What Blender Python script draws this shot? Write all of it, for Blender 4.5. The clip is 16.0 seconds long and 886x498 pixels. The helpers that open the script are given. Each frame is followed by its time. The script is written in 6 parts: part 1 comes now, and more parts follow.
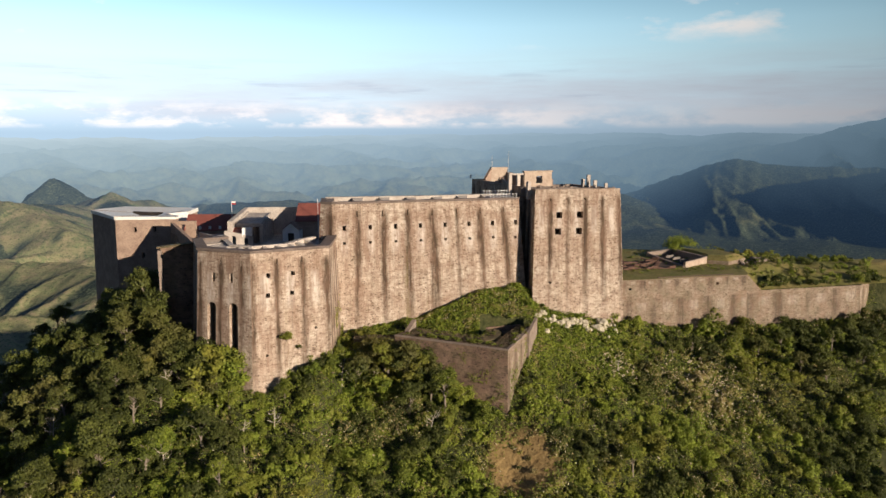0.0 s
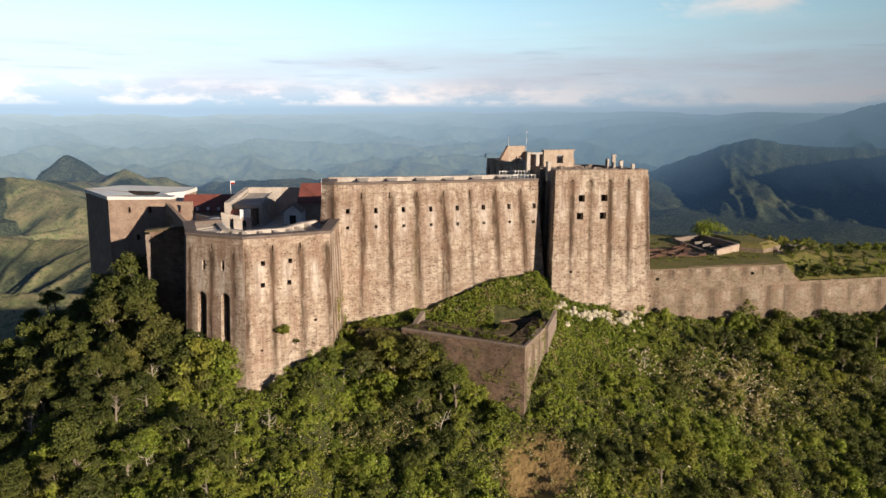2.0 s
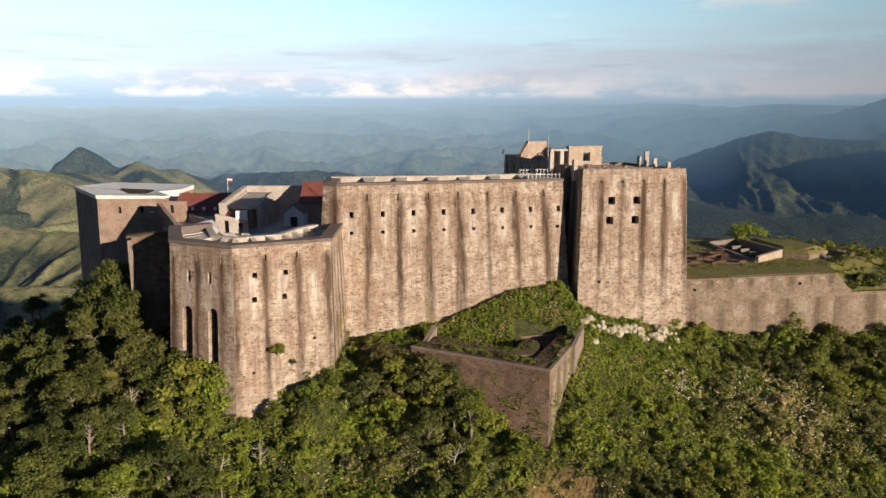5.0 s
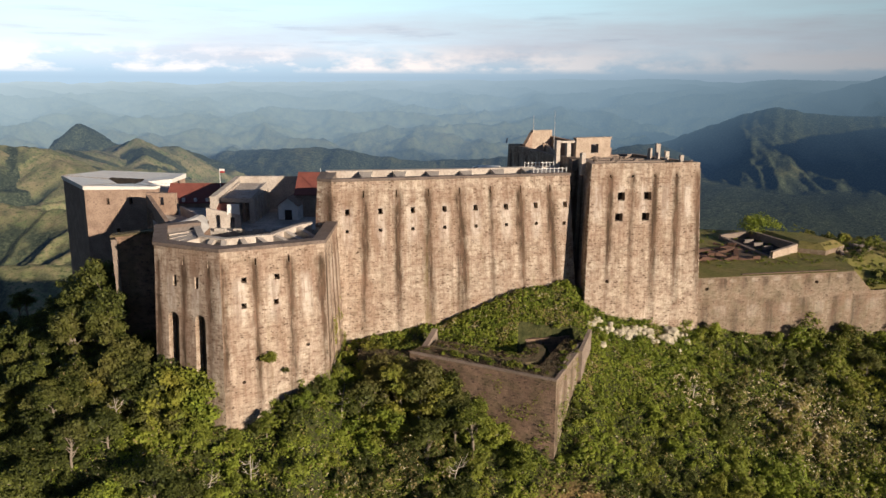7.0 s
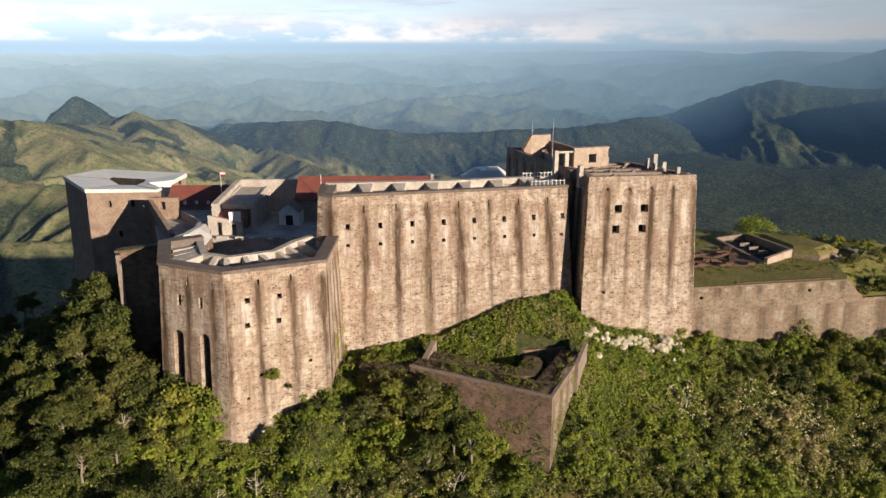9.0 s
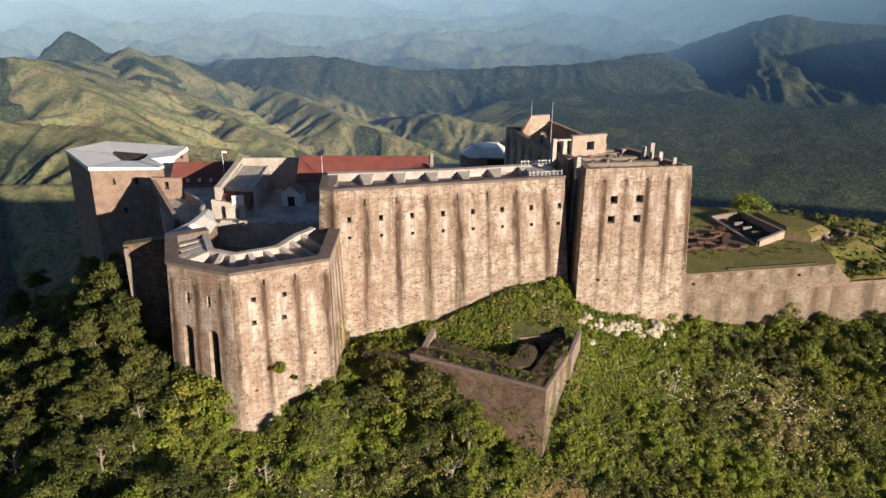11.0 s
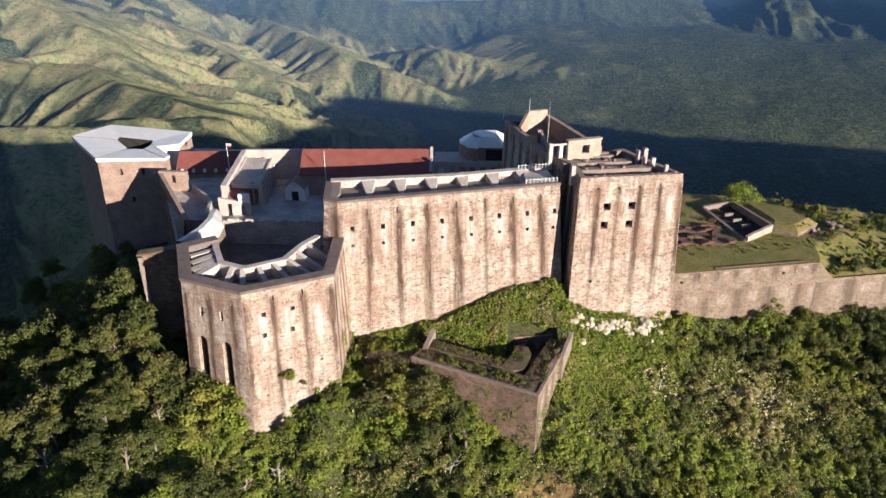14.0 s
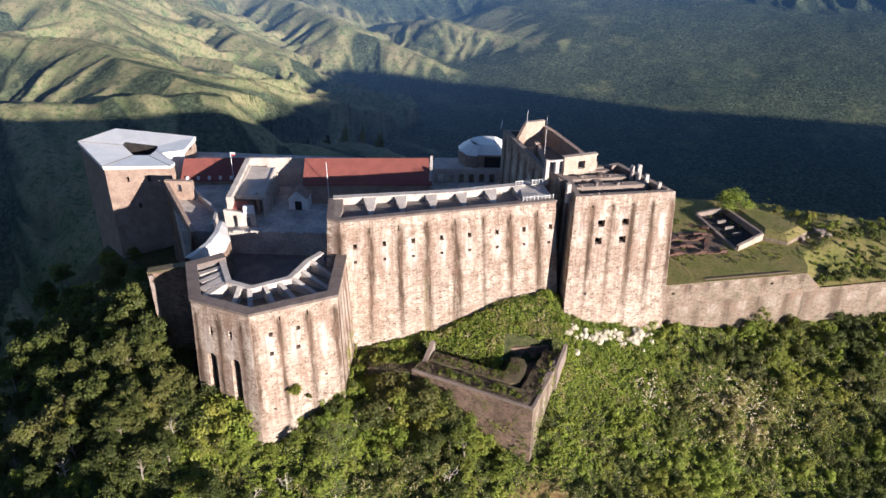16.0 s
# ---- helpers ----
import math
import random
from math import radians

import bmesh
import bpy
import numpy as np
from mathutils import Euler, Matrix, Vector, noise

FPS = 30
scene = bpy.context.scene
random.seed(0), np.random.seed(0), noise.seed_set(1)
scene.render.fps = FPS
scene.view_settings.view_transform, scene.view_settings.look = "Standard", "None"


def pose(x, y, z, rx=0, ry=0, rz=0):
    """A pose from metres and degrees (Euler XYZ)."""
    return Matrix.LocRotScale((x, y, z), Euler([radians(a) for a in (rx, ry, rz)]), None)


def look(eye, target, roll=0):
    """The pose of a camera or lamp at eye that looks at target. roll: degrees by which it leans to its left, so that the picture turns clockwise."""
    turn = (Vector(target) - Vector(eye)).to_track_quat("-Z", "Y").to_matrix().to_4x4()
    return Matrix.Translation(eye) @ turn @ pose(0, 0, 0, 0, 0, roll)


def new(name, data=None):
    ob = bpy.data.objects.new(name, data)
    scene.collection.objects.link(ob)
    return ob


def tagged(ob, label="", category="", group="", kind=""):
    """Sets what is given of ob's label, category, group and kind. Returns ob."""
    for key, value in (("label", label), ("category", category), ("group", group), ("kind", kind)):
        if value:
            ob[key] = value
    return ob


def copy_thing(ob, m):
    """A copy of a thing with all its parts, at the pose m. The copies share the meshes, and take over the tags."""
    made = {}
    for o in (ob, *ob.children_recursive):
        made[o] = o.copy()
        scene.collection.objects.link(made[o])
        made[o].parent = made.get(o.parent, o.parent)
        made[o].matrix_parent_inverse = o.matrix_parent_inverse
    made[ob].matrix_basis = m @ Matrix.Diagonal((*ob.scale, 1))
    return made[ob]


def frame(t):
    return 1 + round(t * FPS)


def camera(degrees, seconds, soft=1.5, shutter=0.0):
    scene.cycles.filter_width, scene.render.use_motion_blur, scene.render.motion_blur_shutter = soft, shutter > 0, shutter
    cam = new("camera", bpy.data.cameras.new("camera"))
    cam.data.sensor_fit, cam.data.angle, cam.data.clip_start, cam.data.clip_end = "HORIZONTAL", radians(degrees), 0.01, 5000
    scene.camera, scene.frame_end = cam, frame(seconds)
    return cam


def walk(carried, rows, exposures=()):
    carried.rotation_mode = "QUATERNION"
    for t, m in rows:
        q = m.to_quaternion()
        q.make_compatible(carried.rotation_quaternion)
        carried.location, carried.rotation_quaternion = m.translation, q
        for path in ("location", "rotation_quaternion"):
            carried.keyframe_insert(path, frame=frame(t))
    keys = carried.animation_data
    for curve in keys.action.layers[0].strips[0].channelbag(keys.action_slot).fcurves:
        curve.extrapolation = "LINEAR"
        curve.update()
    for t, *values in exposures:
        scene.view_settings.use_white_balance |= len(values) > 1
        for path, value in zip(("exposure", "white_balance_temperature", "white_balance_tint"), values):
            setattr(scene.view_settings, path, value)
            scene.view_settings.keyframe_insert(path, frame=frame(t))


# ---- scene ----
cam = camera(64.5, 16.0)
METRES, EYE, TILT, LEAN, TURN = 85.0, 50.0, -9.4, 0.0, 0.0
ROWS = [
    (0.0, 0.0, 0.0, 0.0, 0.0, 0.0, -0.0),
    (0.5, 0.0008, 0.0556, 0.0067, 0.67, -0.37, -0.21),
    (1.0, 0.001, 0.1006, 0.012, 0.76, -0.83, -0.26),
    (1.5, 0.0018, 0.131, 0.0151, 0.88, -1.32, -0.33),
    (2.0, 0.0026, 0.1592, 0.0173, 1.05, -1.72, -0.41),
    (2.5, 0.0018, 0.1823, 0.0174, 1.31, -1.97, -0.45),
    (3.0, 0.0023, 0.2092, 0.021, 1.64, -2.32, -0.49),
    (3.5, 0.0004, 0.2354, 0.025, 1.87, -2.4, -0.56),
    (4.0, -0.0019, 0.2663, 0.0287, 1.98, -2.42, -0.6),
    (6.5, -0.0074, 0.4275, 0.0855, 2.16, -2.24, -0.57),
    (7.0, -0.0073, 0.4285, 0.0961, 2.19, -4.29, -0.6),
    (7.5, -0.0076, 0.4273, 0.1163, 2.21, -6.11, -0.61),
    (8.0, -0.0076, 0.4235, 0.1361, 2.19, -6.23, -0.64),
    (8.5, -0.0077, 0.4187, 0.1625, 2.15, -6.34, -0.64),
    (9.0, -0.0072, 0.4126, 0.1922, 2.14, -6.6, -0.61),
    (9.5, -0.0062, 0.4063, 0.2216, 2.16, -8.13, -0.64),
    (12.0, -0.005, 0.3811, 0.3835, 2.2, -14.1, -0.73),
    (12.5, -0.0045, 0.3732, 0.4091, 2.23, -15.82, -0.75),
    (13.0, -0.005, 0.3712, 0.4469, 2.23, -17.15, -0.76),
    (13.5, -0.0047, 0.3662, 0.4789, 2.22, -17.16, -0.77),
    (14.0, -0.0045, 0.3612, 0.511, 2.21, -17.16, -0.76),
    (14.5, -0.005, 0.3556, 0.5418, 2.18, -17.16, -0.77),
    (15.0, -0.0047, 0.3501, 0.5734, 2.18, -17.73, -0.77),
    (15.5, -0.0042, 0.3447, 0.6074, 2.19, -18.67, -0.79),
    (16.0, -0.0043, 0.3398, 0.6373, 2.2, -19.54, -0.78),
]
walk(cam, [(t, pose(0, 0, EYE, TILT, LEAN, TURN) @ pose(METRES * x, METRES * y, METRES * z, 90 + pitch, roll, yaw)) for t, x, y, z, yaw, pitch, roll in ROWS],
     exposures=[(0.0, 0.38, 6800, 12), (4.0, 0.40, 6800, 12), (6.5, 0.33, 6850, 12), (7.5, 0.41, 6850, 12), (9.0, 0.50, 6750, 11), (12.5, 0.87, 6350, 13), (16.0, 1.18, 5750, 14)])

# ---- world, sun ----
SUN_AZ, SUN_EL = 46.0, 12.3     # degrees from -y towards +x; height over the horizon
sa, se = radians(SUN_AZ), radians(SUN_EL)
SUN_DIR = Vector((math.sin(sa) * math.cos(se), -math.cos(sa) * math.cos(se), math.sin(se)))

sun = new("sun", bpy.data.lights.new("sun", "SUN"))
sun.data.energy, sun.data.angle, sun.data.color = 5.0, radians(0.5), (1.0, 0.885, 0.745)
sun.matrix_world = look(SUN_DIR * 300, (0, 0, 0))


def build_world():
    w = bpy.data.worlds.new("world")
    scene.world = w
    w.use_nodes = True
    nt = w.node_tree
    nt.nodes.clear()
    L = nt.links.new
    out = nt.nodes.new("ShaderNodeOutputWorld")
    bg = nt.nodes.new("ShaderNodeBackground")
    bg.inputs["Strength"].default_value = 0.05
    sky = nt.nodes.new("ShaderNodeTexSky")
    sky.sky_type, sky.sun_disc = "NISHITA", False
    sky.sun_elevation, sky.sun_rotation = se, radians(180 - SUN_AZ)
    sky.altitude, sky.air_density, sky.dust_density, sky.ozone_density = 900, 0.8, 0.4, 1.5
    co = nt.nodes.new("ShaderNodeTexCoord")
    sep = nt.nodes.new("ShaderNodeSeparateXYZ")
    L(co.outputs["Generated"], sep.inputs[0])

    def mth(op, a, b=None, clamp=False):
        n = nt.nodes.new("ShaderNodeMath")
        n.operation, n.use_clamp = op, clamp
        for i, v in enumerate((a, b)):
            if v is None:
                continue
            if isinstance(v, (int, float)):
                n.inputs[i].default_value = v
            else:
                L(v, n.inputs[i])
        return n.outputs[0]

    def ramp(v, *stops):
        r = nt.nodes.new("ShaderNodeValToRGB")
        e = r.color_ramp.elements
        while len(e) < len(stops):
            e.new(0.5)
        for k, (p, c) in zip(e, stops):
            k.position, k.color = p, (*c, 1) if isinstance(c, tuple) else (c, c, c, 1)
        L(v, r.inputs[0])
        return r.outputs[0]

    def mix(f, a, b):
        m = nt.nodes.new("ShaderNodeMix")
        m.data_type = "RGBA"
        L(f, m.inputs[0])
        for k, v in ((6, a), (7, b)):
            if isinstance(v, tuple):
                m.inputs[k].default_value = (*v, 1)
            else:
                L(v, m.inputs[k])
        return m.outputs[2]

    def clouds(scale, stretch, detail, seed):
        mp = nt.nodes.new("ShaderNodeMapping")
        mp.inputs["Scale"].default_value = (1, 1, stretch)
        mp.inputs["Location"].default_value = (seed, 0, 0)
        L(co.outputs["Generated"], mp.inputs[0])
        no = nt.nodes.new("ShaderNodeTexNoise")
        no.inputs["Scale"].default_value, no.inputs["Detail"].default_value = scale, detail
        no.inputs["Roughness"].default_value = 0.6
        L(mp.outputs[0], no.inputs[0])
        return no.outputs[0]

    z = sep.outputs[2]
    # a pale, hazy lower sky, whiter towards the horizon
    haze = ramp(mth("MULTIPLY", z, 5.0), (0.0, (5.0, 7.1, 9.2)), (0.06, (6.0, 8.3, 10.5)), (0.22, (9.2, 11.4, 13.4)), (0.5, (9.0, 13.5, 15.6)), (0.9, (6.6, 12.3, 15.9)))
    veil = ramp(z, (0.0, 1.0), (0.14, 0.9), (0.28, 0.0))
    col = mix(veil, sky.outputs[0], haze)
    # thin grey sheets, a bank of small white heaps low over the horizon, and a few dark lens clouds
    band = ramp(mth("MULTIPLY", z, 5.0), (0.05, 0.0), (0.14, 1.0), (0.34, 0.85), (0.58, 0.0))
    layer = mth("MULTIPLY", ramp(clouds(3.2, 9.0, 8.0, 2.3), (0.36, 0.0), (0.64, 0.8)), band)
    col = mix(layer, col, (7.8, 8.4, 9.8))
    heap_band = ramp(mth("MULTIPLY", z, 10.0), (0.05, 0.0), (0.13, 1.0), (0.26, 0.8), (0.46, 0.0))
    heap_band = mth("MULTIPLY", heap_band, ramp(mth("ADD", mth("MULTIPLY", sep.outputs[0], 0.5), 0.5), (0.46, 1.0), (0.64, 0.40)))
    heaps = mth("MULTIPLY", ramp(clouds(9.0, 2.8, 9.0, 7.1), (0.41, 0.0), (0.54, 0.95)), heap_band)
    col = mix(heaps, col, (13.8, 12.9, 12.8))
    dark_band = ramp(mth("MULTIPLY", z, 5.0), (0.12, 0.0), (0.26, 1.0), (0.36, 0.8), (0.5, 0.0))
    dark = mth("MULTIPLY", ramp(clouds(4.0, 14.0, 7.0, 11.7), (0.55, 0.0), (0.68, 0.7)), dark_band)
    col = mix(dark, col, (5.4, 6.6, 8.6))
    wisp_band = ramp(mth("MULTIPLY", z, 5.0), (0.55, 0.0), (0.66, 1.0), (1.0, 1.0))
    wisp = mth("MULTIPLY", ramp(clouds(3.4, 3.0, 8.0, 5.6), (0.62, 0.0), (0.72, 0.9)), wisp_band)
    col = mix(wisp, col, (15.0, 14.9, 14.9))
    # low sky bright across the view, more at left; dimmed elsewhere to deepen shade
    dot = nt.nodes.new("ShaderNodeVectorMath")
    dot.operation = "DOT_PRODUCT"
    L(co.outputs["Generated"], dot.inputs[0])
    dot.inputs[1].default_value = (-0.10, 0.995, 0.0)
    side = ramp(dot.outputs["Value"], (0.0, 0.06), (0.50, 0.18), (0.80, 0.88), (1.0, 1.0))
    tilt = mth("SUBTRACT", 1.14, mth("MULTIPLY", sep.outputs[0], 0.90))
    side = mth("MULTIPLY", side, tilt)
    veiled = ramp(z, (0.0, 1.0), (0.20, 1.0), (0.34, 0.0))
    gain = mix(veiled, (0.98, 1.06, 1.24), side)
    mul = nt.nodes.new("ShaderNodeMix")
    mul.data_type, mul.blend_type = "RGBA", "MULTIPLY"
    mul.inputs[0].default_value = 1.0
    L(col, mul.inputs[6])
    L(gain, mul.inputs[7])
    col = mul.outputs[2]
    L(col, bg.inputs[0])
    L(bg.outputs[0], out.inputs[0])


build_world()

# ---- materials ----
class Mat:
    """A small builder for node materials."""

    def __init__(self, name, rough=0.9):
        self.m = bpy.data.materials.new(name)
        self.m.use_nodes = True
        self.nt = self.m.node_tree
        self.bsdf = self.nt.nodes["Principled BSDF"]
        self.bsdf.inputs["Roughness"].default_value = rough
        self.bsdf.inputs["Specular IOR Level"].default_value = 0.25

    def node(self, kind, **ins):
        n = self.nt.nodes.new(kind)
        for k, v in ins.items():
            self.put(n.inputs[k.replace("_", " ")], v)
        return n

    def put(self, sock, v):
        if isinstance(v, bpy.types.NodeSocket):
            self.nt.links.new(v, sock)
        elif isinstance(v, tuple) and len(v) == 3 and sock.type == "RGBA":
            sock.default_value = (*v, 1)
        else:
            sock.default_value = v

    def math(self, op, a, b=0.0, clamp=False):
        n = self.nt.nodes.new("ShaderNodeMath")
        n.operation, n.use_clamp = op, clamp
        self.put(n.inputs[0], a)
        self.put(n.inputs[1], b)
        return n.outputs[0]

    def mix(self, f, a, b):
        n = self.nt.nodes.new("ShaderNodeMix")
        n.data_type = "RGBA"
        self.put(n.inputs[0], f)
        self.put(n.inputs[6], a)
        self.put(n.inputs[7], b)
        return n.outputs[2]

    def ramp(self, v, *stops):
        r = self.nt.nodes.new("ShaderNodeValToRGB")
        e = r.color_ramp.elements
        while len(e) < len(stops):
            e.new(0.5)
        for k, (p, c) in zip(e, stops):
            k.position, k.color = p, (*c, 1) if isinstance(c, tuple) else (c, c, c, 1)
        self.put(r.inputs[0], v)
        return r.outputs[0]

    def coords(self, kind="Object", scale=(1, 1, 1), loc=(0, 0, 0), uv=""):
        if uv:
            n = self.nt.nodes.new("ShaderNodeUVMap")
            n.uv_map = uv
            s = n.outputs[0]
        elif kind == "Position":
            s = self.nt.nodes.new("ShaderNodeNewGeometry").outputs["Position"]
        else:
            s = self.nt.nodes.new("ShaderNodeTexCoord").outputs[kind]
        mp = self.node("ShaderNodeMapping", Vector=s, Scale=scale, Location=loc)
        return mp.outputs[0]

    def noise(self, vec, scale, detail=4.0, rough=0.55):
        return self.node("ShaderNodeTexNoise", Vector=vec, Scale=scale, Detail=detail, Roughness=rough).outputs[0]

    def done(self, col, bump=None, strength=0.3, dist=0.05, rough=None):
        self.put(self.bsdf.inputs["Base Color"], col)
        if bump is not None:
            b = self.node("ShaderNodeBump", Height=bump, Strength=strength, Distance=dist)
            self.put(self.bsdf.inputs["Normal"], b.outputs[0])
        if rough is not None:
            self.put(self.bsdf.inputs["Roughness"], rough)
        return self.m


def masonry(name, light, mid, dark, stain, streaks=1.0, moss=0.0, course=0.42, warm=(0.27, 0.150, 0.098), pale=(0.66, 0.575, 0.49)):
    """Old rubble and brick masonry with lime wash left in patches and long dark run-off stains.
    uv 'wall': metres along the wall and up it; uv 'run': bays along the wall, and depth below the top."""
    k = Mat(name, 0.92)
    p = k.coords(uv="wall")
    br = k.node("ShaderNodeTexBrick", Vector=p, Scale=1.0, Mortar_Size=0.035, Bias=0.0, Brick_Width=0.85, Row_Height=course,
                Color1=(0.0, 0.0, 0.0), Color2=(1.0, 1.0, 1.0), Mortar=(0.5, 0.5, 0.5))
    br.inputs["Mortar Smooth"].default_value = 0.4
    big = k.noise(p, 0.11, 5.0, 0.6)
    fine = k.noise(p, 1.7, 7.0, 0.7)
    grit = k.noise(p, 6.0, 5.0, 0.7)
    col = k.mix(k.ramp(big, (0.34, 0.0), (0.62, 1.0)), mid, light)
    blot = k.noise(p, 0.42, 6.0, 0.68)
    col = k.mix(k.ramp(blot, (0.52, 0.0), (0.66, 0.62)), col, dark)
    col = k.mix(k.ramp(blot, (0.26, 0.8), (0.42, 0.0)), col, light)
    col = k.mix(k.ramp(fine, (0.48, 0.0), (0.68, 0.60)), col, dark)
    col = k.mix(k.math("MULTIPLY", k.ramp(br.outputs["Color"], (0.40, 0.0), (0.95, 1.0)), 0.55), col, dark)
    pit = k.node("ShaderNodeTexVoronoi", Vector=k.coords(uv="wall", scale=(1.0, 1.9, 1)), Scale=1.15, Randomness=1.0)
    chip = k.ramp(k.math("ADD", pit.outputs["Distance"], k.math("MULTIPLY", k.math("SUBTRACT", 0.5, blot), 0.9)), (0.12, 0.9), (0.26, 0.0))
    rows = k.noise(k.coords(uv="wall", scale=(0.12, 2.4, 1)), 1.0, 4.0, 0.6)
    col = k.mix(k.ramp(rows, (0.50, 0.0), (0.70, 0.18)), col, dark)
    rust = k.noise(k.coords(uv="wall", loc=(41, 7, 0)), 0.23, 6.0, 0.7)
    col = k.mix(k.ramp(rust, (0.52, 0.0), (0.66, 0.45)), col, warm)
    col = k.mix(k.math("MULTIPLY", br.outputs["Fac"], 0.12), col, light)
    col = k.mix(k.ramp(grit, (0.50, 0.0), (0.70, 0.68)), col, stain)
    col = k.mix(chip, col, stain)
    if streaks:
        r = k.coords(uv="run")
        sep = k.node("ShaderNodeSeparateXYZ", Vector=r)
        u, v = sep.outputs[0], sep.outputs[1]
        wob = k.noise(k.coords(uv="wall", scale=(0.35, 0.16, 1)), 1.0, 4.0)
        u2 = k.math("ADD", u, k.math("MULTIPLY", k.math("SUBTRACT", wob, 0.5), 0.22))
        d = k.math("ABSOLUTE", k.math("SUBTRACT", k.math("FRACT", u2), 0.5))
        vary = k.noise(k.coords(uv="wall", scale=(0.21, 0.03, 1)), 1.0, 3.0)
        d = k.math("ADD", d, k.math("MULTIPLY", k.math("SUBTRACT", 0.55, vary), 0.55))
        core = k.math("ADD", k.ramp(d, (0.02, 0.25), (0.12, 0.0)), k.ramp(d, (0.05, 1.0), (0.24, 0.0)), True)
        body = k.ramp(v, (0.03, 0.0), (0.07, 1.0), (0.42, 0.90), (0.78, 0.12))
        core = k.math("MULTIPLY", core, k.ramp(k.noise(k.coords(uv="wall", scale=(1.0, 0.28, 1)), 1.25, 7.0, 0.72), (0.32, 0.45), (0.54, 1.0)))
        run = k.noise(k.coords(uv="wall", scale=(1.0, 0.045, 1)), 0.9, 6.0, 0.65)
        amt = k.math("MULTIPLY", k.math("MULTIPLY", core, body), k.ramp(run, (0.34, 0.45), (0.54, 1.0)))
        e = k.math("ABSOLUTE", k.math("SUBTRACT", k.math("FRACT", k.math("ADD", u2, 0.5)), 0.5))
        halo = k.math("MULTIPLY", k.ramp(e, (0.10, 1.0), (0.22, 0.0)), k.ramp(v, (0.10, 0.0), (0.125, 1.0), (0.235, 1.0), (0.31, 0.0)))
        halo = k.math("MULTIPLY", halo, k.ramp(k.noise(p, 0.9, 6.0, 0.7), (0.32, 0.0), (0.52, 1.0)))
        col = k.mix(k.math("MULTIPLY", halo, 0.85 * streaks * streaks), col, pale)
        col = k.mix(k.math("MULTIPLY", amt, 1.4 * streaks, True), col, stain)
        brown = k.math("MULTIPLY", k.ramp(k.noise(k.coords(uv="wall", scale=(0.55, 0.11, 1), loc=(17.0, 3.0, 0)), 1.0, 6.0, 0.7), (0.44, 0.0), (0.60, 0.62 * streaks)), k.ramp(v, (0.0, 0.75), (0.10, 1.0), (0.40, 0.75), (0.75, 0.10)))
        col = k.mix(brown, col, k.mix(0.5, warm, dark))
        fn = k.ramp(k.noise(k.coords(uv="wall", scale=(1.3, 0.09, 1)), 1.0, 6.0, 0.65), (0.48, 0.0), (0.72, 0.36 * streaks))
        col = k.mix(fn, col, stain)
        drip = k.ramp(k.noise(k.coords(uv="wall", scale=(2.6, 0.16, 1), loc=(5.0, 0, 0)), 1.0, 7.0, 0.7), (0.50, 0.0), (0.66, 0.55 * streaks))
        col = k.mix(drip, col, (0.225, 0.128, 0.085))
    if streaks == 1.0:
        # yellow-green algae runs low on the wall, in a few places
        alg = k.math("MULTIPLY", k.ramp(k.noise(k.coords(uv="wall", scale=(0.55, 0.05, 1), loc=(3.0, 0, 0)), 1.0, 5.0, 0.6), (0.56, 0.0), (0.66, 0.75)), k.ramp(v, (0.22, 0.0), (0.42, 1.0)))
        alg = k.math("MULTIPLY", alg, k.ramp(k.noise(k.coords(uv="wall", scale=(0.06, 0.0, 1), loc=(8.3, 0, 0)), 1.0, 2.0), (0.48, 0.0), (0.58, 1.0)))
        col = k.mix(alg, col, (0.185, 0.150, 0.045))
    if moss:
        mo = k.math("MULTIPLY", k.ramp(k.noise(p, 0.35, 6.0, 0.65), (0.45, 0.0), (0.65, 1.0)), moss)
        col = k.mix(mo, col, (0.075, 0.085, 0.03))
    h = k.math("ADD", k.math("MULTIPLY", fine, 0.7), k.math("MULTIPLY", br.outputs["Fac"], -0.5))
    h = k.math("ADD", h, k.math("MULTIPLY", grit, 0.5))
    return k.done(col, h, 0.75, 0.12)


def mottled(name, a, b, c=None, scale=0.5, rough=0.9, bump=0.3, kind="Object", dist=0.05):
    k = Mat(name, rough)
    p = k.coords(kind)
    n1 = k.noise(p, scale, 5.0, 0.6)
    n2 = k.noise(p, scale * 9, 5.0, 0.65)
    col = k.mix(k.ramp(n1, (0.36, 0.0), (0.64, 1.0)), a, b)
    if c:
        col = k.mix(k.ramp(n2, (0.48, 0.0), (0.70, 0.8)), col, c)
    return k.done(col, n2, bump, dist)


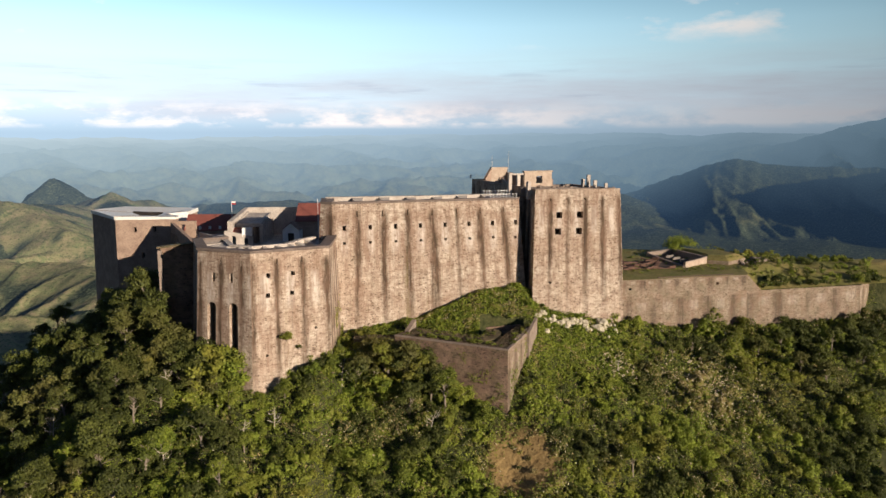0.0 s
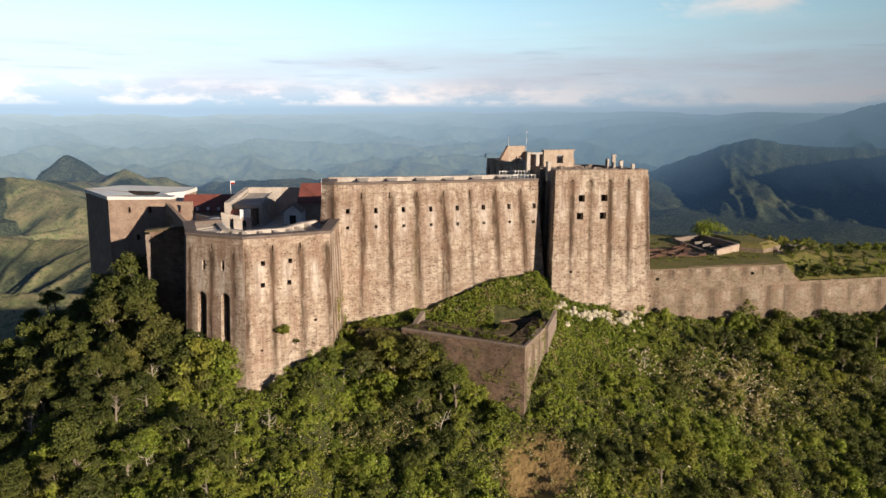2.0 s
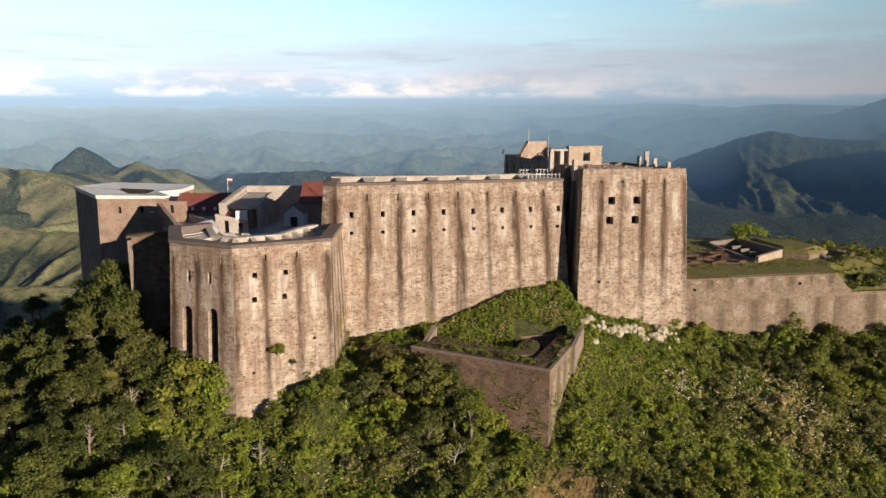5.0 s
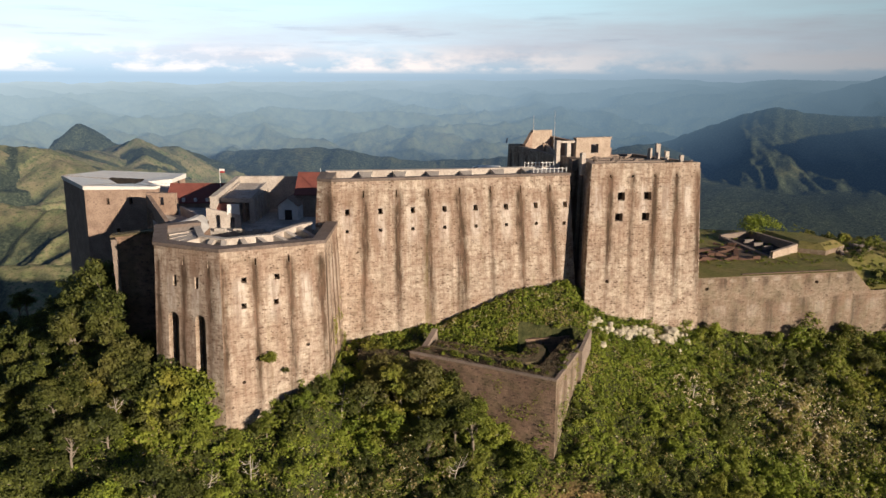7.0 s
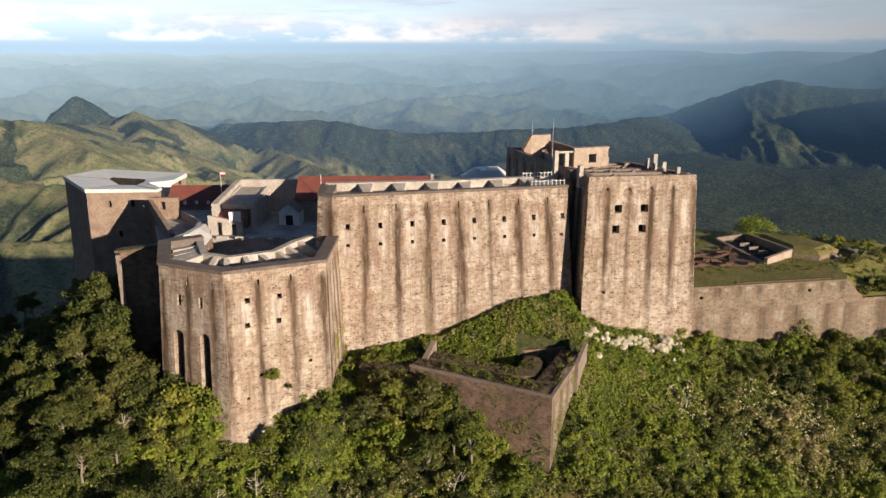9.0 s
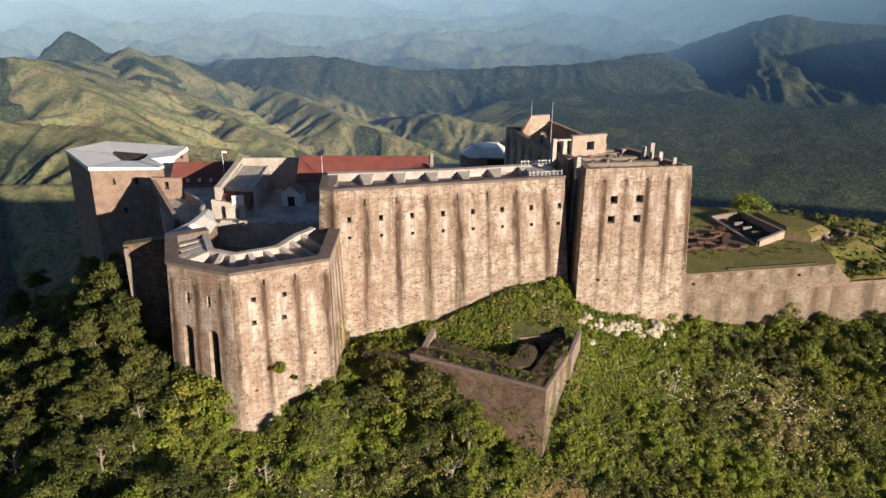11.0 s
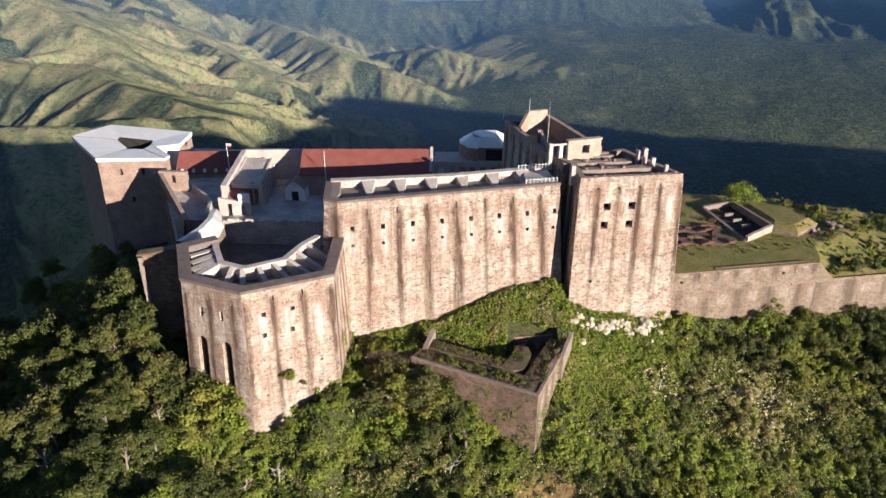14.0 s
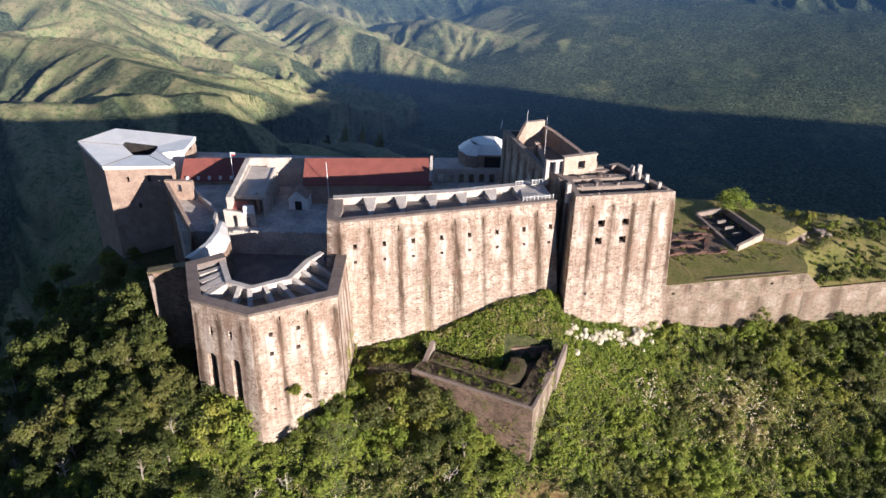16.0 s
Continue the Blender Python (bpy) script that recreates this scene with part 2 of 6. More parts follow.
def leafy(name, dark, mid, light, warm):
    """Leaves: each differs a little, and thin leaves let some light through."""
    k = Mat(name, 0.62)
    g = k.nt.nodes.new("ShaderNodeNewGeometry")
    o = k.nt.nodes.new("ShaderNodeObjectInfo")
    p = k.coords("Position")
    n = k.noise(p, 0.10, 3.0)
    rnd = g.outputs["Random Per Island"]
    col = k.mix(k.ramp(rnd, (0.0, 0.0), (1.0, 1.0)), dark, mid)
    col = k.mix(k.ramp(k.math("ADD", k.math("MULTIPLY", rnd, 0.35), n), (0.55, 0.0), (0.82, 1.0)), col, light)
    patch = k.noise(p, 0.045, 4.0, 0.6)
    col = k.mix(k.ramp(k.math("ADD", patch, k.math("MULTIPLY", o.outputs["Random"], 0.08)), (0.55, 0.0), (0.72, 0.8)), col, warm)
    tone = k.nt.nodes.new("ShaderNodeAttribute")
    tone.attribute_name = "tone"
    tn = k.math("ADD", tone.outputs["Fac"], k.math("MULTIPLY", k.math("SUBTRACT", o.outputs["Random"], 0.5), 0.6))
    col = k.mix(k.math("MULTIPLY", tn, 0.8, True), col, light)
    col = k.mix(k.math("MULTIPLY", tn, -0.8, True), col, dark)
    dry = k.nt.nodes.new("ShaderNodeAttribute")
    dry.attribute_name = "dry"
    twig = k.mix(k.ramp(rnd, (0.86, 0.0), (0.90, 1.0)), (0.33, 0.255, 0.105), (0.58, 0.51, 0.36))
    col = k.mix(dry.outputs["Fac"], col, twig)
    k.put(k.bsdf.inputs["Base Color"], col)
    tr = k.node("ShaderNodeBsdfTranslucent", Color=k.mix(0.5, col, (0.12, 0.16, 0.02)))
    ms = k.nt.nodes.new("ShaderNodeMixShader")
    ms.inputs[0].default_value = 0.22
    k.nt.links.new(k.bsdf.outputs[0], ms.inputs[1])
    k.nt.links.new(tr.outputs[0], ms.inputs[2])
    k.nt.links.new(ms.outputs[0], k.nt.nodes["Material Output"].inputs[0])
    return k.m


def ground_material():
    """Hill soil and undergrowth near by; grassy spurs, scrub and forest patches far off."""
    k = Mat("hillside_ground", 0.95)
    p = k.coords("Position")
    big = k.noise(p, 0.0032, 6.0, 0.6)
    mid = k.noise(p, 0.021, 7.0, 0.65)
    small = k.noise(p, 0.11, 6.0, 0.7)
    tiny = k.noise(p, 0.9, 6.0, 0.7)
    vor = k.node("ShaderNodeTexVoronoi", Vector=p, Scale=0.095, Randomness=1.0).outputs["Distance"]
    grass = k.mix(k.ramp(mid, (0.35, 0.0), (0.65, 1.0)), (0.125, 0.140, 0.066), (0.235, 0.205, 0.110))
    grass = k.mix(k.ramp(small, (0.5, 0.0), (0.75, 0.7)), grass, (0.28, 0.20, 0.125))
    # woods tinted blue to paint in haze and sky-lit shade
    wood = k.mix(k.ramp(vor, (0.15, 1.0), (0.75, 0.0)), (0.024, 0.034, 0.040), (0.072, 0.088, 0.088))
    at = k.nt.nodes.new("ShaderNodeAttribute")
    at.attribute_name = "wooded"
    f = k.ramp(k.math("ADD", k.math("MULTIPLY", k.math("SUBTRACT", k.math("ADD", mid, small), 1.0), 0.9), at.outputs["Fac"]), (0.42, 0.0), (0.58, 1.0))
    col = k.mix(f, grass, wood)
    col = k.mix(k.ramp(big, (0.55, 0.0), (0.7, 0.35)), col, (0.13, 0.12, 0.05))
    nr = k.nt.nodes.new("ShaderNodeAttribute")
    nr.attribute_name = "near"
    ba = k.nt.nodes.new("ShaderNodeAttribute")
    ba.attribute_name = "bare"
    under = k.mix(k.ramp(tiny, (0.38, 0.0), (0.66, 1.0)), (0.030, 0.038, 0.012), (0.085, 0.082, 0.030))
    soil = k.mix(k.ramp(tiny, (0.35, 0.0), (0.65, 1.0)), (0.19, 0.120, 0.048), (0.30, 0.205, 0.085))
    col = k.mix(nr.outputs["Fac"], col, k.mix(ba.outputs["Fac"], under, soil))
    far_f = k.math("MULTIPLY", f, k.math("SUBTRACT", 1.0, nr.outputs["Fac"]))
    h = k.math("ADD", k.math("MULTIPLY", k.math("SUBTRACT", 1.0, vor), k.math("MULTIPLY", far_f, 0.7)), k.math("MULTIPLY", small, 0.4))
    return k.done(col, h, 1.0, 5.0)


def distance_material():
    """The distance as a faintly glowing backdrop: grassy spurs, woods and ranges, with blue haze painted on as
    emission.
    """
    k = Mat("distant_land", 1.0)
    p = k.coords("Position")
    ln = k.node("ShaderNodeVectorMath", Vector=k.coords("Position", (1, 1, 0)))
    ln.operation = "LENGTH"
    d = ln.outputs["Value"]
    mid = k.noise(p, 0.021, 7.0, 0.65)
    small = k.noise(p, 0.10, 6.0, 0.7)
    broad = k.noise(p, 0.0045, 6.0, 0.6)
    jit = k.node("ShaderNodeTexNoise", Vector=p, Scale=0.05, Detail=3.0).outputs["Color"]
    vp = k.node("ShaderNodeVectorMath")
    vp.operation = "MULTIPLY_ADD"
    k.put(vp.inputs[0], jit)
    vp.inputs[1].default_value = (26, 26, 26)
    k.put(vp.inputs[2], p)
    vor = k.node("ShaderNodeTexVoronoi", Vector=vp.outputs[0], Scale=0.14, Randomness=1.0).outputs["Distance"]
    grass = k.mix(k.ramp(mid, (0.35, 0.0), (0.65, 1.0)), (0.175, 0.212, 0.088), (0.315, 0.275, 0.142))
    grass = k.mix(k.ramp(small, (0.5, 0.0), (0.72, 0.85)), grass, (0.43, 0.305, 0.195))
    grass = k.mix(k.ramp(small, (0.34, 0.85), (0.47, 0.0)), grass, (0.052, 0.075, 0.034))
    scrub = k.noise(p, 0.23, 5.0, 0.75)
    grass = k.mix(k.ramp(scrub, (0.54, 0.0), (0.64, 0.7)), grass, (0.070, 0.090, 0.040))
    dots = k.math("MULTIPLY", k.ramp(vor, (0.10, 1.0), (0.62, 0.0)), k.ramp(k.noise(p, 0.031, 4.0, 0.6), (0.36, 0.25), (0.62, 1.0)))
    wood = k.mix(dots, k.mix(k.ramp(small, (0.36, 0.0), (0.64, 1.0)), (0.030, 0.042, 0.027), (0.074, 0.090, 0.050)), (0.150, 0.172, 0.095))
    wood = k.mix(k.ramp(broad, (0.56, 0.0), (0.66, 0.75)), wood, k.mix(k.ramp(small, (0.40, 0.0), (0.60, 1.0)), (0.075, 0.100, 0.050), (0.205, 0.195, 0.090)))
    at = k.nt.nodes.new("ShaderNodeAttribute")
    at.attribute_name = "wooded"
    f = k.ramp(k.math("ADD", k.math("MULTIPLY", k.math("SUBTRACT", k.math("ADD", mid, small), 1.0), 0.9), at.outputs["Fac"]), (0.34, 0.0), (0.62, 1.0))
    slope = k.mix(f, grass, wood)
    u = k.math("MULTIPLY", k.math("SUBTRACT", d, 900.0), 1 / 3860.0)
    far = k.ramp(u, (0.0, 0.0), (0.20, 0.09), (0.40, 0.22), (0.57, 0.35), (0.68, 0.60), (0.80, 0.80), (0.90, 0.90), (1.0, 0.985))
    # the haze glow is painted stronger on the left and weaker on the right
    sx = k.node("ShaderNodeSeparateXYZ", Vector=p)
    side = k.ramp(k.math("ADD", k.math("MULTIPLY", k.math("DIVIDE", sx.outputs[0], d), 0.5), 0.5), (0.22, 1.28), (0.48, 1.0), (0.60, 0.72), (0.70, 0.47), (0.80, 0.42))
    haze_glow = k.ramp(u, (0.2, (0.047, 0.084, 0.175)), (0.58, (0.072, 0.138, 0.262)), (0.72, (0.205, 0.315, 0.430)), (0.86, (0.262, 0.380, 0.500)), (0.985, (0.315, 0.430, 0.545)))
    # with distance the base colour fades to black and painted haze replaces it
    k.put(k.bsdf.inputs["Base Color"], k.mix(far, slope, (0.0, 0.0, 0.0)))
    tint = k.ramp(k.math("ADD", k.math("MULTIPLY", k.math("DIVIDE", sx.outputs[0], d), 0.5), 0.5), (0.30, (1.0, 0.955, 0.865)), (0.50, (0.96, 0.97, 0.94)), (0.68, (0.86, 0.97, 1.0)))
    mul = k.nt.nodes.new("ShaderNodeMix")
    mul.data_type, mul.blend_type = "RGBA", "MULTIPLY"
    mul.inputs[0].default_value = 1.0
    k.put(mul.inputs[6], haze_glow)
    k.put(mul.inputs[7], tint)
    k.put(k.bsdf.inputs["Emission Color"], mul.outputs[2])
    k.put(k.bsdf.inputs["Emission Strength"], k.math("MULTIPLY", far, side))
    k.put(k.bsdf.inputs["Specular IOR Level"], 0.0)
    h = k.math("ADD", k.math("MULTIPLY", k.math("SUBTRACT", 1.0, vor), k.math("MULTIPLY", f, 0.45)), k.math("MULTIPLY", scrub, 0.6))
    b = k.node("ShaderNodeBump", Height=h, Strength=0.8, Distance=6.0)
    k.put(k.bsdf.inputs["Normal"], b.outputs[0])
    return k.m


STONE = masonry("weathered_masonry", (0.700, 0.590, 0.470), (0.510, 0.385, 0.290), (0.205, 0.134, 0.096), (0.072, 0.047, 0.031), moss=0.10)
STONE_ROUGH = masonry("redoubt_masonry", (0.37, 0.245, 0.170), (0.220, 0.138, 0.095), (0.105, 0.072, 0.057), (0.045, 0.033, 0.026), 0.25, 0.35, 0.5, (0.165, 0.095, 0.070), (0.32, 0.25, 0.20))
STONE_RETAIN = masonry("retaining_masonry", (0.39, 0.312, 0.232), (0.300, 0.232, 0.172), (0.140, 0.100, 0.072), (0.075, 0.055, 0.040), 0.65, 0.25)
COPING = mottled("coping_stone", (0.150, 0.115, 0.095), (0.215, 0.165, 0.14), (0.085, 0.066, 0.055), 0.4)
RAMPART = mottled("mossy_rampart", (0.190, 0.140, 0.085), (0.105, 0.092, 0.048), (0.045, 0.046, 0.020), 0.55, 0.95, 1.0, "Object", 0.25)
COPING_LIGHT = mottled("worn_coping", (0.30, 0.235, 0.19), (0.22, 0.17, 0.135), (0.12, 0.09, 0.07), 0.5)
LIME_BRIGHT = mottled("bright_lime", (0.64, 0.61, 0.56), (0.54, 0.50, 0.45), (0.40, 0.36, 0.32), 0.35)
RUIN_SOIL = mottled("ruin_soil", (0.17, 0.115, 0.08), (0.12, 0.085, 0.06), (0.08, 0.06, 0.045), 0.5)
RED_FLAG = mottled("red_cloth", (0.35, 0.04, 0.04), (0.30, 0.035, 0.035), None, 1.0)
LIME = mottled("lime_plaster", (0.56, 0.50, 0.43), (0.43, 0.365, 0.31), (0.25, 0.20, 0.165), 0.35)
PLASTER_WARM = mottled("weathered_plaster", (0.50, 0.40, 0.31), (0.38, 0.29, 0.22), (0.17, 0.12, 0.09), 0.5)
PLASTER_PINK = mottled("stained_plaster", (0.41, 0.295, 0.22), (0.29, 0.20, 0.15), (0.13, 0.092, 0.07), 0.4)
YARD_STONE = mottled("yard_paving", (0.60, 0.54, 0.47), (0.36, 0.32, 0.28), (0.17, 0.15, 0.13), 0.22, 0.95, 0.6)
RUIN_BRICK = mottled("ruin_brick", (0.155, 0.085, 0.060), (0.105, 0.060, 0.044), (0.055, 0.036, 0.030), 0.5)
FLOOR_STONE = mottled("terrace_paving", (0.24, 0.205, 0.175), (0.16, 0.135, 0.12), (0.10, 0.085, 0.075), 0.3)
WHITE_ROOF = mottled("white_sheet_roof", (0.86, 0.82, 0.74), (0.76, 0.72, 0.65), (0.60, 0.565, 0.51), 0.25, 0.45, 0.1)
RED_ROOF = mottled("red_painted_sheet", (0.27, 0.090, 0.068), (0.215, 0.072, 0.055), (0.15, 0.058, 0.046), 0.4, 0.5, 0.1)


def quoin_material():
    """Corner blocks: brick bands between pale stones, each a little different."""
    k = Mat("corner_blocks", 0.9)
    g = k.nt.nodes.new("ShaderNodeNewGeometry")
    rnd = g.outputs["Random Per Island"]
    col = k.ramp(rnd, (0.0, (0.235, 0.145, 0.105)), (0.42, (0.33, 0.225, 0.165)), (0.5, (0.48, 0.38, 0.285)), (1.0, (0.64, 0.54, 0.42)))
    n = k.noise(k.coords("Position"), 2.2, 6.0, 0.7)
    col = k.mix(k.ramp(n, (0.45, 0.0), (0.72, 0.8)), col, (0.15, 0.10, 0.075))
    return k.done(col, n, 0.5, 0.06)


QUOIN = quoin_material()
# near-black colour that paints in the shade inside openings
INTERIOR_SHADE = mottled("interior_shade", (0.05, 0.042, 0.036), (0.03, 0.026, 0.024), None, 0.5)
GRASS = mottled("mown_grass", (0.165, 0.165, 0.040), (0.265, 0.205, 0.075), (0.090, 0.082, 0.026), 0.13, 0.95, 1.0, "Object", 0.2)
METAL = mottled("galvanised_steel", (0.45, 0.45, 0.45), (0.36, 0.36, 0.36), None, 1.0, 0.45, 0.05)
WHITE_PAINT = mottled("white_paint", (0.78, 0.77, 0.74), (0.66, 0.64, 0.60), None, 1.0, 0.6, 0.05)
PALE_BARK = mottled("bleached_wood", (0.52, 0.46, 0.37), (0.40, 0.34, 0.27), (0.24, 0.20, 0.16), 1.5)
BLOSSOM = mottled("dry_blossom", (0.66, 0.56, 0.40), (0.52, 0.40, 0.25), None, 0.8)
BARK = mottled("pale_bark", (0.30, 0.25, 0.19), (0.20, 0.16, 0.12), (0.11, 0.09, 0.07), 1.5)
ROCK = mottled("pale_limestone", (0.55, 0.49, 0.37), (0.42, 0.37, 0.27), (0.16, 0.14, 0.085), 0.6, 0.9, 0.8)
LEAF_A = leafy("broad_leaves", (0.065, 0.086, 0.014), (0.138, 0.171, 0.025), (0.226, 0.255, 0.035), (0.250, 0.206, 0.043))
LEAF_B = leafy("dark_leaves", (0.039, 0.049, 0.013), (0.075, 0.089, 0.021), (0.134, 0.150, 0.030), (0.173, 0.146, 0.045))
LEAF_C = leafy("bright_leaves", (0.093, 0.134, 0.018), (0.178, 0.226, 0.028), (0.264, 0.311, 0.040), (0.298, 0.257, 0.048))
LITTER = leafy("dry_litter", (0.085, 0.060, 0.038), (0.165, 0.115, 0.075), (0.245, 0.175, 0.115), (0.12, 0.11, 0.045))
GROUND = ground_material()
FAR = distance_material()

# ---- mesh helpers ----
def part(name, data, material, parent=None, label=""):
    """Links a mesh as one object, under a thing or a part if one is given."""
    ob = new(name, data)
    if material and not data.materials:
        for m in material if isinstance(material, (list, tuple)) else [material]:
            data.materials.append(m)
    if parent:
        ob.parent = parent
    if label:
        ob["label"] = label
    return ob


def thing(name, label, category, group="", kind=""):
    return tagged(new(name), label, category, group, kind)


class Shell:
    """Collects quads and polygons with their wall coordinates."""

    def __init__(self):
        self.v, self.f, self.wall, self.run, self.mi = [], [], [], [], []

    def face(self, pts, wall=None, run=None, mi=0):
        n = len(self.v)
        pts = [Vector(p) for p in pts]
        self.v += pts
        self.f.append(tuple(range(n, n + len(pts))))
        if wall is None:
            nor = (pts[1] - pts[0]).cross(pts[2] - pts[0])
            if abs(nor.z) > 0.7 * nor.length:
                wall = [(p.x, p.y) for p in pts]
            else:
                d = Vector((-nor.y, nor.x, 0)).normalized()
                wall = [(p.dot(d), p.z) for p in pts]
        self.wall += wall
        self.run += run or [(0.0, 0.0)] * len(pts)
        self.mi.append(mi)

    def box(self, a, b, c, d, z0, z1, z0b=None, z1b=None, mi=0, top_mi=None):
        """A block over the quad a b c d (counter-clockwise from above); z0b and z1b: heights at c and d."""
        z0b, z1b = z0 if z0b is None else z0b, z1 if z1b is None else z1b
        lo = [(*a, z0), (*b, z0), (*c, z0b), (*d, z0b)]
        hi = [(*a, z1), (*b, z1), (*c, z1b), (*d, z1b)]
        self.face(hi, mi=mi if top_mi is None else top_mi)
        self.face(lo[::-1], mi=mi)
        for i in range(4):
            j = (i + 1) % 4
            self.face([lo[i], lo[j], hi[j], hi[i]], mi=mi)

    def beam(self, p, q, width, z0, z1, z1q=None, z0q=None, mi=0, top_mi=None):
        """A straight wall from p to q (plan), of that thickness; z1q and z0q: heights at q."""
        p, q = Vector(p), Vector(q)
        s = Vector((-(q - p).y, (q - p).x)).normalized() * width / 2
        self.box(p + s, p - s, q - s, q + s, z0, z1, z0q, z1q, mi, top_mi)

    def prism(self, poly, z0, z1, mi=0, top_mi=None, cap=True):
        n = len(poly)
        if cap:
            self.face([(*p, z1) for p in poly], mi=mi if top_mi is None else top_mi)
        for i in range(n):
            a, b = poly[i], poly[(i + 1) % n]
            self.face([(*a, z0), (*b, z0), (*b, z1), (*a, z1)], mi=mi)

    def mesh(self, name):
        me = bpy.data.meshes.new(name)
        me.from_pydata([tuple(p) for p in self.v], [], self.f)
        for key, data in (("wall", self.wall), ("run", self.run)):
            lay = me.uv_layers.new(name=key)
            lay.data.foreach_set("uv", np.array(data, dtype=np.float32).ravel())
        me.polygons.foreach_set("material_index", self.mi)
        return me


def mitres(poly, closed=False):
    """Outward offsets at the corners of a wall line that runs with its outside to the right."""
    n, out = len(poly), []
    for i in range(n):
        dirs = []
        for a, b in ((i - 1, i), (i, i + 1)):
            if closed or (a >= 0 and b < n):
                d = (Vector(poly[b % n]) - Vector(poly[a % n])).normalized()
                dirs.append(Vector((d.y, -d.x)))
        m = sum(dirs, Vector((0, 0)))
        m = m / max(m.length_squared, 0.2) * len(dirs)
        out.append(m if len(dirs) == 2 else dirs[0])
    return out


def battered_wall(sh, poly, z1, z0, batter, flare=0.0, bays=None, holes=None, depth=1.6, closed=False, mi=0, shade_mi=1, z0s=None, push=None):
    """The outer skin of a sloping wall along a line (outside to the right), with openings that go in.
    bays: stain bays per metre and their offset, side by side. holes: side -> (s0, s1, z0, z1, arched)."""
    n = len(poly)
    mt = [Vector(v) for v in push] if push else mitres(poly, closed)
    for i in range(n if closed else n - 1):
        j = (i + 1) % n
        A, B, ma, mb = Vector(poly[i]), Vector(poly[j]), mt[i], mt[j]
        L = (B - A).length
        inward = Vector((-(B - A).y, (B - A).x)).normalized()
        hs = (holes or {}).get(i, [])
        zb = z0 if z0s is None else min(z0s[i], z0s[j])

        def at(s, z, deep=0.0, A=A, B=B, ma=ma, mb=mb, L=L, inward=inward):
            h = z1 - z
            k = batter * h + flare * h * h
            q = A.lerp(B, s / L) + ma.lerp(mb, s / L) * k + inward * deep
            return (q.x, q.y, z)

        period, off = (bays or {}).get(i, (0.17, 0.0))
        ss = sorted({0.0, L, *(h[0] for h in hs), *(h[1] for h in hs)})
        zs = sorted({zb, z1, *(h[2] for h in hs), *(h[3] for h in hs), *(zb + (z1 - zb) * t / 6 for t in range(1, 6))})

        def quad(pts, sz):
            sh.face(pts, [(s + 31.7 * i, z) for s, z in sz], [(s * period + off, (z1 - z) / (z1 - z0)) for s, z in sz], mi)

        for a, b in zip(ss, ss[1:]):
            for c, d in zip(zs, zs[1:]):
                if any(h[0] <= a and b <= h[1] and h[2] <= c and d <= h[3] for h in hs):
                    continue
                sz = [(a, c), (b, c), (b, d), (a, d)]
                quad([at(*p) for p in sz], sz)
        for h in hs:
            a, b, c, d = h[:4]
            rim = [(a, c), (b, c)]
            if len(h) > 4 and h[4]:
                r, m = (b - a) / 2, (a + b) / 2
                arc = [(m + r * math.cos(t * math.pi / 8), d - r + r * math.sin(t * math.pi / 8)) for t in range(9)]
                rim += arc
                right = [(b, d)] + arc[:5][::-1]
                left = [(a, d)] + arc[4:][::-1]
                quad([at(*p) for p in right], right)
                quad([at(*p) for p in left], left)
            else:
                rim += [(b, d), (a, d)]
            for p, q in zip(rim, rim[1:] + rim[:1]):
                sh.face([at(*p), at(*p, depth), at(*q, depth), at(*q)], mi=mi)
            # each opening ends in a dark sheet painted in place of shade
            sh.face([at(*p, depth) for p in rim], mi=shade_mi)


# ---- terrain ----
def lattice(ix, iy, seed):
    h = (ix.astype(np.int64) * 374761393 + iy.astype(np.int64) * 668265263 + seed * 974634377) & 0x7FFFFFFF
    h = ((h ^ (h >> 13)) * 1274126177) & 0x7FFFFFFF
    return ((h ^ (h >> 16)) & 0xFFFF) / 65535.0


def vnoise(x, y, seed=0):
    """Gradient noise, about 0 to 1."""
    ix, iy = np.floor(x), np.floor(y)
    fx, fy = x - ix, y - iy
    ux, uy = fx * fx * fx * (fx * (6 * fx - 15) + 10), fy * fy * fy * (fy * (6 * fy - 15) + 10)

    def corner(i, j):
        a = lattice(ix + i, iy + j, seed) * 2 * math.pi
        return np.cos(a) * (fx - i) + np.sin(a) * (fy - j)

    lo = corner(0, 0) * (1 - ux) + corner(1, 0) * ux
    hi = corner(0, 1) * (1 - ux) + corner(1, 1) * ux
    return np.clip(0.5 + 0.75 * (lo * (1 - uy) + hi * uy), 0, 1)


def fbm(x, y, octaves=5, seed=0, ridged=False):
    out, amp, tot = np.zeros_like(x, dtype=float), 1.0, 0.0
    for o in range(octaves):
        n = vnoise(x, y, seed + o)
        out += amp * ((1 - np.abs(2 * n - 1)) ** 1.4 if ridged else n)
        tot += amp
        amp *= 0.5
        x, y = x * 1.93 + y * 0.31 + 17.3, y * 1.97 - x * 0.27 + 9.1
    return out / tot


def step(e0, e1, v):
    t = np.clip((v - e0) / (e1 - e0), 0, 1)
    return t * t * (3 - 2 * t)


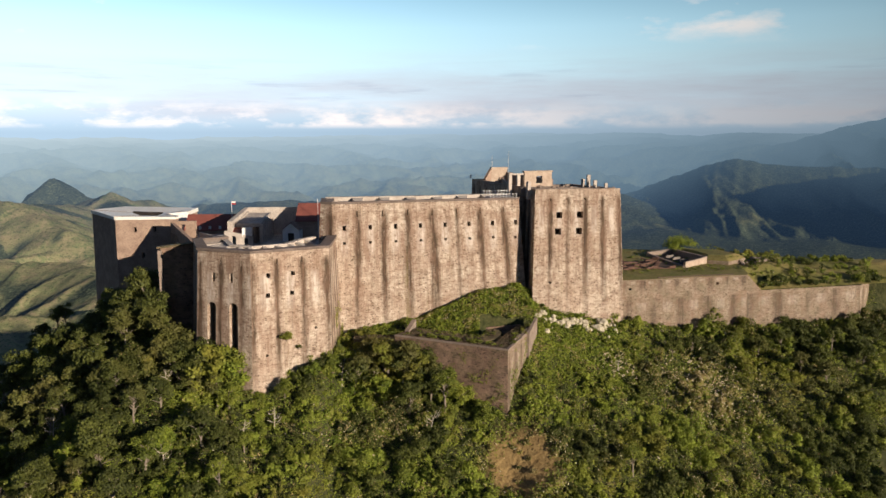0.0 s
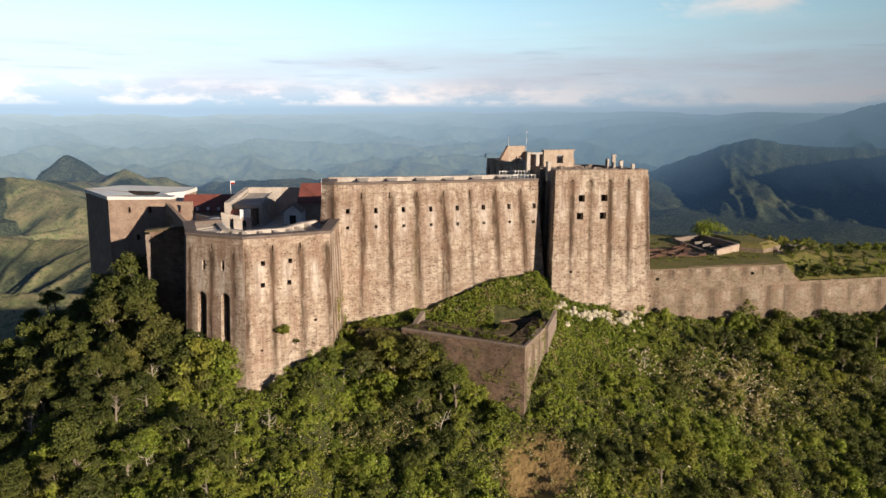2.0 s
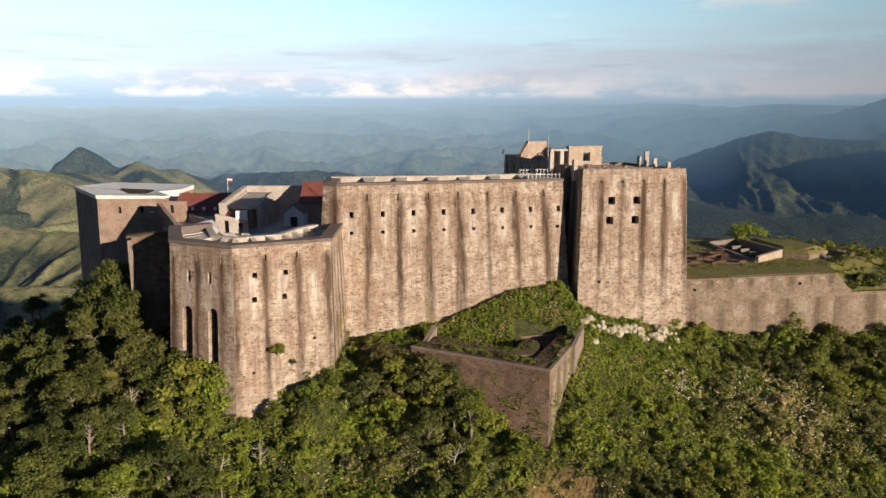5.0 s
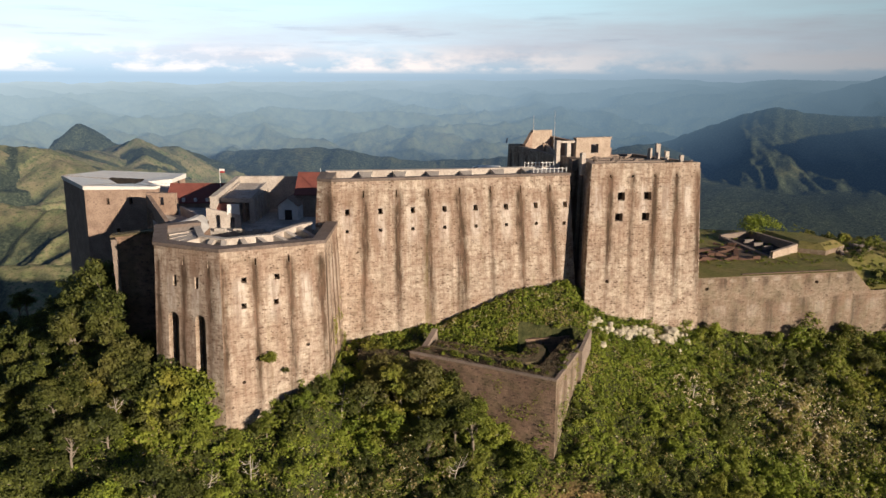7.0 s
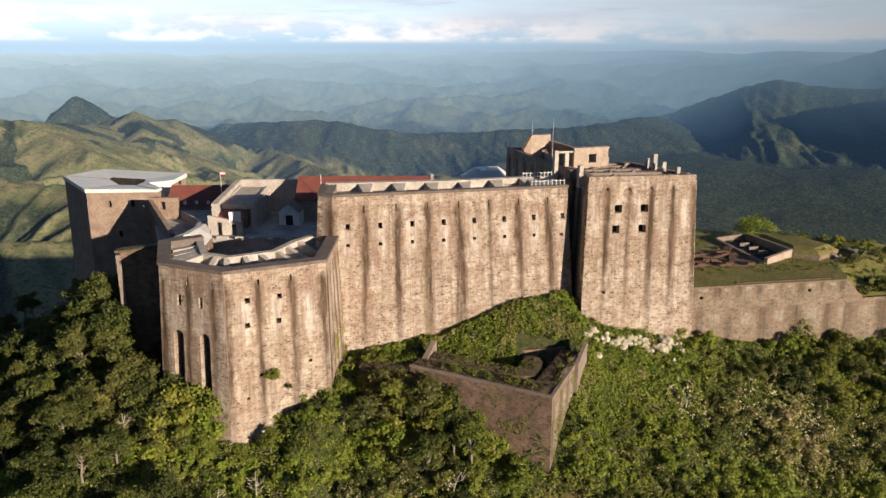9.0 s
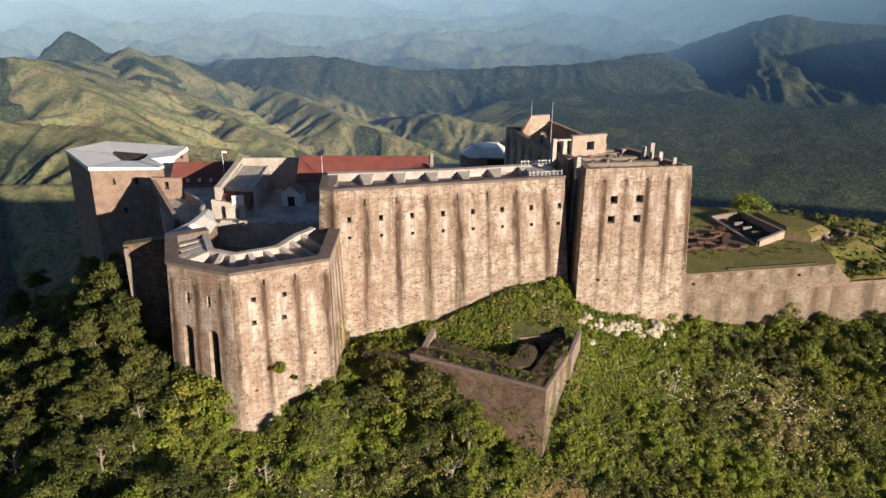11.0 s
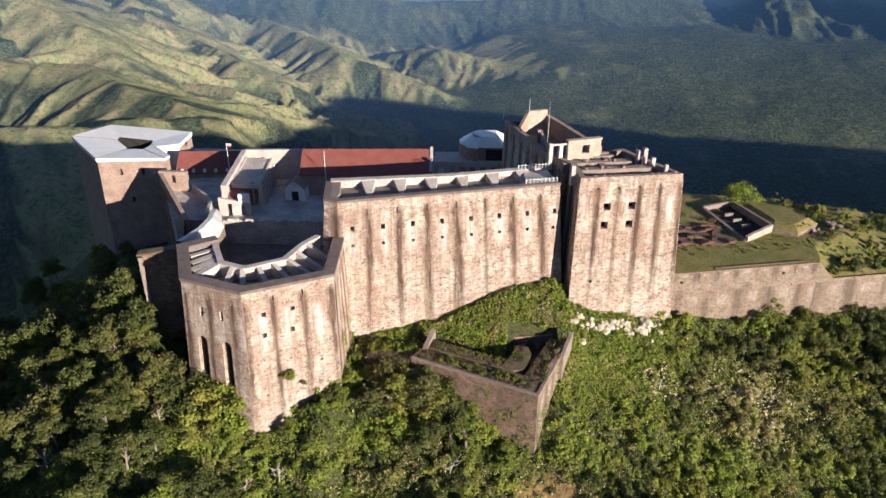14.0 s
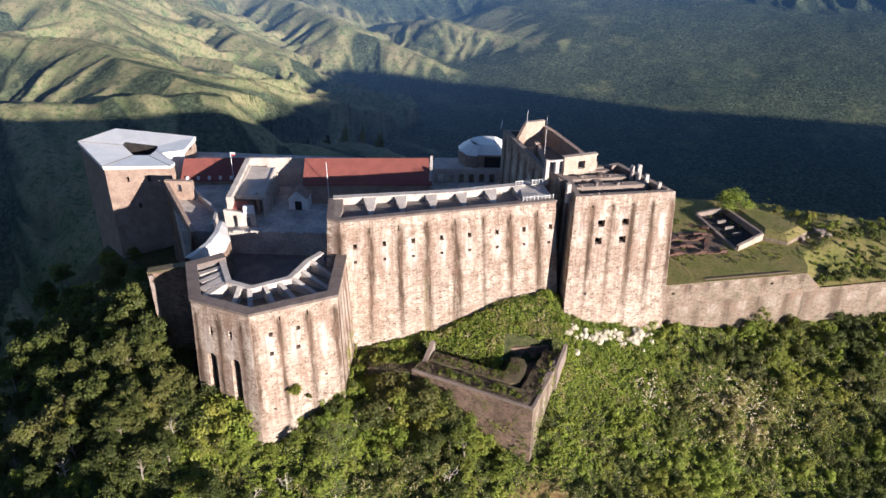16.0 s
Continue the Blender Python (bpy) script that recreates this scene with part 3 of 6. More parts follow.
def near_height(x, y):
    """The fortress hill: a long crest, steep towards both valleys."""
    front = np.interp(x, [-160, -90, -60, -40, -27, -21, 20, 46, 85, 120, 400], [190, 170, 153, 142, 150, 163, 174, 178, 187, 194, 225])
    back = np.interp(x, [-160, -118, 0, 60, 120, 400], [215, 240, 236, 228, 218, 250])
    foot = np.interp(x, [-420, -150, -110, -95, -82, -68, -52, -38, -26, -6, 2, 10, 20, 27, 48, 67, 110, 300, 700, 1700],
                     [-260, -50, -19, -8, 2, 6, 0.5, -3.5, 2, 4.5, 7.5, 10.5, 11, 7, 1.5, -2, -2, 4, 10, 10])
    # out of view beyond x = 300, crest raised to shade the valley
    crest = np.interp(x, [-420, -150, -112, -60, 60, 110, 300, 700, 1080, 1520, 1900, 2420, 2770, 3200], [-260, -45, -7, 6, 6, 6.6, 8, 35, 91, 172, 178, 138, 110, 80])
    lag = step(70, 88, x)
    top = foot + (crest - foot) * step(front + 6 - 4.0 * lag, front + 24 - 17.0 * lag, y)
    df, db = np.clip(front - y, 0, None), np.clip(y - back, 0, None)
    z = top - (0.56 + 0.15 * np.exp(-((x - 13) / 13) ** 2)) * np.minimum(df, 40) - 0.48 * np.clip(df - 40, 0, None) - 0.62 * db
    rough = step(0, 20, df + db)
    z = z + rough * (fbm(x / 17, y / 17, 4, 5) - 0.5) * 6 + (fbm(x / 160, y / 160, 4, 9) - 0.5) * 50 * step(60, 300, df + db)
    # the ditch of the redoubt
    d1 = (x - 13.8) * 0.405 + (y - 143.6) * 0.914
    d2 = -(x - 13.8) * 0.921 + (y - 143.6) * 0.390
    ditch = step(0.0, 1.0, np.minimum(d1, d2)) * step(11.8, 10.8, np.minimum(d1, d2)) * step(165.5, 164.4, y) * step(-11.5, -10.0, x)
    return z + ditch * (np.minimum(z, -0.8) - z)


# crest lines of the spurs and of the wooded mountain: plan and height along each
CRESTS = [
    [(-1800, 1500, -70), (-1450, 1760, -105), (-1290, 1850, -122), (-1250, 2150, -166), (-1262, 2480, -205)],
    [(-1290, 1850, -122), (-1120, 1880, -138), (-1010, 1800, -178), (-909, 1731, -220), (-835, 1673, -260), (-721, 1575, -300), (-600, 1650, -400)],
    [(-1262, 2520, -184), (-1176, 2470, -160), (-1053, 2274, -220), (-923, 2240, -260), (-808, 2145, -300), (-641, 1976, -322), (-549, 1912, -350), (-443, 1905, -385), (-340, 1950, -455)],
    [(-1290, 2500, -200), (-1090, 2596, -198), (-957, 2879, -300), (-614, 2535, -330), (-410, 2262, -350), (-264, 2210, -380), (-85, 2120, -425), (20, 2100, -480)],
    [(-200, 2560, -390), (-100, 2480, -370), (13, 2447, -384), (106, 2400, -404), (210, 2330, -432), (350, 2250, -470)],
    [(-1300, 1500, -170), (-954, 1445, -220), (-795, 1430, -220), (-613, 1280, -222), (-512, 1207, -224), (-449, 1140, -235), (-380, 1120, -300)],
    [(-900, 1020, -230), (-605, 1090, -238), (-518, 1105, -228), (-458, 1130, -228), (-407, 1133, -242), (-330, 1160, -330)],
    [(-1640, 2600, -250), (-1520, 2620, -180), (-1438, 2600, -116), (-1380, 2580, -150), (-1300, 2600, -192), (-1180, 2620, -240)],
]
# an unseen hill added to shade the mountain's flank, and the pale range behind the mountain
SHADE_HILL = [(2500, 3000, -60), (2250, 2700, -20), (2050, 2380, 20), (1960, 2230, 10), (1930, 2120, -140)]
FAR_RANGE = [(1300, 4150, -240), (1645, 3985, -70), (1817, 3900, -20), (2010, 3810, 40), (2182, 3705, 100), (2530, 3480, 190), (2800, 3300, 220)]
WOODED_RIDGE = [(-1225, 3100, -300), (-1049, 3060, -258), (-803, 3050, -243), (-560, 3050, -243), (-415, 3060, -275), (-222, 3080, -300), (43, 3080, -284), (401, 3060, -262), (636, 3100, -242), (822, 3200, -222)]
MOUNTAIN = [(330, 3480, -420), (600, 3430, -330), (750, 3420, -280), (960, 3383, -212), (1123, 3332, -148), (1233, 3293, -99), (1361, 3242, -66), (1488, 3185, -92), (1643, 3108, -97), (1765, 3039, -98), (2100, 2850, -110), (2600, 2600, -200)]


def along(line, x, y):
    """Distance to a crest line, its height there, and the way along it."""
    best, hz, run = np.full(x.shape, 1e9), np.zeros(x.shape), np.zeros(x.shape)
    s0 = 0.0
    for (ax, ay, az), (bx, by, bz) in zip(line, line[1:]):
        dx, dy = bx - ax, by - ay
        L2 = dx * dx + dy * dy
        u = np.clip(((x - ax) * dx + (y - ay) * dy) / L2, 0, 1)
        d = np.hypot(x - ax - u * dx, y - ay - u * dy)
        m = d < best
        best, hz, run = np.where(m, d, best), np.where(m, az + u * (bz - az), hz), np.where(m, s0 + u * math.sqrt(L2), run)
        s0 += math.sqrt(L2)
    return best, hz, run


def ribbed(line, x, y, slope, pitch, seed, cut=0.86):
    """A crest with side ribs and gullies running down from it; returns height and how far into a gully."""
    wx, wy = x + 60 * (fbm(x / 330, y / 330, 3, seed) - 0.5), y + 60 * (fbm(x / 330, y / 330, 3, seed + 7) - 0.5)
    d, hz, run = along(line, wx, wy)
    r1 = 1 - np.abs(2 * vnoise((run - 0.35 * d) / pitch, d / 600 + 3.1, seed + 11) - 1)
    r2 = 1 - np.abs(2 * vnoise((run - 0.55 * d) / (pitch * 0.40), d / 200, seed + 12) - 1)
    r3 = fbm(x / 58, y / 58, 4, seed + 13, True)
    rib = 0.68 * r1 + 0.32 * r2
    dd = np.sqrt(d * d + 64) - 8
    h = hz + 22 * (fbm(run / 70, run / 170, 3, seed + 14) - 0.5) - slope * dd * (1.0 + cut * (0.53 - rib)) + (r3 - 0.5) * (3 + 0.035 * np.minimum(dd, 300))
    return h, 0.72 - rib - 0.004 * np.clip(30 - d, 0, 30)


def spurs(x, y):
    """The highest of all spurs at each place, and its gully share."""
    best, gully = np.full(x.shape, -1e4), np.zeros(x.shape)
    for i, (line, slope) in enumerate(zip(CRESTS, (0.50, 0.60, 0.62, 0.60, 0.40, 0.50, 0.45, 0.75))):
        h, g = ribbed(line, x, y, slope, (170, 140, 140, 140, 80, 130, 100, 90)[i], 130 + 20 * i)
        best, gully = np.where(h > best, h, best), np.where(h > best, g, gully)
    return best, gully


def far_height(x, y):
    """The valley, the grassy spurs on one side and the wooded mountain on the other."""
    d = np.hypot(x, y)
    z = -492 + 46 * fbm(x / 420, y / 420, 5, 21) + 130 * step(1700, 2900, d) * step(-300, 300, x)
    on = (d > 560) & (d < 5000) & (y > 0)
    if on.any():
        xs, ys = x[on], y[on]
        h = np.maximum(spurs(xs, ys)[0], ribbed(MOUNTAIN, xs, ys, 0.46, 190, 330, 0.4)[0])
        h = np.maximum(h, ribbed(WOODED_RIDGE, xs, ys, 0.42, 130, 410, 0.5)[0])
        # the added hill out of view only throws shade on the mountain's lower flank
        h = np.maximum(h, ribbed(SHADE_HILL, xs, ys, 1.25, 190, 360)[0])
        h = -700 + (h + 700) * step(560, 900, np.hypot(xs, ys))
        zz = z[on]
        k = 24.0
        m = np.clip(0.5 + 0.5 * (h - zz) / k, 0, 1)
        z[on] = zz + (h - zz) * m + k * m * (1 - m)
    return z


def land(x, y):
    a, b = near_height(x, y), far_height(x, y)
    k = 60.0
    h = np.clip(0.5 + 0.5 * (a - b) / k, 0, 1)
    return b + (a - b) * h + k * h * (1 - h)


def grid_mesh(name, rings, angles, cx, cy, fn, skip_centre=False):
    R, A = np.meshgrid(rings, angles, indexing="ij")
    x, y = cx + R * np.sin(A), cy + R * np.cos(A)
    z = fn(x, y)
    nr, na = R.shape
    co = np.stack([x, y, z], -1).reshape(-1, 3).astype(np.float32)
    i = np.arange(nr - 1)[:, None] * na + np.arange(na - 1)[None, :]
    q = np.stack([i, i + na, i + na + 1, i + 1], -1).reshape(-1, 4)[:, ::-1]
    me = bpy.data.meshes.new(name)
    me.vertices.add(len(co))
    me.vertices.foreach_set("co", co.ravel())
    me.loops.add(q.size)
    me.loops.foreach_set("vertex_index", q.ravel().astype(np.int32))
    me.polygons.add(len(q))
    me.polygons.foreach_set("loop_start", np.arange(0, q.size, 4, dtype=np.int32))
    me.polygons.foreach_set("loop_total", np.full(len(q), 4, dtype=np.int32))
    me.update(calc_edges=True)
    me.shade_smooth()
    return me, x, y, z


def wooded_share(x, y):
    """Woods in the valley, in the gullies and on the mountain; dry grass on the crests."""
    d = np.hypot(x, y)
    h, g = spurs(x, y)
    grassy = step(-20, 60, h + 470 - 30 * (fbm(x / 120, y / 120, 3, 41) - 0.5)) * step(2950, 2650, d)
    hill = step(-400, -330, ribbed(MOUNTAIN, x, y, 0.46, 190, 330, 0.4)[0]) * step(0, 200, x)
    return 0.80 - 0.30 * step(3250, 3500, d) * step(500, 200, x) + 0.25 * hill + grassy * (-0.46 + 2.6 * np.clip(g + 0.04, -0.15, 0.3))


def point_data(me, name, v):
    at = me.attributes.new(name, "FLOAT", "POINT")
    at.data.foreach_set("value", v.ravel().astype(np.float32))


def build_ground():
    rings = np.concatenate([np.arange(0, 150, 2.2), 150 * (4800 / 150) ** np.linspace(0, 1, 120)])
    ahead = np.linspace(radians(-50), radians(50), 300)
    rest = np.linspace(radians(50), radians(310), 190)
    me, x, y, z = grid_mesh("ground", rings, np.concatenate([ahead, rest[1:]]), 0, 180, lambda x, y: land(x, y) - (30 * step(520, 640, np.hypot(x, y)) + 90 * step(1500, 2200, np.hypot(x, y))) * (y > 0))
    point_data(me, "wooded", wooded_share(x, y))
    point_data(me, "near", step(420, 300, np.hypot(x, y - 180)))
    point_data(me, "bare", step(9.0, 6.0, np.hypot(x - 16.5, y - 133.0) + 3 * (fbm(x / 4, y / 4, 3, 8) - 0.5)))
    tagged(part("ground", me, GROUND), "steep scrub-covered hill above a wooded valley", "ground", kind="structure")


def far_ranges(x, y):
    """Valley and spurs, then range behind range up to the horizon."""
    d = np.hypot(x, y)
    az = np.degrees(np.arctan2(x, y))
    base = np.interp(d, [2500, 2900, 3300, 3700, 4200, 4750], [-620, -520, -380, -215, -80, 8])
    base = base - 90 * step(8, 16, az) * step(4250, 3900, d)
    rise = 25 * step(-20, 5, az) * step(4200, 4700, d)
    hill = fbm(x / 460 + 0.35 * fbm(x / 300, y / 300, 3, 75), y / 270, 7, 71, True) - 0.45
    far = base + rise + hill * np.interp(d, [2500, 3000, 4000, 4750], [230, 200, 130, 42])
    range_z = ribbed(FAR_RANGE, x, y, 0.42, 240, 390)[0]
    far = np.maximum(far, np.where(d > 3300, range_z, -900))
    near = land(x, y)
    k = 25.0
    h = np.clip(0.5 + 0.5 * (near - far) / k, 0, 1)
    z = far + (near - far) * h + k * h * (1 - h)
    return z - 14 * step(640, 570, d)


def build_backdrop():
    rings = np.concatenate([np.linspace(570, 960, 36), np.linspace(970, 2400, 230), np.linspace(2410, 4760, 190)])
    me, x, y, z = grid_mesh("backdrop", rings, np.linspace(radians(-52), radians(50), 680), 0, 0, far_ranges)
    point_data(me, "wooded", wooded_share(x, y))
    tagged(part("backdrop", me, FAR), "valley, grassy spurs and mountain ranges with painted blue haze", "mountains", kind="structure")


build_ground()
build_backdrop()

# ---- octagonal bastion ----
RIM = 26.0
OCT = [(-51.5, 164.6), (-57.6, 160.2), (-52.1, 147.0), (-39.7, 142.4), (-24.7, 149.9), (-25.5, 165.2)]
OCT_PUSH = [(-0.03, 0.0), (-0.06, 0.0), (-0.055, -0.03), (0.0, -0.09), (0.005, -0.01), (0.045, 0.0)]


def inset(poly, d):
    return [tuple(Vector(p) - m * d) for p, m in zip(poly, mitres(poly))]


def strip(sh, outer, inner, z0, z1, mi=0):
    """A solid band between two lines: top, bottom, both sides and its ends."""
    for i in range(len(outer) - 1):
        a, b, c, d = outer[i], outer[i + 1], inner[i + 1], inner[i]
        sh.face([(*a, z1), (*b, z1), (*c, z1), (*d, z1)], mi=mi)
        sh.face([(*d, z0), (*c, z0), (*b, z0), (*a, z0)], mi=mi)
        sh.face([(*a, z0), (*b, z0), (*b, z1), (*a, z1)], mi=mi)
        sh.face([(*c, z0), (*d, z0), (*d, z1), (*c, z1)], mi=mi)
    for k in (0, -1):
        a, d = outer[k], inner[k]
        sh.face([(*a, z0), (*a, z1), (*d, z1), (*d, z0)], mi=mi)


def gun_ports(spots, w, h):
    return [(s - w / 2, s + w / 2, z - h / 2, z + h / 2) for s, z in spots]


def quoins(t, corner, push, z_top, z_bot, da, db, size=0.46):
    """Corner blocks, laid long and short by turns, a little proud of the wall."""
    sh = Shell()
    da, db, push, corner = Vector(da).normalized(), Vector(db).normalized(), Vector(push), Vector(corner)
    z, k = z_top, 0
    while z - size > z_bot:
        la, lb = (1.05, 0.55) if k % 2 else (0.55, 1.05)
        ring = []
        for zz in (z - size + 0.05, z):
            c = corner + push * (z_top - zz)
            out = -(da + db) * 0.10
            ring.append([(*(c + out), zz), (*(c + out + da * la), zz), (*(c + out + da * la + db * 0.4), zz), (*(c + out + db * lb), zz)])
        lo, hi = ring
        n = len(sh.v)
        sh.v += [Vector(p) for p in lo + hi]
        quads = [(0, 1, 5, 4), (3, 0, 4, 7), (4, 5, 6, 7), (3, 2, 1, 0), (1, 2, 6, 5), (2, 3, 7, 6)]
        for q in quads:
            sh.f.append(tuple(n + i for i in q))
            sh.wall += [(0, 0)] * 4
            sh.run += [(0, 0)] * 4
            sh.mi.append(0)
        z -= size
        k += 1
    tagged(part("corner_stonework", sh.mesh("quoins"), QUOIN, t, "alternating brick and pale corner blocks"), kind="stuff")


def slots(spots, z1, lo=2.2, hi=4.6, w=0.4):
    """Narrow drain slots below the top."""
    return [(s - w / 2, s + w / 2, z1 - hi, z1 - lo) for s in spots]


def wedge(sh, p, q, width, z0, zp, zq):
    """A buttress with a sloping top, high at p and low at q."""
    sh.beam(p, q, width, z0, zp, zq)


def build_octagon():
    t = thing("octagonal_bastion", "tall battered stone bastion with eight-sided open gun gallery", "bastion")
    sh = Shell()
    holes = {2: gun_ports([(4.1, 19.9), (8.5, 20.0)], 0.75, 1.9) + [(2.6, 4.7, 1.5, 14.6, True), (8.0, 10.0, 1.2, 14.8, True)],
             3: gun_ports([(3.6, 20.6), (8.8, 20.6), (3.45, 16.4), (8.5, 16.4)], 0.8, 0.9) + gun_ports([(3.0, 3.7), (13.4, 8.2)], 0.55, 0.5) + slots((5.5, 10.8), RIM - 0.5, 1.5, 2.7, 0.26)}
    holes[2] += slots((5.9, 10.9), RIM - 0.5, 1.5, 2.8, 0.26)
    battered_wall(sh, OCT, RIM - 0.5, -16, 1.0, 0.0, {2: (1 / 5.0, -0.68), 3: (1 / 5.3, -0.54), 4: (0.3, 0.1)}, holes, push=OCT_PUSH)
    part("wall", sh.mesh("octagon_wall"), [STONE, INTERIOR_SHADE], t)
    mt = mitres(OCT)
    outer = [tuple(Vector(p) + m * 0.25) for p, m in zip(OCT, mt)]
    inner = inset(OCT, 2.0)
    c = Shell()
    strip(c, outer, inner, RIM - 0.55, RIM)
    part("coping", c.mesh("octagon_coping"), COPING, t, "dark weathered stone coping")
    back = [(-52.6, 165.0), (-51.2, 161.8), (-47.5, 154.2), (-42.1, 152.0), (-35.0, 156.3), (-33.0, 163.0), (-30.6, 167.0)]
    g = Shell()
    strip(g, back, inset(back, 1.0), 12, RIM - 0.9)
    part("gallery_wall", g.mesh("gallery_wall"), LIME, t, "pale plastered inner gallery wall")
    cp = Shell()
    strip(cp, [tuple(Vector(p) + m * 0.15) for p, m in zip(back, mitres(back))], inset(back, 1.05), RIM - 0.895, RIM - 0.6)
    part("gallery_coping", cp.mesh("gallery_coping"), LIME, t)
    f = Shell()
    inner2 = inset(OCT, 1.9)
    rim_of = [inner2[0], inner2[1], inner2[2], inner2[3], inner2[4], tuple(Vector(inner2[4]).lerp(Vector(inner2[5]), 0.6)), inner2[5]]
    for i in range(6):
        f.face([(*rim_of[i], 22.6), (*rim_of[i + 1], 22.6), (*back[i + 1], 22.6), (*back[i], 22.6)])
    for i in range(5):
        f.face([(*inner2[i], 22.6), (*inner2[i], RIM - 0.5), (*inner2[i + 1], RIM - 0.5), (*inner2[i + 1], 22.6)])
    part("gallery_floor", f.mesh("gallery_floor"), FLOOR_STONE, t)
    # flat-topped traverses on one side, then sloping ones round the front, from the inner wall towards the guns
    for u, wd in ((0.16, 1.2), (0.44, 1.5), (0.70, 1.9), (0.93, 1.3)):
        p, q = Vector(inner2[1]).lerp(Vector(inner2[2]), u), Vector(back[1]).lerp(Vector(back[2]), u)
        w = Shell()
        w.beam(q, p.lerp(q, 0.03), wd, 22.6, RIM - 0.95, RIM - 1.15)
        part("buttress", w.mesh("buttress"), LIME, t)
    for i, us in ((2, (0.55, 0.96)), (3, (0.34, 0.68)), (4, (0.06, 0.55)), (5, (0.20,))):
        for u in us:
            p, q = Vector(rim_of[i]).lerp(Vector(rim_of[i + 1]), u), Vector(back[i]).lerp(Vector(back[i + 1]), u)
            w = Shell()
            wedge(w, q, p.lerp(q, 0.12), 0.9, 22.6, RIM - 0.75, RIM - 2.6)
            part("buttress", w.mesh("buttress"), LIME, t)


build_octagon()

# ---- long curtain block with two rows of gun ports ----
DECK = 33.8
FRONT = [(-30.4, 176.5), (-29.1, 166.9), (-26.3, 165.7), (19.3, 178.4), (17.6, 186.5)]
BAY = 6.17


def build_curtain():
    t = thing("curtain_block", "long stained stone curtain wall with two rows of gun ports", "wall")
    sh = Shell()
    ports = []
    for k in range(8):
        s = 2.85 + k * BAY
        ports += gun_ports([(s, 27.5)], 0.8, 1.15)
        if k < 7:
            ports += gun_ports([(s - 0.05, 23.9)], 0.65, 0.65)
    ports += gun_ports([(45.6, 23.7)], 0.75, 0.7) + slots([5.94 + k * BAY for k in range(7)], DECK, 2.3, 3.7, 0.24)
    battered_wall(sh, FRONT, DECK - 0.45, -10, 0.075, 0.0, {2: (1 / BAY, -0.461)}, {2: ports})
    part("wall", sh.mesh("curtain_wall"), [STONE, INTERIOR_SHADE], t)
    c = Shell()
    mt = mitres(FRONT)
    outer = [tuple(Vector(p) + m * 0.2) for p, m in zip(FRONT, mt)]
    strip(c, outer[:4], inset(FRONT, 1.25)[:4], DECK - 0.5, DECK)
    part("coping", c.mesh("curtain_coping"), COPING, t, "dark weathered stone coping")
    quoins(t, FRONT[1], mt[1] * 0.075, DECK - 0.5, 22, (-1.3, 9.6), (2.8, -1.2))
    back = [(-29.6, 176.8), (-3.6, 181.6), (12.6, 186.6), (17.2, 187.6)]
    f = Shell()
    f.face([(-29.9, 176.4, 32.3), (-28.4, 167.6, 32.3), (18.6, 180.0, 32.3), (17.2, 187, 32.3), (12.6, 186.2, 32.3), (-3.6, 181.2, 32.3)])
    part("terrace_floor", f.mesh("curtain_floor"), FLOOR_STONE, t)
    b = Shell()
    strip(b, [tuple(Vector(p) + Vector((0.2, -0.9))) for p in back], [tuple(Vector(p) + Vector((-0.2, 0.7))) for p in back], 12, DECK + 0.2)
    part("parapet", b.mesh("curtain_parapet"), LIME, t, "pale lime-washed rear parapet")
    e = Shell()
    e.prism([(-30.2, 176.4), (-28.9, 167.2), (-26.6, 166.6), (-26.6, 171), (-27.4, 176.6)], 30.4, DECK - 0.05)
    part("end_block", e.mesh("deck_end"), COPING_LIGHT, t)
    # sloping traverses between the guns
    for k in range(6):
        u = 0.155 + k * 0.158
        q = Vector((-29.0, 176.2)).lerp(Vector((13.0, 185.3)), u)
        p = q + Vector((1.9, -7.2 + 0.25 * k))
        w = Shell()
        w.box(q + Vector((-0.7, -0.2)), p + Vector((-0.15, 0)), p + Vector((0.3, 0.1)), q + Vector((2.3, 0.5)), 32.2, DECK + 0.1)
        for v in w.v:
            if v.z > 33 and (v.xy - p).length < 1.0:
                v.z = 32.42
        part("traverse", w.mesh("traverse"), LIME, t, "sloping lime-washed traverse")
    e = Shell()
    e.prism([(12.0, 178.2), (18.6, 180.0), (17.1, 187.0), (11.8, 185.4)], 30.4, DECK - 0.1)
    part("platform", e.mesh("deck_platform"), LIME, t)
    railing([(12.0, 177.2), (18.7, 179.0)], DECK, 9, "railing")
    railing([(10.8, 185.4), (17.0, 187.0)], DECK + 0.2, 9, "railing")


def railing(line, z, n, name, h=1.1):
    t = thing(name, "white metal guard railing on the wall top", "railing", "guard railings")
    a, b = Vector(line[0]), Vector(line[1])
    for k in range(n):
        p = a.lerp(b, k / (n - 1))
        sh = Shell()
        sh.beam(p - Vector((0.06, 0)), p + Vector((0.06, 0)), 0.12, z - 0.02, z + h)
        part("post", sh.mesh("rail_post"), WHITE_PAINT, t)
    sh = Shell()
    sh.beam(a, b, 0.07, z + h - 0.3, z + h - 0.22)
    part("rail", sh.mesh("rail_bar"), WHITE_PAINT, t)


build_curtain()

# ---- square tower with the ruined upper rooms ----
TOP = 36.0
TOWER = [(9.0, 217.6), (17.4, 190.8), (22.2, 184.4), (23.1, 175.4), (45.2, 179.4), (35.6, 195.6), (30.4, 193.4), (22.5, 212.6), (20.2, 216.8)]


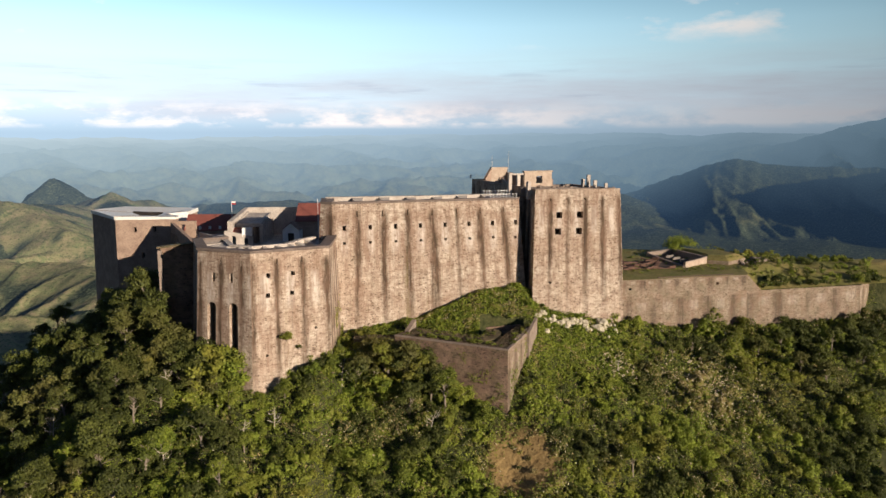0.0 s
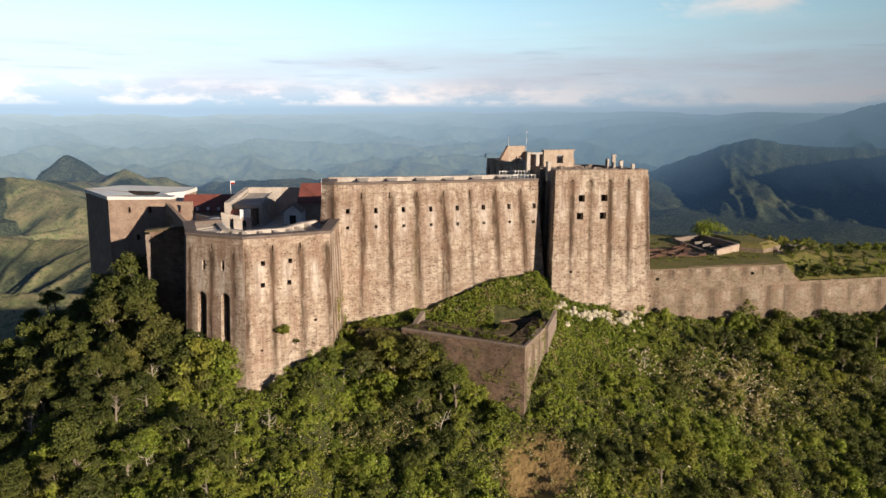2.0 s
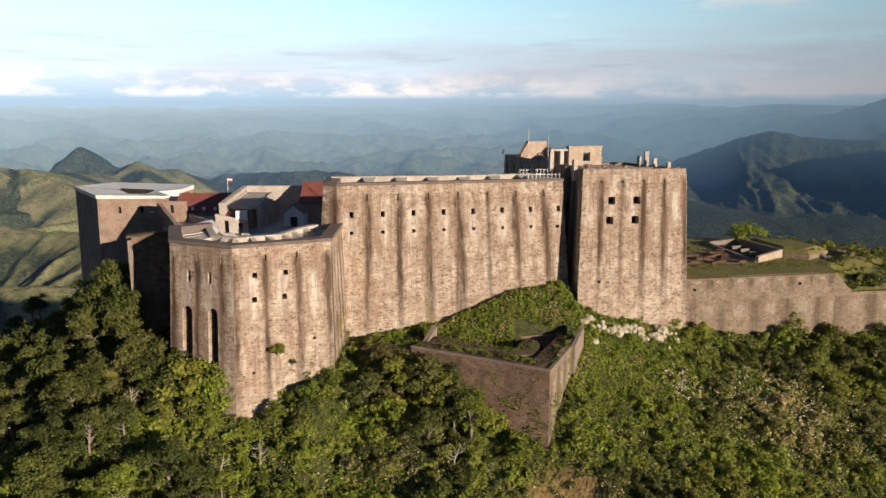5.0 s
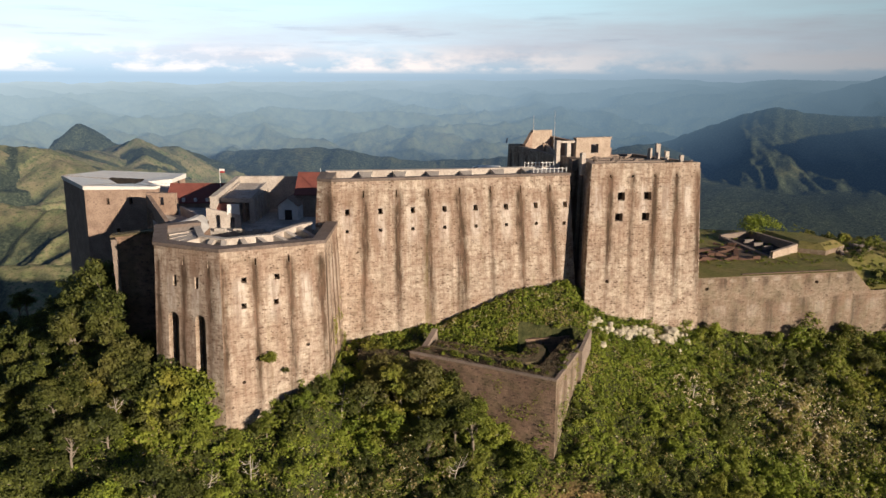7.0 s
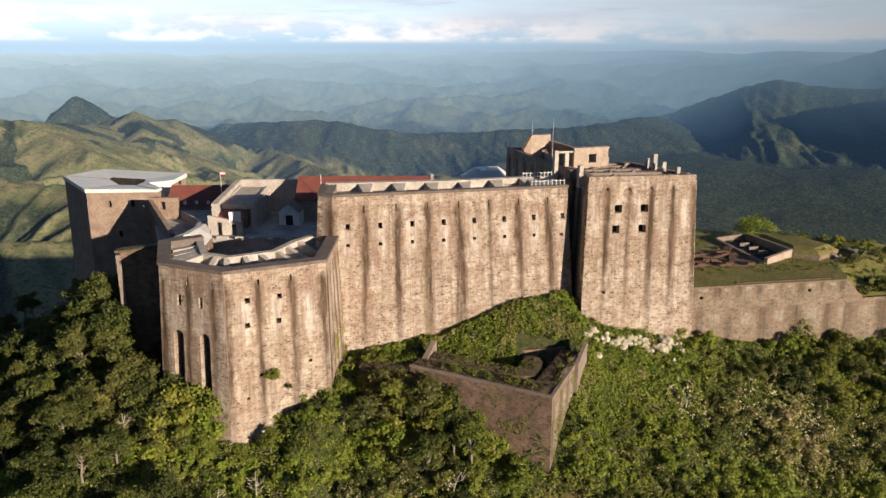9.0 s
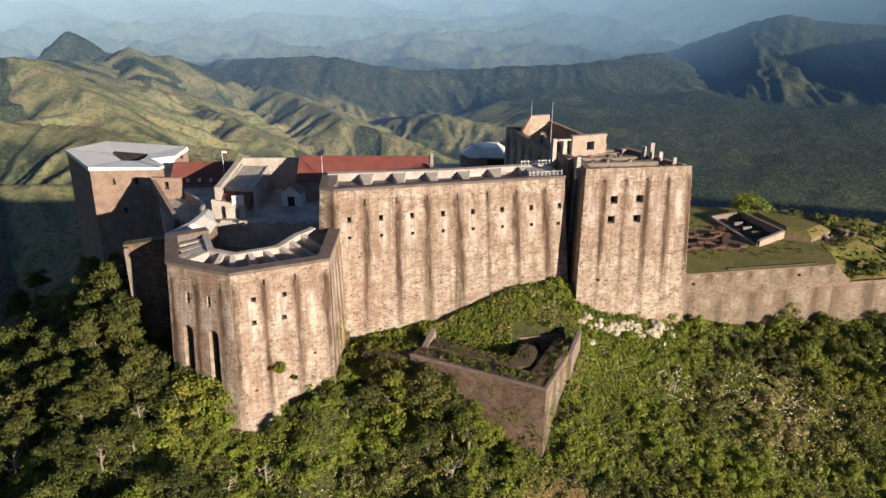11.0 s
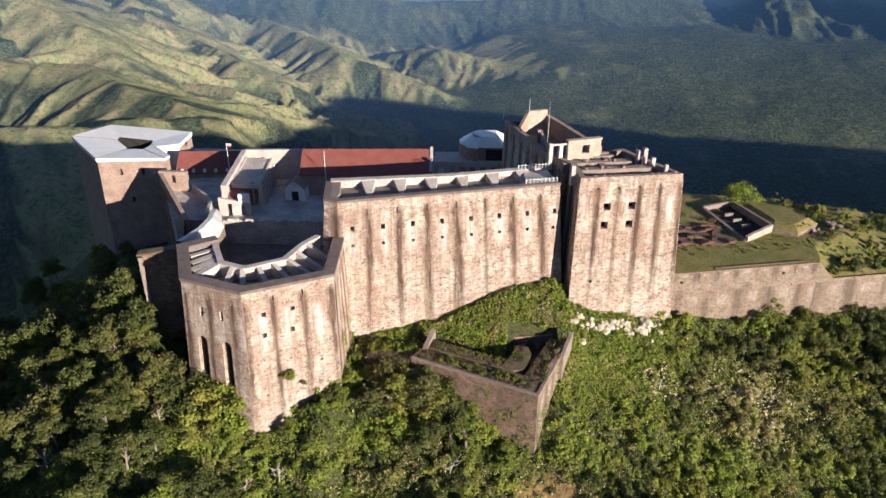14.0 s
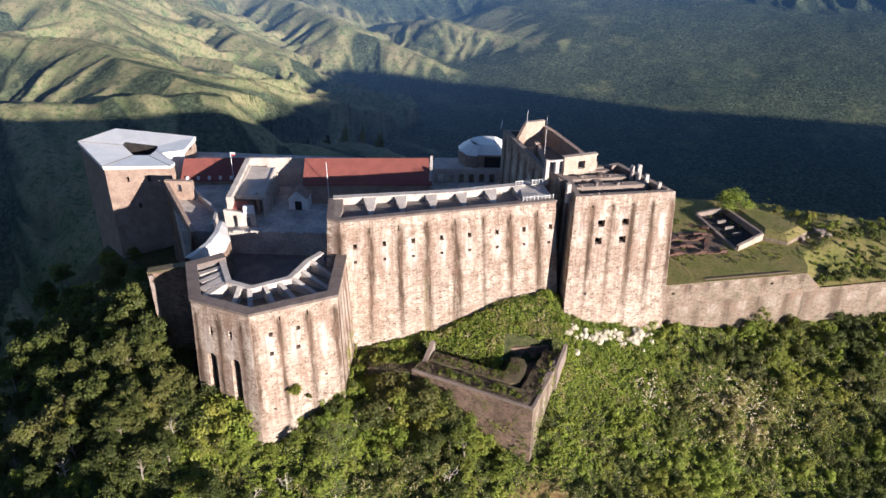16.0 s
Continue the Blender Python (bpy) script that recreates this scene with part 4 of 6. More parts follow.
def build_tower():
    t = thing("square_tower", "massive stained stone tower with four square windows", "tower")
    sh = Shell()
    holes = {3: gun_ports([(6.3, 29.5), (11.7, 29.5), (6.0, 25.4), (11.4, 25.4)], 1.5, 1.6) + slots((3.95, 8.5, 13.05, 17.6), TOP, 2.3, 2.8, 0.35) + gun_ports([(4.2, 12.6)], 0.7, 0.6)}
    push = [(-0.03, 0.0), (-0.03, -0.01), (-0.025, -0.02), (-0.02, -0.115), (0.045, -0.085), (0.03, 0.03), (0.03, 0.02), (0.03, 0.02), (0.02, 0.03)]
    battered_wall(sh, TOWER, TOP, -4, 1.0, 0.0, {3: (1 / 4.55, -0.37), 0: (0.2, 0), 1: (0.2, 0.1)}, holes, closed=True, push=push)
    part("wall", sh.mesh("tower_wall"), [STONE, INTERIOR_SHADE], t)
    quoins(t, TOWER[3], push[3], TOP - 1.2, 10, (-0.9, 9.0), (22.1, 4.0))
    quoins(t, TOWER[4], push[4], TOP - 1.2, 12, (-22.1, -4.0), (-10.4, 16.8))
    f = Shell()
    inn = [tuple(Vector(p) - m * 1.2) for p, m in zip(TOWER, mitres(TOWER, True))]
    f.face([(*p, 33.4) for p in inn])
    part("terrace_floor", f.mesh("tower_floor"), FLOOR_STONE, t)
    p = Shell()
    n = len(TOWER)
    for i in range(n):
        j = (i + 1) % n
        a, b, c, d = TOWER[i], TOWER[j], inn[j], inn[i]
        p.face([(*a, TOP), (*b, TOP), (*c, TOP), (*d, TOP)])
        p.face([(*c, 33.4), (*d, 33.4), (*d, TOP), (*c, TOP)])
    part("parapet", p.mesh("tower_parapet"), COPING_LIGHT, t, "worn parapet top")
    # cross walls of the roofless rooms
    r, u = Vector((0.983, 0.178)), Vector((-0.30, 0.954))
    o = Vector((23.4, 176.2))
    for a, b, w_, top in (((0.4, 5.2), (18.6, 5.2), 1.9, 35.85), ((0.0, 10.0), (16.0, 10.0), 2.0, 35.75), ((8.4, 5.2), (8.4, 10.0), 1.4, 35.6), ((-0.5, 14.0), (13.8, 14.0), 1.3, 35.7), ((11.5, 10.0), (11.2, 14.0), 1.2, 35.5)):
        w = Shell()
        w.beam(o + r * a[0] + u * a[1], o + r * b[0] + u * b[1], w_, 33.4, top)
        part("cross_wall", w.mesh("cross_wall"), COPING_LIGHT, t)
    # upper storey without a roof
    H = 39.6
    A, B = Vector((21.6, 188.6)), Vector((29.4, 191.6))
    ex = (B - A).normalized()
    w = Shell()
    for a, b, z0, z1 in ((0.0, 3.6, 33.4, H), (3.6, 5.4, 33.4, 36.6), (3.6, 5.4, 38.5, H), (5.4, 8.3, 33.4, H)):
        w.beam(A + ex * a, A + ex * b, 1.0, z0, z1)
    w.beam(A - ex * 0.15, A + ex * 8.5, 1.3, H, H + 0.35)
    part("front_wall", w.mesh("upper_front"), PLASTER_WARM, t, "ruined wall with an empty window")
    w = Shell()
    w.beam(B, (21.7, 211.8), 1.1, 33.4, 37.6, 37.9)
    w.beam((21.7, 211.8), (19.6, 215.0), 1.1, 33.4, 37.9, 38.2)
    part("side_wall", w.mesh("upper_side"), PLASTER_PINK, t)
    w = Shell()
    w.beam((14.4, 213.0), (19.4, 215.2), 1.1, 33.4, 39.7)
    part("gable_wall", w.mesh("upper_gable"), PLASTER_WARM, t)
    w = Shell()
    w.beam((14.3, 212.6), (12.4, 210.4), 0.8, 33.4, 39.4, 36.4)
    part("broken_wall", w.mesh("upper_broken"), PLASTER_PINK, t, "stepped broken wall")
    w = Shell()
    w.beam((18.2, 190.0), (17.4, 204.6), 0.7, 33.4, 36.2, 36.9)
    w.beam((16.4, 204.8), (17.5, 205.0), 1.0, 33.4, 37.3)
    part("broken_wall", w.mesh("upper_broken2"), PLASTER_PINK, t)
    for q, top in (((17.4, 187.6), 39.4), ((19.7, 188.3), 38.9), ((21.3, 178.1), 37.8)):
        w = Shell()
        w.beam(q, Vector(q) + ex * 0.9, 0.9, 33.4, top)
        part("pier", w.mesh("pier"), LIME, t)
    w = Shell()
    w.beam((17.6, 187.4), A + ex * 0.4, 0.4, 38.9, 39.3)
    part("lintel", w.mesh("lintel"), LIME, t)
    for q, h, wd in (((41.7, 181.4), 1.2, 0.7), ((39.5, 184.5), 1.7, 0.8), ((38.2, 186.9), 3.0, 0.85), ((37.2, 189.1), 1.8, 0.75)):
        q = Vector(q)
        w = Shell()
        w.beam(q, q + Vector((wd, 0.1)), wd, 33.4, TOP + h)
        part("post", w.mesh("post"), LIME, t, "pale broken masonry post")
    for q, z, h in (((14.8, 213.0), 39.7, 3.6), ((18.8, 203.0), 33.4, 11.5)):
        m = thing("antenna_mast", "thin grey antenna mast on the tower", "mast", "masts on the tower")
        w = Shell()
        tube(w, [(*q, z - 0.1), (*q, z + h * 0.6), (*q, z + h)], [0.10, 0.07, 0.03], 6)
        part("pole", w.mesh("mast"), METAL, m)
    railing([(8.4, 217.9), (8.9, 222.0)], TOP, 6, "railing")


def tube(sh, pts, radii, sides=6):
    rings = []
    for i, p in enumerate(pts):
        d = (Vector(pts[min(i + 1, len(pts) - 1)]) - Vector(pts[max(i - 1, 0)])).normalized()
        a = d.orthogonal().normalized()
        b = d.cross(a)
        rings.append([Vector(p) + (a * math.cos(k * 2 * math.pi / sides) + b * math.sin(k * 2 * math.pi / sides)) * radii[i] for k in range(sides)])
    for r, q in zip(rings, rings[1:]):
        for k in range(sides):
            m = (k + 1) % sides
            sh.face([r[k], r[m], q[m], q[k]], [(0, 0), (1, 0), (1, 1), (0, 1)])


build_tower()

# ---- angular bastion with the white roof ----
def build_angle_bastion():
    t = thing("angular_bastion", "angular stone bastion under a pale hipped sheet roof", "bastion")
    eave = [(-110.5, 243.5), (-116.3, 231.6), (-100.2, 213.2), (-82.6, 215.4), (-82.4, 217.6), (-89.4, 225.2), (-82.9, 226.6), (-83.4, 237.2)]
    sh = Shell()
    holes = {2: gun_ports([(5.6, 20.6), (11.4, 20.6), (7.6, 12.6)], 0.9, 1.7)}
    battered_wall(sh, eave, 24.1, -22, 0.02, 0.0, {}, holes, closed=True)
    part("wall", sh.mesh("angle_wall"), [PLASTER_PINK, INTERIOR_SHADE], t)
    # a low ring of roof planes round an open shaft, higher at the back
    hole = [(-103.4, 233.6), (-103.0, 231.2), (-96.8, 224.2), (-92.6, 224.4), (-92.2, 225.2), (-91.8, 227.4), (-91.8, 229.2), (-92.4, 231.0)]
    out = [tuple(Vector(p) + m * 0.3) for p, m in zip(eave, mitres(eave, True))]
    ez = [24.7, 24.8, 24.7, 24.4, 24.3, 24.3, 24.8, 24.9]
    hz = [24.1, 24.0, 23.7, 23.7, 23.7, 23.8, 24.0, 24.1]
    r = Shell()
    n = len(eave)
    for i in range(n):
        j = (i + 1) % n
        a, b, c, d = (*out[i], ez[i]), (*out[j], ez[j]), (*hole[j], hz[j]), (*hole[i], hz[i])
        r.face([a, b, c])
        r.face([a, c, d])
        # shaft lining and bottom are painted dark to stand in for shade
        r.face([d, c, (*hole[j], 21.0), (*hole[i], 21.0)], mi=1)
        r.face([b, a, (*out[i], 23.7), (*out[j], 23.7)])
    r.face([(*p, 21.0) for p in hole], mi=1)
    part("roof", r.mesh("angle_roof"), [WHITE_ROOF, INTERIOR_SHADE], t, "pale sheet roof round an open shaft")
    w = Shell()
    w.beam((-89.3, 224.95), (-82.7, 226.35), 0.2, 12, 23.65)
    part("rear_panel", w.mesh("angle_panel"), WHITE_PAINT, t, "white-painted set-back wall under the roof edge")
    # thin seams between the roof sheets
    for i in (1, 2, 3):
        c, d = Vector((*out[i], ez[i] + 0.05)), Vector((*hole[i], hz[i] + 0.05))
        w = Shell()
        tube(w, [c, c.lerp(d, 0.5), d], [0.09, 0.09, 0.09], 5)
        part("roof_seam", w.mesh("roof_seam"), COPING_LIGHT, t)


build_angle_bastion()

# ---- red-roofed barracks, yard, inner ruins ----
def gable_house(t, a, b, width, wall_z0, eave, ridge, wall_mat, roof_mat, name):
    a, b = Vector(a), Vector(b)
    d = (b - a).normalized()
    s = Vector((-d.y, d.x)) * width / 2
    w = Shell()
    w.prism([tuple(a - s), tuple(b - s), tuple(b + s), tuple(a + s)], wall_z0, eave, cap=False)
    for p in (a, b):
        w.face([(*(p - s), eave), (*(p + s), eave), (*p, ridge - 0.15)])
    part("wall", w.mesh(name + "_wall"), wall_mat, t)
    r = Shell()
    a2, b2, s2 = a - d * 0.5, b + d * 0.5, s * 1.06
    lo = eave - (ridge - eave) * 0.06
    for k in (-1, 1):
        for dz in (0.0, 0.18):
            r.face([(*(a2 + s2 * k), lo + dz), (*(b2 + s2 * k), lo + dz), (*b2, ridge + dz), (*a2, ridge + dz)][::-k])
        r.face([(*(a2 + s2 * k), lo), (*(b2 + s2 * k), lo), (*(b2 + s2 * k), lo + 0.18), (*(a2 + s2 * k), lo + 0.18)])
        for p in (a2, b2):
            r.face([(*(p + s2 * k), lo), (*(p + s2 * k), lo + 0.18), (*p, ridge + 0.18), (*p, ridge)])
    part("roof", r.mesh(name + "_roof"), roof_mat, t)


YARD = 19.0


def wall_with_gaps(sh, p, q, width, z0, z1, gaps, z1q=None):
    """A straight wall with openings: gaps as (s0, s1, sill, head)."""
    p, q = Vector(p), Vector(q)
    L = (q - p).length
    d = (q - p) / L
    z1q = z1 if z1q is None else z1q
    s = 0.0
    for a, b, lo, hi in sorted(gaps) + [(L, L, z0, z0)]:
        top = lambda v: z1 + (z1q - z1) * v / L
        if a > s:
            sh.beam(p + d * s, p + d * a, width, z0, top(s), top(a))
        if b > a:
            if lo > z0:
                sh.beam(p + d * a, p + d * b, width, z0, lo)
            sh.beam(p + d * a, p + d * b, width, hi, max(hi + 0.1, top(a)), max(hi + 0.1, top(b)))
        s = b


def build_inner():
    t = thing("barracks", "long barracks with a red sheet gable roof", "building")
    gable_house(t, (-43.2, 211.4), (-10.4, 213.4), 14.0, 10, 24.6, 28.9, PLASTER_PINK, RED_ROOF, "barracks")
    w = Shell()
    w.beam((-10.0, 207.0), (-10.0, 213.6), 0.7, 18, 25.2, 29.6)
    part("gable_parapet", w.mesh("barracks_parapet"), LIME, t)
    t = thing("side_barracks", "lower barracks wing with a red sheet roof", "building")
    gable_house(t, (-80.0, 220.5), (-64.0, 222.0), 12.0, 8, 20.4, 24.4, PLASTER_PINK, RED_ROOF, "side_barracks")
    for k in range(5):
        w = Shell()
        x = -78.0 + 3.0 * k
        w.beam((x, 214.3 + 0.09 * 3 * k), (x, 215.0 + 0.09 * 3 * k), 0.6, 20.6, 21.5)
        part("dormer_vent", w.mesh("vent"), WHITE_PAINT, t, "small white roof vent")
    y = thing("yard", "worn stone yard inside the fortress", "yard", kind="structure")
    f = Shell()
    f.prism([(-70, 187.4), (-33, 187.4), (-28, 177.2), (14, 187), (14, 236), (-84, 240), (-80, 206)], 4, YARD)
    part("yard_floor", f.mesh("yard_floor"), YARD_STONE, y)
    f = Shell()
    f.prism([(-56, 166), (-48, 157), (-42, 154), (-36, 160), (-31, 170), (-29, 177), (-33, 187.4), (-66, 187.4)], 4, 13.0)
    part("pit_floor", f.mesh("pit_floor"), FLOOR_STONE, y)
    for k in range(6):
        w = Shell()
        x = -57.0 + 4.3 * k
        w.beam((x, 187.2), (x + 2.6, 187.2), 0.7, YARD - 0.1, YARD + 0.65)
        part("kerb_block", w.mesh("kerb_block"), YARD_STONE, y)
    t = thing("ruined_wing", "roofless pale plastered wing with collapsed side", "building")
    w = Shell()
    w.beam((-60.2, 214.6), (-59.0, 192.6), 1.3, 14, 27.4, 25.8)
    part("long_wall", w.mesh("wing_long"), LIME, t)
    w = Shell()
    w.beam((-60.0, 215.0), (-44.0, 216.0), 1.0, 14, 27.4)
    part("back_wall", w.mesh("wing_back"), LIME, t)
    # slab tilted and given paler plaster so that it looks sunlit
    w = Shell()
    w.box((-58.4, 196.4), (-51.6, 196.2), (-52.4, 211.6), (-58.9, 212.0), 24.0, 24.5, 25.4, 26.1)
    part("roof_slab", w.mesh("wing_slab"), LIME, t, "stained roof slab, tilted and paler to look sunlit")
    for a, b in (((-58.4, 196.2), (-51.4, 196.0)), ((-51.4, 196.0), (-52.2, 211.6)), ((-58.5, 196.4), (-59.0, 212.0))):
        w = Shell()
        w.beam(a, b, 0.45, 23.9, 24.9 if a[1] < 197 else 26.3, 24.9 if b[1] < 197 else 26.4)
        part("kerb", w.mesh("slab_kerb"), LIME, t)
    w = Shell()
    wall_with_gaps(w, (-59.8, 190.4), (-52.4, 191.4), 0.8, 14, 23.6, [(2.0, 3.0, YARD, 22.0), (5.2, 6.2, YARD, 21.4)], 21.9)
    part("front_wall", w.mesh("wing_front"), LIME, t, "pale broken front wall with two doorways")
    w = Shell()
    w.beam((-55.2, 191.0), (-52.6, 191.6), 0.8, 21.9, 24.3)
    part("chimney_stub", w.mesh("wing_stub"), WHITE_PAINT, t)
    w = Shell()
    w.box((-58.6, 192.4), (-55.0, 192.8), (-55.0, 195.4), (-58.6, 195.2), 22.4, 22.6, 23.6, 23.8)
    part("lean_to_roof", w.mesh("wing_lean"), RED_ROOF, t)
    for k in range(6):
        w = Shell()
        x, yy = -51.2 - 0.16 * k, 196.4 + 3.0 * k
        w.beam((x - 0.5, yy), (x + 0.5, yy), 0.9, 14, 24.7)
        part("pier", w.mesh("wing_pier"), LIME, t)
    w = Shell()
    wall_with_gaps(w, (-53.4, 197.0), (-54.4, 211.0), 0.6, 14, 24.7, [(1.0, 2.6, YARD, 22.8), (4.2, 5.6, YARD, 22.8), (7.4, 8.8, YARD, 22.8), (10.4, 12.0, YARD, 22.8)])
    part("side_wall", w.mesh("wing_side"), PLASTER_PINK, t)
    t = thing("hut", "small white gabled hut in the yard", "hut")
    gable_house(t, (-43.9, 200.6), (-43.7, 204.6), 4.9, YARD, 22.4, 24.4, WHITE_PAINT, PLASTER_PINK, "hut")
    # the doorway is a dark slab that paints the shade inside
    w = Shell()
    w.beam((-44.7, 200.55), (-43.0, 200.55), 0.12, YARD, 21.4)
    part("door", w.mesh("hut_door"), INTERIOR_SHADE, t, "doorway painted dark as inner shade")
    # flag pole and a bare pole
    for q, z0, h, flag in (((-36.5, 204.0), YARD, 12.0, False), ((-64.5, 213.5), YARD, 10.5, True)):
        m = thing("flag_pole", "thin pole with a small red and white flag" if flag else "thin bare metal pole in the yard", "pole")
        w = Shell()
        tube(w, [(*q, z0 - 0.1), (*q, z0 + h / 2), (*q, z0 + h)], [0.13, 0.10, 0.06], 6)
        part("pole", w.mesh("pole"), WHITE_PAINT, m)
        if flag:
            for k, mt_ in ((0, RED_FLAG), (1, WHITE_PAINT)):
                w = Shell()
                w.box((q[0], q[1] - 0.03), (q[0] + 1.3, q[1] - 0.03), (q[0] + 1.3, q[1] + 0.03), (q[0], q[1] + 0.03), z0 + h - 1.1 + 0.5 * k, z0 + h - 0.6 + 0.5 * k)
                part("cloth", w.mesh("flag"), mt_, m)
    # rear gallery with arches, and a half-round vaulted house
    t = thing("rear_gallery", "dark arcaded gallery at the back of the yard", "building")
    w = Shell()
    wall_with_gaps(w, (-9.8, 221.0), (9.0, 222.0), 1.0, 12, 22.6, [(1.2 + 2.9 * k, 2.7 + 2.9 * k, YARD, 21.4) for k in range(6)])
    part("arcade", w.mesh("arcade"), LIME, t)
    w = Shell()
    w.box((-9.8, 220.8), (9.2, 221.8), (9.0, 230), (-10, 229.4), 22.4, 22.9)
    part("roof_slab", w.mesh("gallery_slab"), LIME, t)
    t = thing("vaulted_house", "low house with a pale half-round roof", "building")
    w = Shell()
    plan = [(9.6, 223.0), (9.8, 236.0)] + [(3.4 + 6.6 * math.cos(a), 228.8 + 7.0 * math.sin(a)) for a in (radians(v) for v in range(80, 261, 30))] + [(-1.0, 223.0)]
    wall = [(x, yy) for x, yy in plan]
    w.prism(wall, 18, 26.4)
    part("wall", w.mesh("vault_wall"), PLASTER_PINK, t)
    w = Shell()
    cx, cy = 4.5, 229.0
    mid = [(cx + (x - cx) * 0.55, cy + (yy - cy) * 0.55) for x, yy in wall]
    for i in range(len(wall)):
        j = (i + 1) % len(wall)
        w.face([(*wall[i], 26.45), (*wall[j], 26.45), (*mid[j], 28.6), (*mid[i], 28.6)])
    w.face([(*p, 28.6) for p in mid])
    part("roof", w.mesh("vault_roof"), WHITE_ROOF, t)
    # a dark block is put here for the unlit inside of the opening
    w = Shell()
    w.box((4.4, 222.6), (9.2, 222.6), (9.2, 223.1), (4.4, 223.1), 22.9, 26.0)
    part("opening", w.mesh("vault_opening"), INTERIOR_SHADE, t, "wide opening painted dark as inner shade")


build_inner()


def build_links():
    t = thing("gate_wing", "stepped stone wing joining the bastions", "building")
    sh = Shell()
    battered_wall(sh, [(-83, 213.5), (-80.4, 205.2), (-66.4, 185.0), (-62.4, 174.0), (-57.6, 163.5)], 21.0, -16, 0.04)
    part("wall", sh.mesh("gate_wall"), [STONE_ROUGH, INTERIOR_SHADE], t)
    w = Shell()
    w.beam((-79.8, 205.4), (-65.2, 183.4), 0.95, 12, 24.0, 20.9)
    part("parapet", w.mesh("gate_parapet"), PLASTER_PINK, t)
    w = Shell()
    wall_with_gaps(w, (-80.2, 205.6), (-72.8, 205.4), 1.2, 12, 24.4, [(3.0, 4.4, 21.4, 23.4)])
    part("end_wall", w.mesh("gate_end"), PLASTER_PINK, t)
    w = Shell()
    w.beam((-61.4, 186.0), (-63.0, 194.0), 0.7, 12, 21.8, 21.4)
    w.beam((-63.0, 194.0), (-72.0, 206.0), 0.7, 12, 21.4, 21.0)
    part("side_wall", w.mesh("gate_side"), LIME, t)
    w = Shell()
    w.prism([(-78.5, 206.5), (-67, 189), (-64, 192), (-66, 200), (-74, 208)], 8, 15.5)
    part("gate_floor", w.mesh("gate_floor"), FLOOR_STONE, t)
    t = thing("curved_ramp", "pale curved ramp wall above the gallery", "wall")
    w = Shell()
    foot = [(-58.2, 165.2, 21.6), (-56.6, 169.2, 21.5), (-54.2, 173.4, 21.5), (-54.5, 178.1, 21.8), (-56.2, 181.4, 22.2), (-57.2, 184.6, 22.0)]
    head = [(-59.0, 164.8, 24.4), (-57.9, 167.6, 24.4), (-56.9, 172.0, 24.2), (-56.9, 177.5, 24.0), (-57.7, 182.0, 23.6), (-58.4, 185.0, 23.0)]
    for i in range(len(foot) - 1):
        a, b, c, d = (Vector(v) for v in (foot[i], foot[i + 1], head[i + 1], head[i]))
        w.face([a, b, c, d])
        w.face([d, c, c + Vector((-1.1, 0.3, 0)), d + Vector((-1.1, 0.3, 0))])
        w.face([d + Vector((-1.1, 0.3, 0)), c + Vector((-1.1, 0.3, 0)), (c.x - 1.1, c.y + 0.3, 12), (d.x - 1.1, d.y + 0.3, 12)], mi=1)
        w.face([(a.x, a.y, 8), (b.x, b.y, 8), b, a], mi=1)
    part("ramp_wall", w.mesh("ramp_wall"), [LIME_BRIGHT, STONE_ROUGH], t)
    t = thing("stub_wall", "mossy broken wall stub beside the bastion", "wall")
    w = Shell()
    w.beam((-65.3, 160.4), (-57.8, 162.2), 1.6, -10, 23.7, 24.6)
    part("wall", w.mesh("stub"), STONE_ROUGH, t)
    # lighter stone on the pier paints the stub's sunlit end
    w = Shell()
    w.beam((-65.7, 159.3), (-64.8, 159.5), 0.7, 8, 23.3)
    part("pier", w.mesh("stub_pier"), COPING_LIGHT, t)
    w = Shell()
    w.beam((-66.0, 160.0), (-57.6, 162.0), 2.2, 23.7, 24.1, 24.9, 24.5)
    part("coping", w.mesh("stub_coping"), RAMPART, t, "mossy stub top")


build_links()

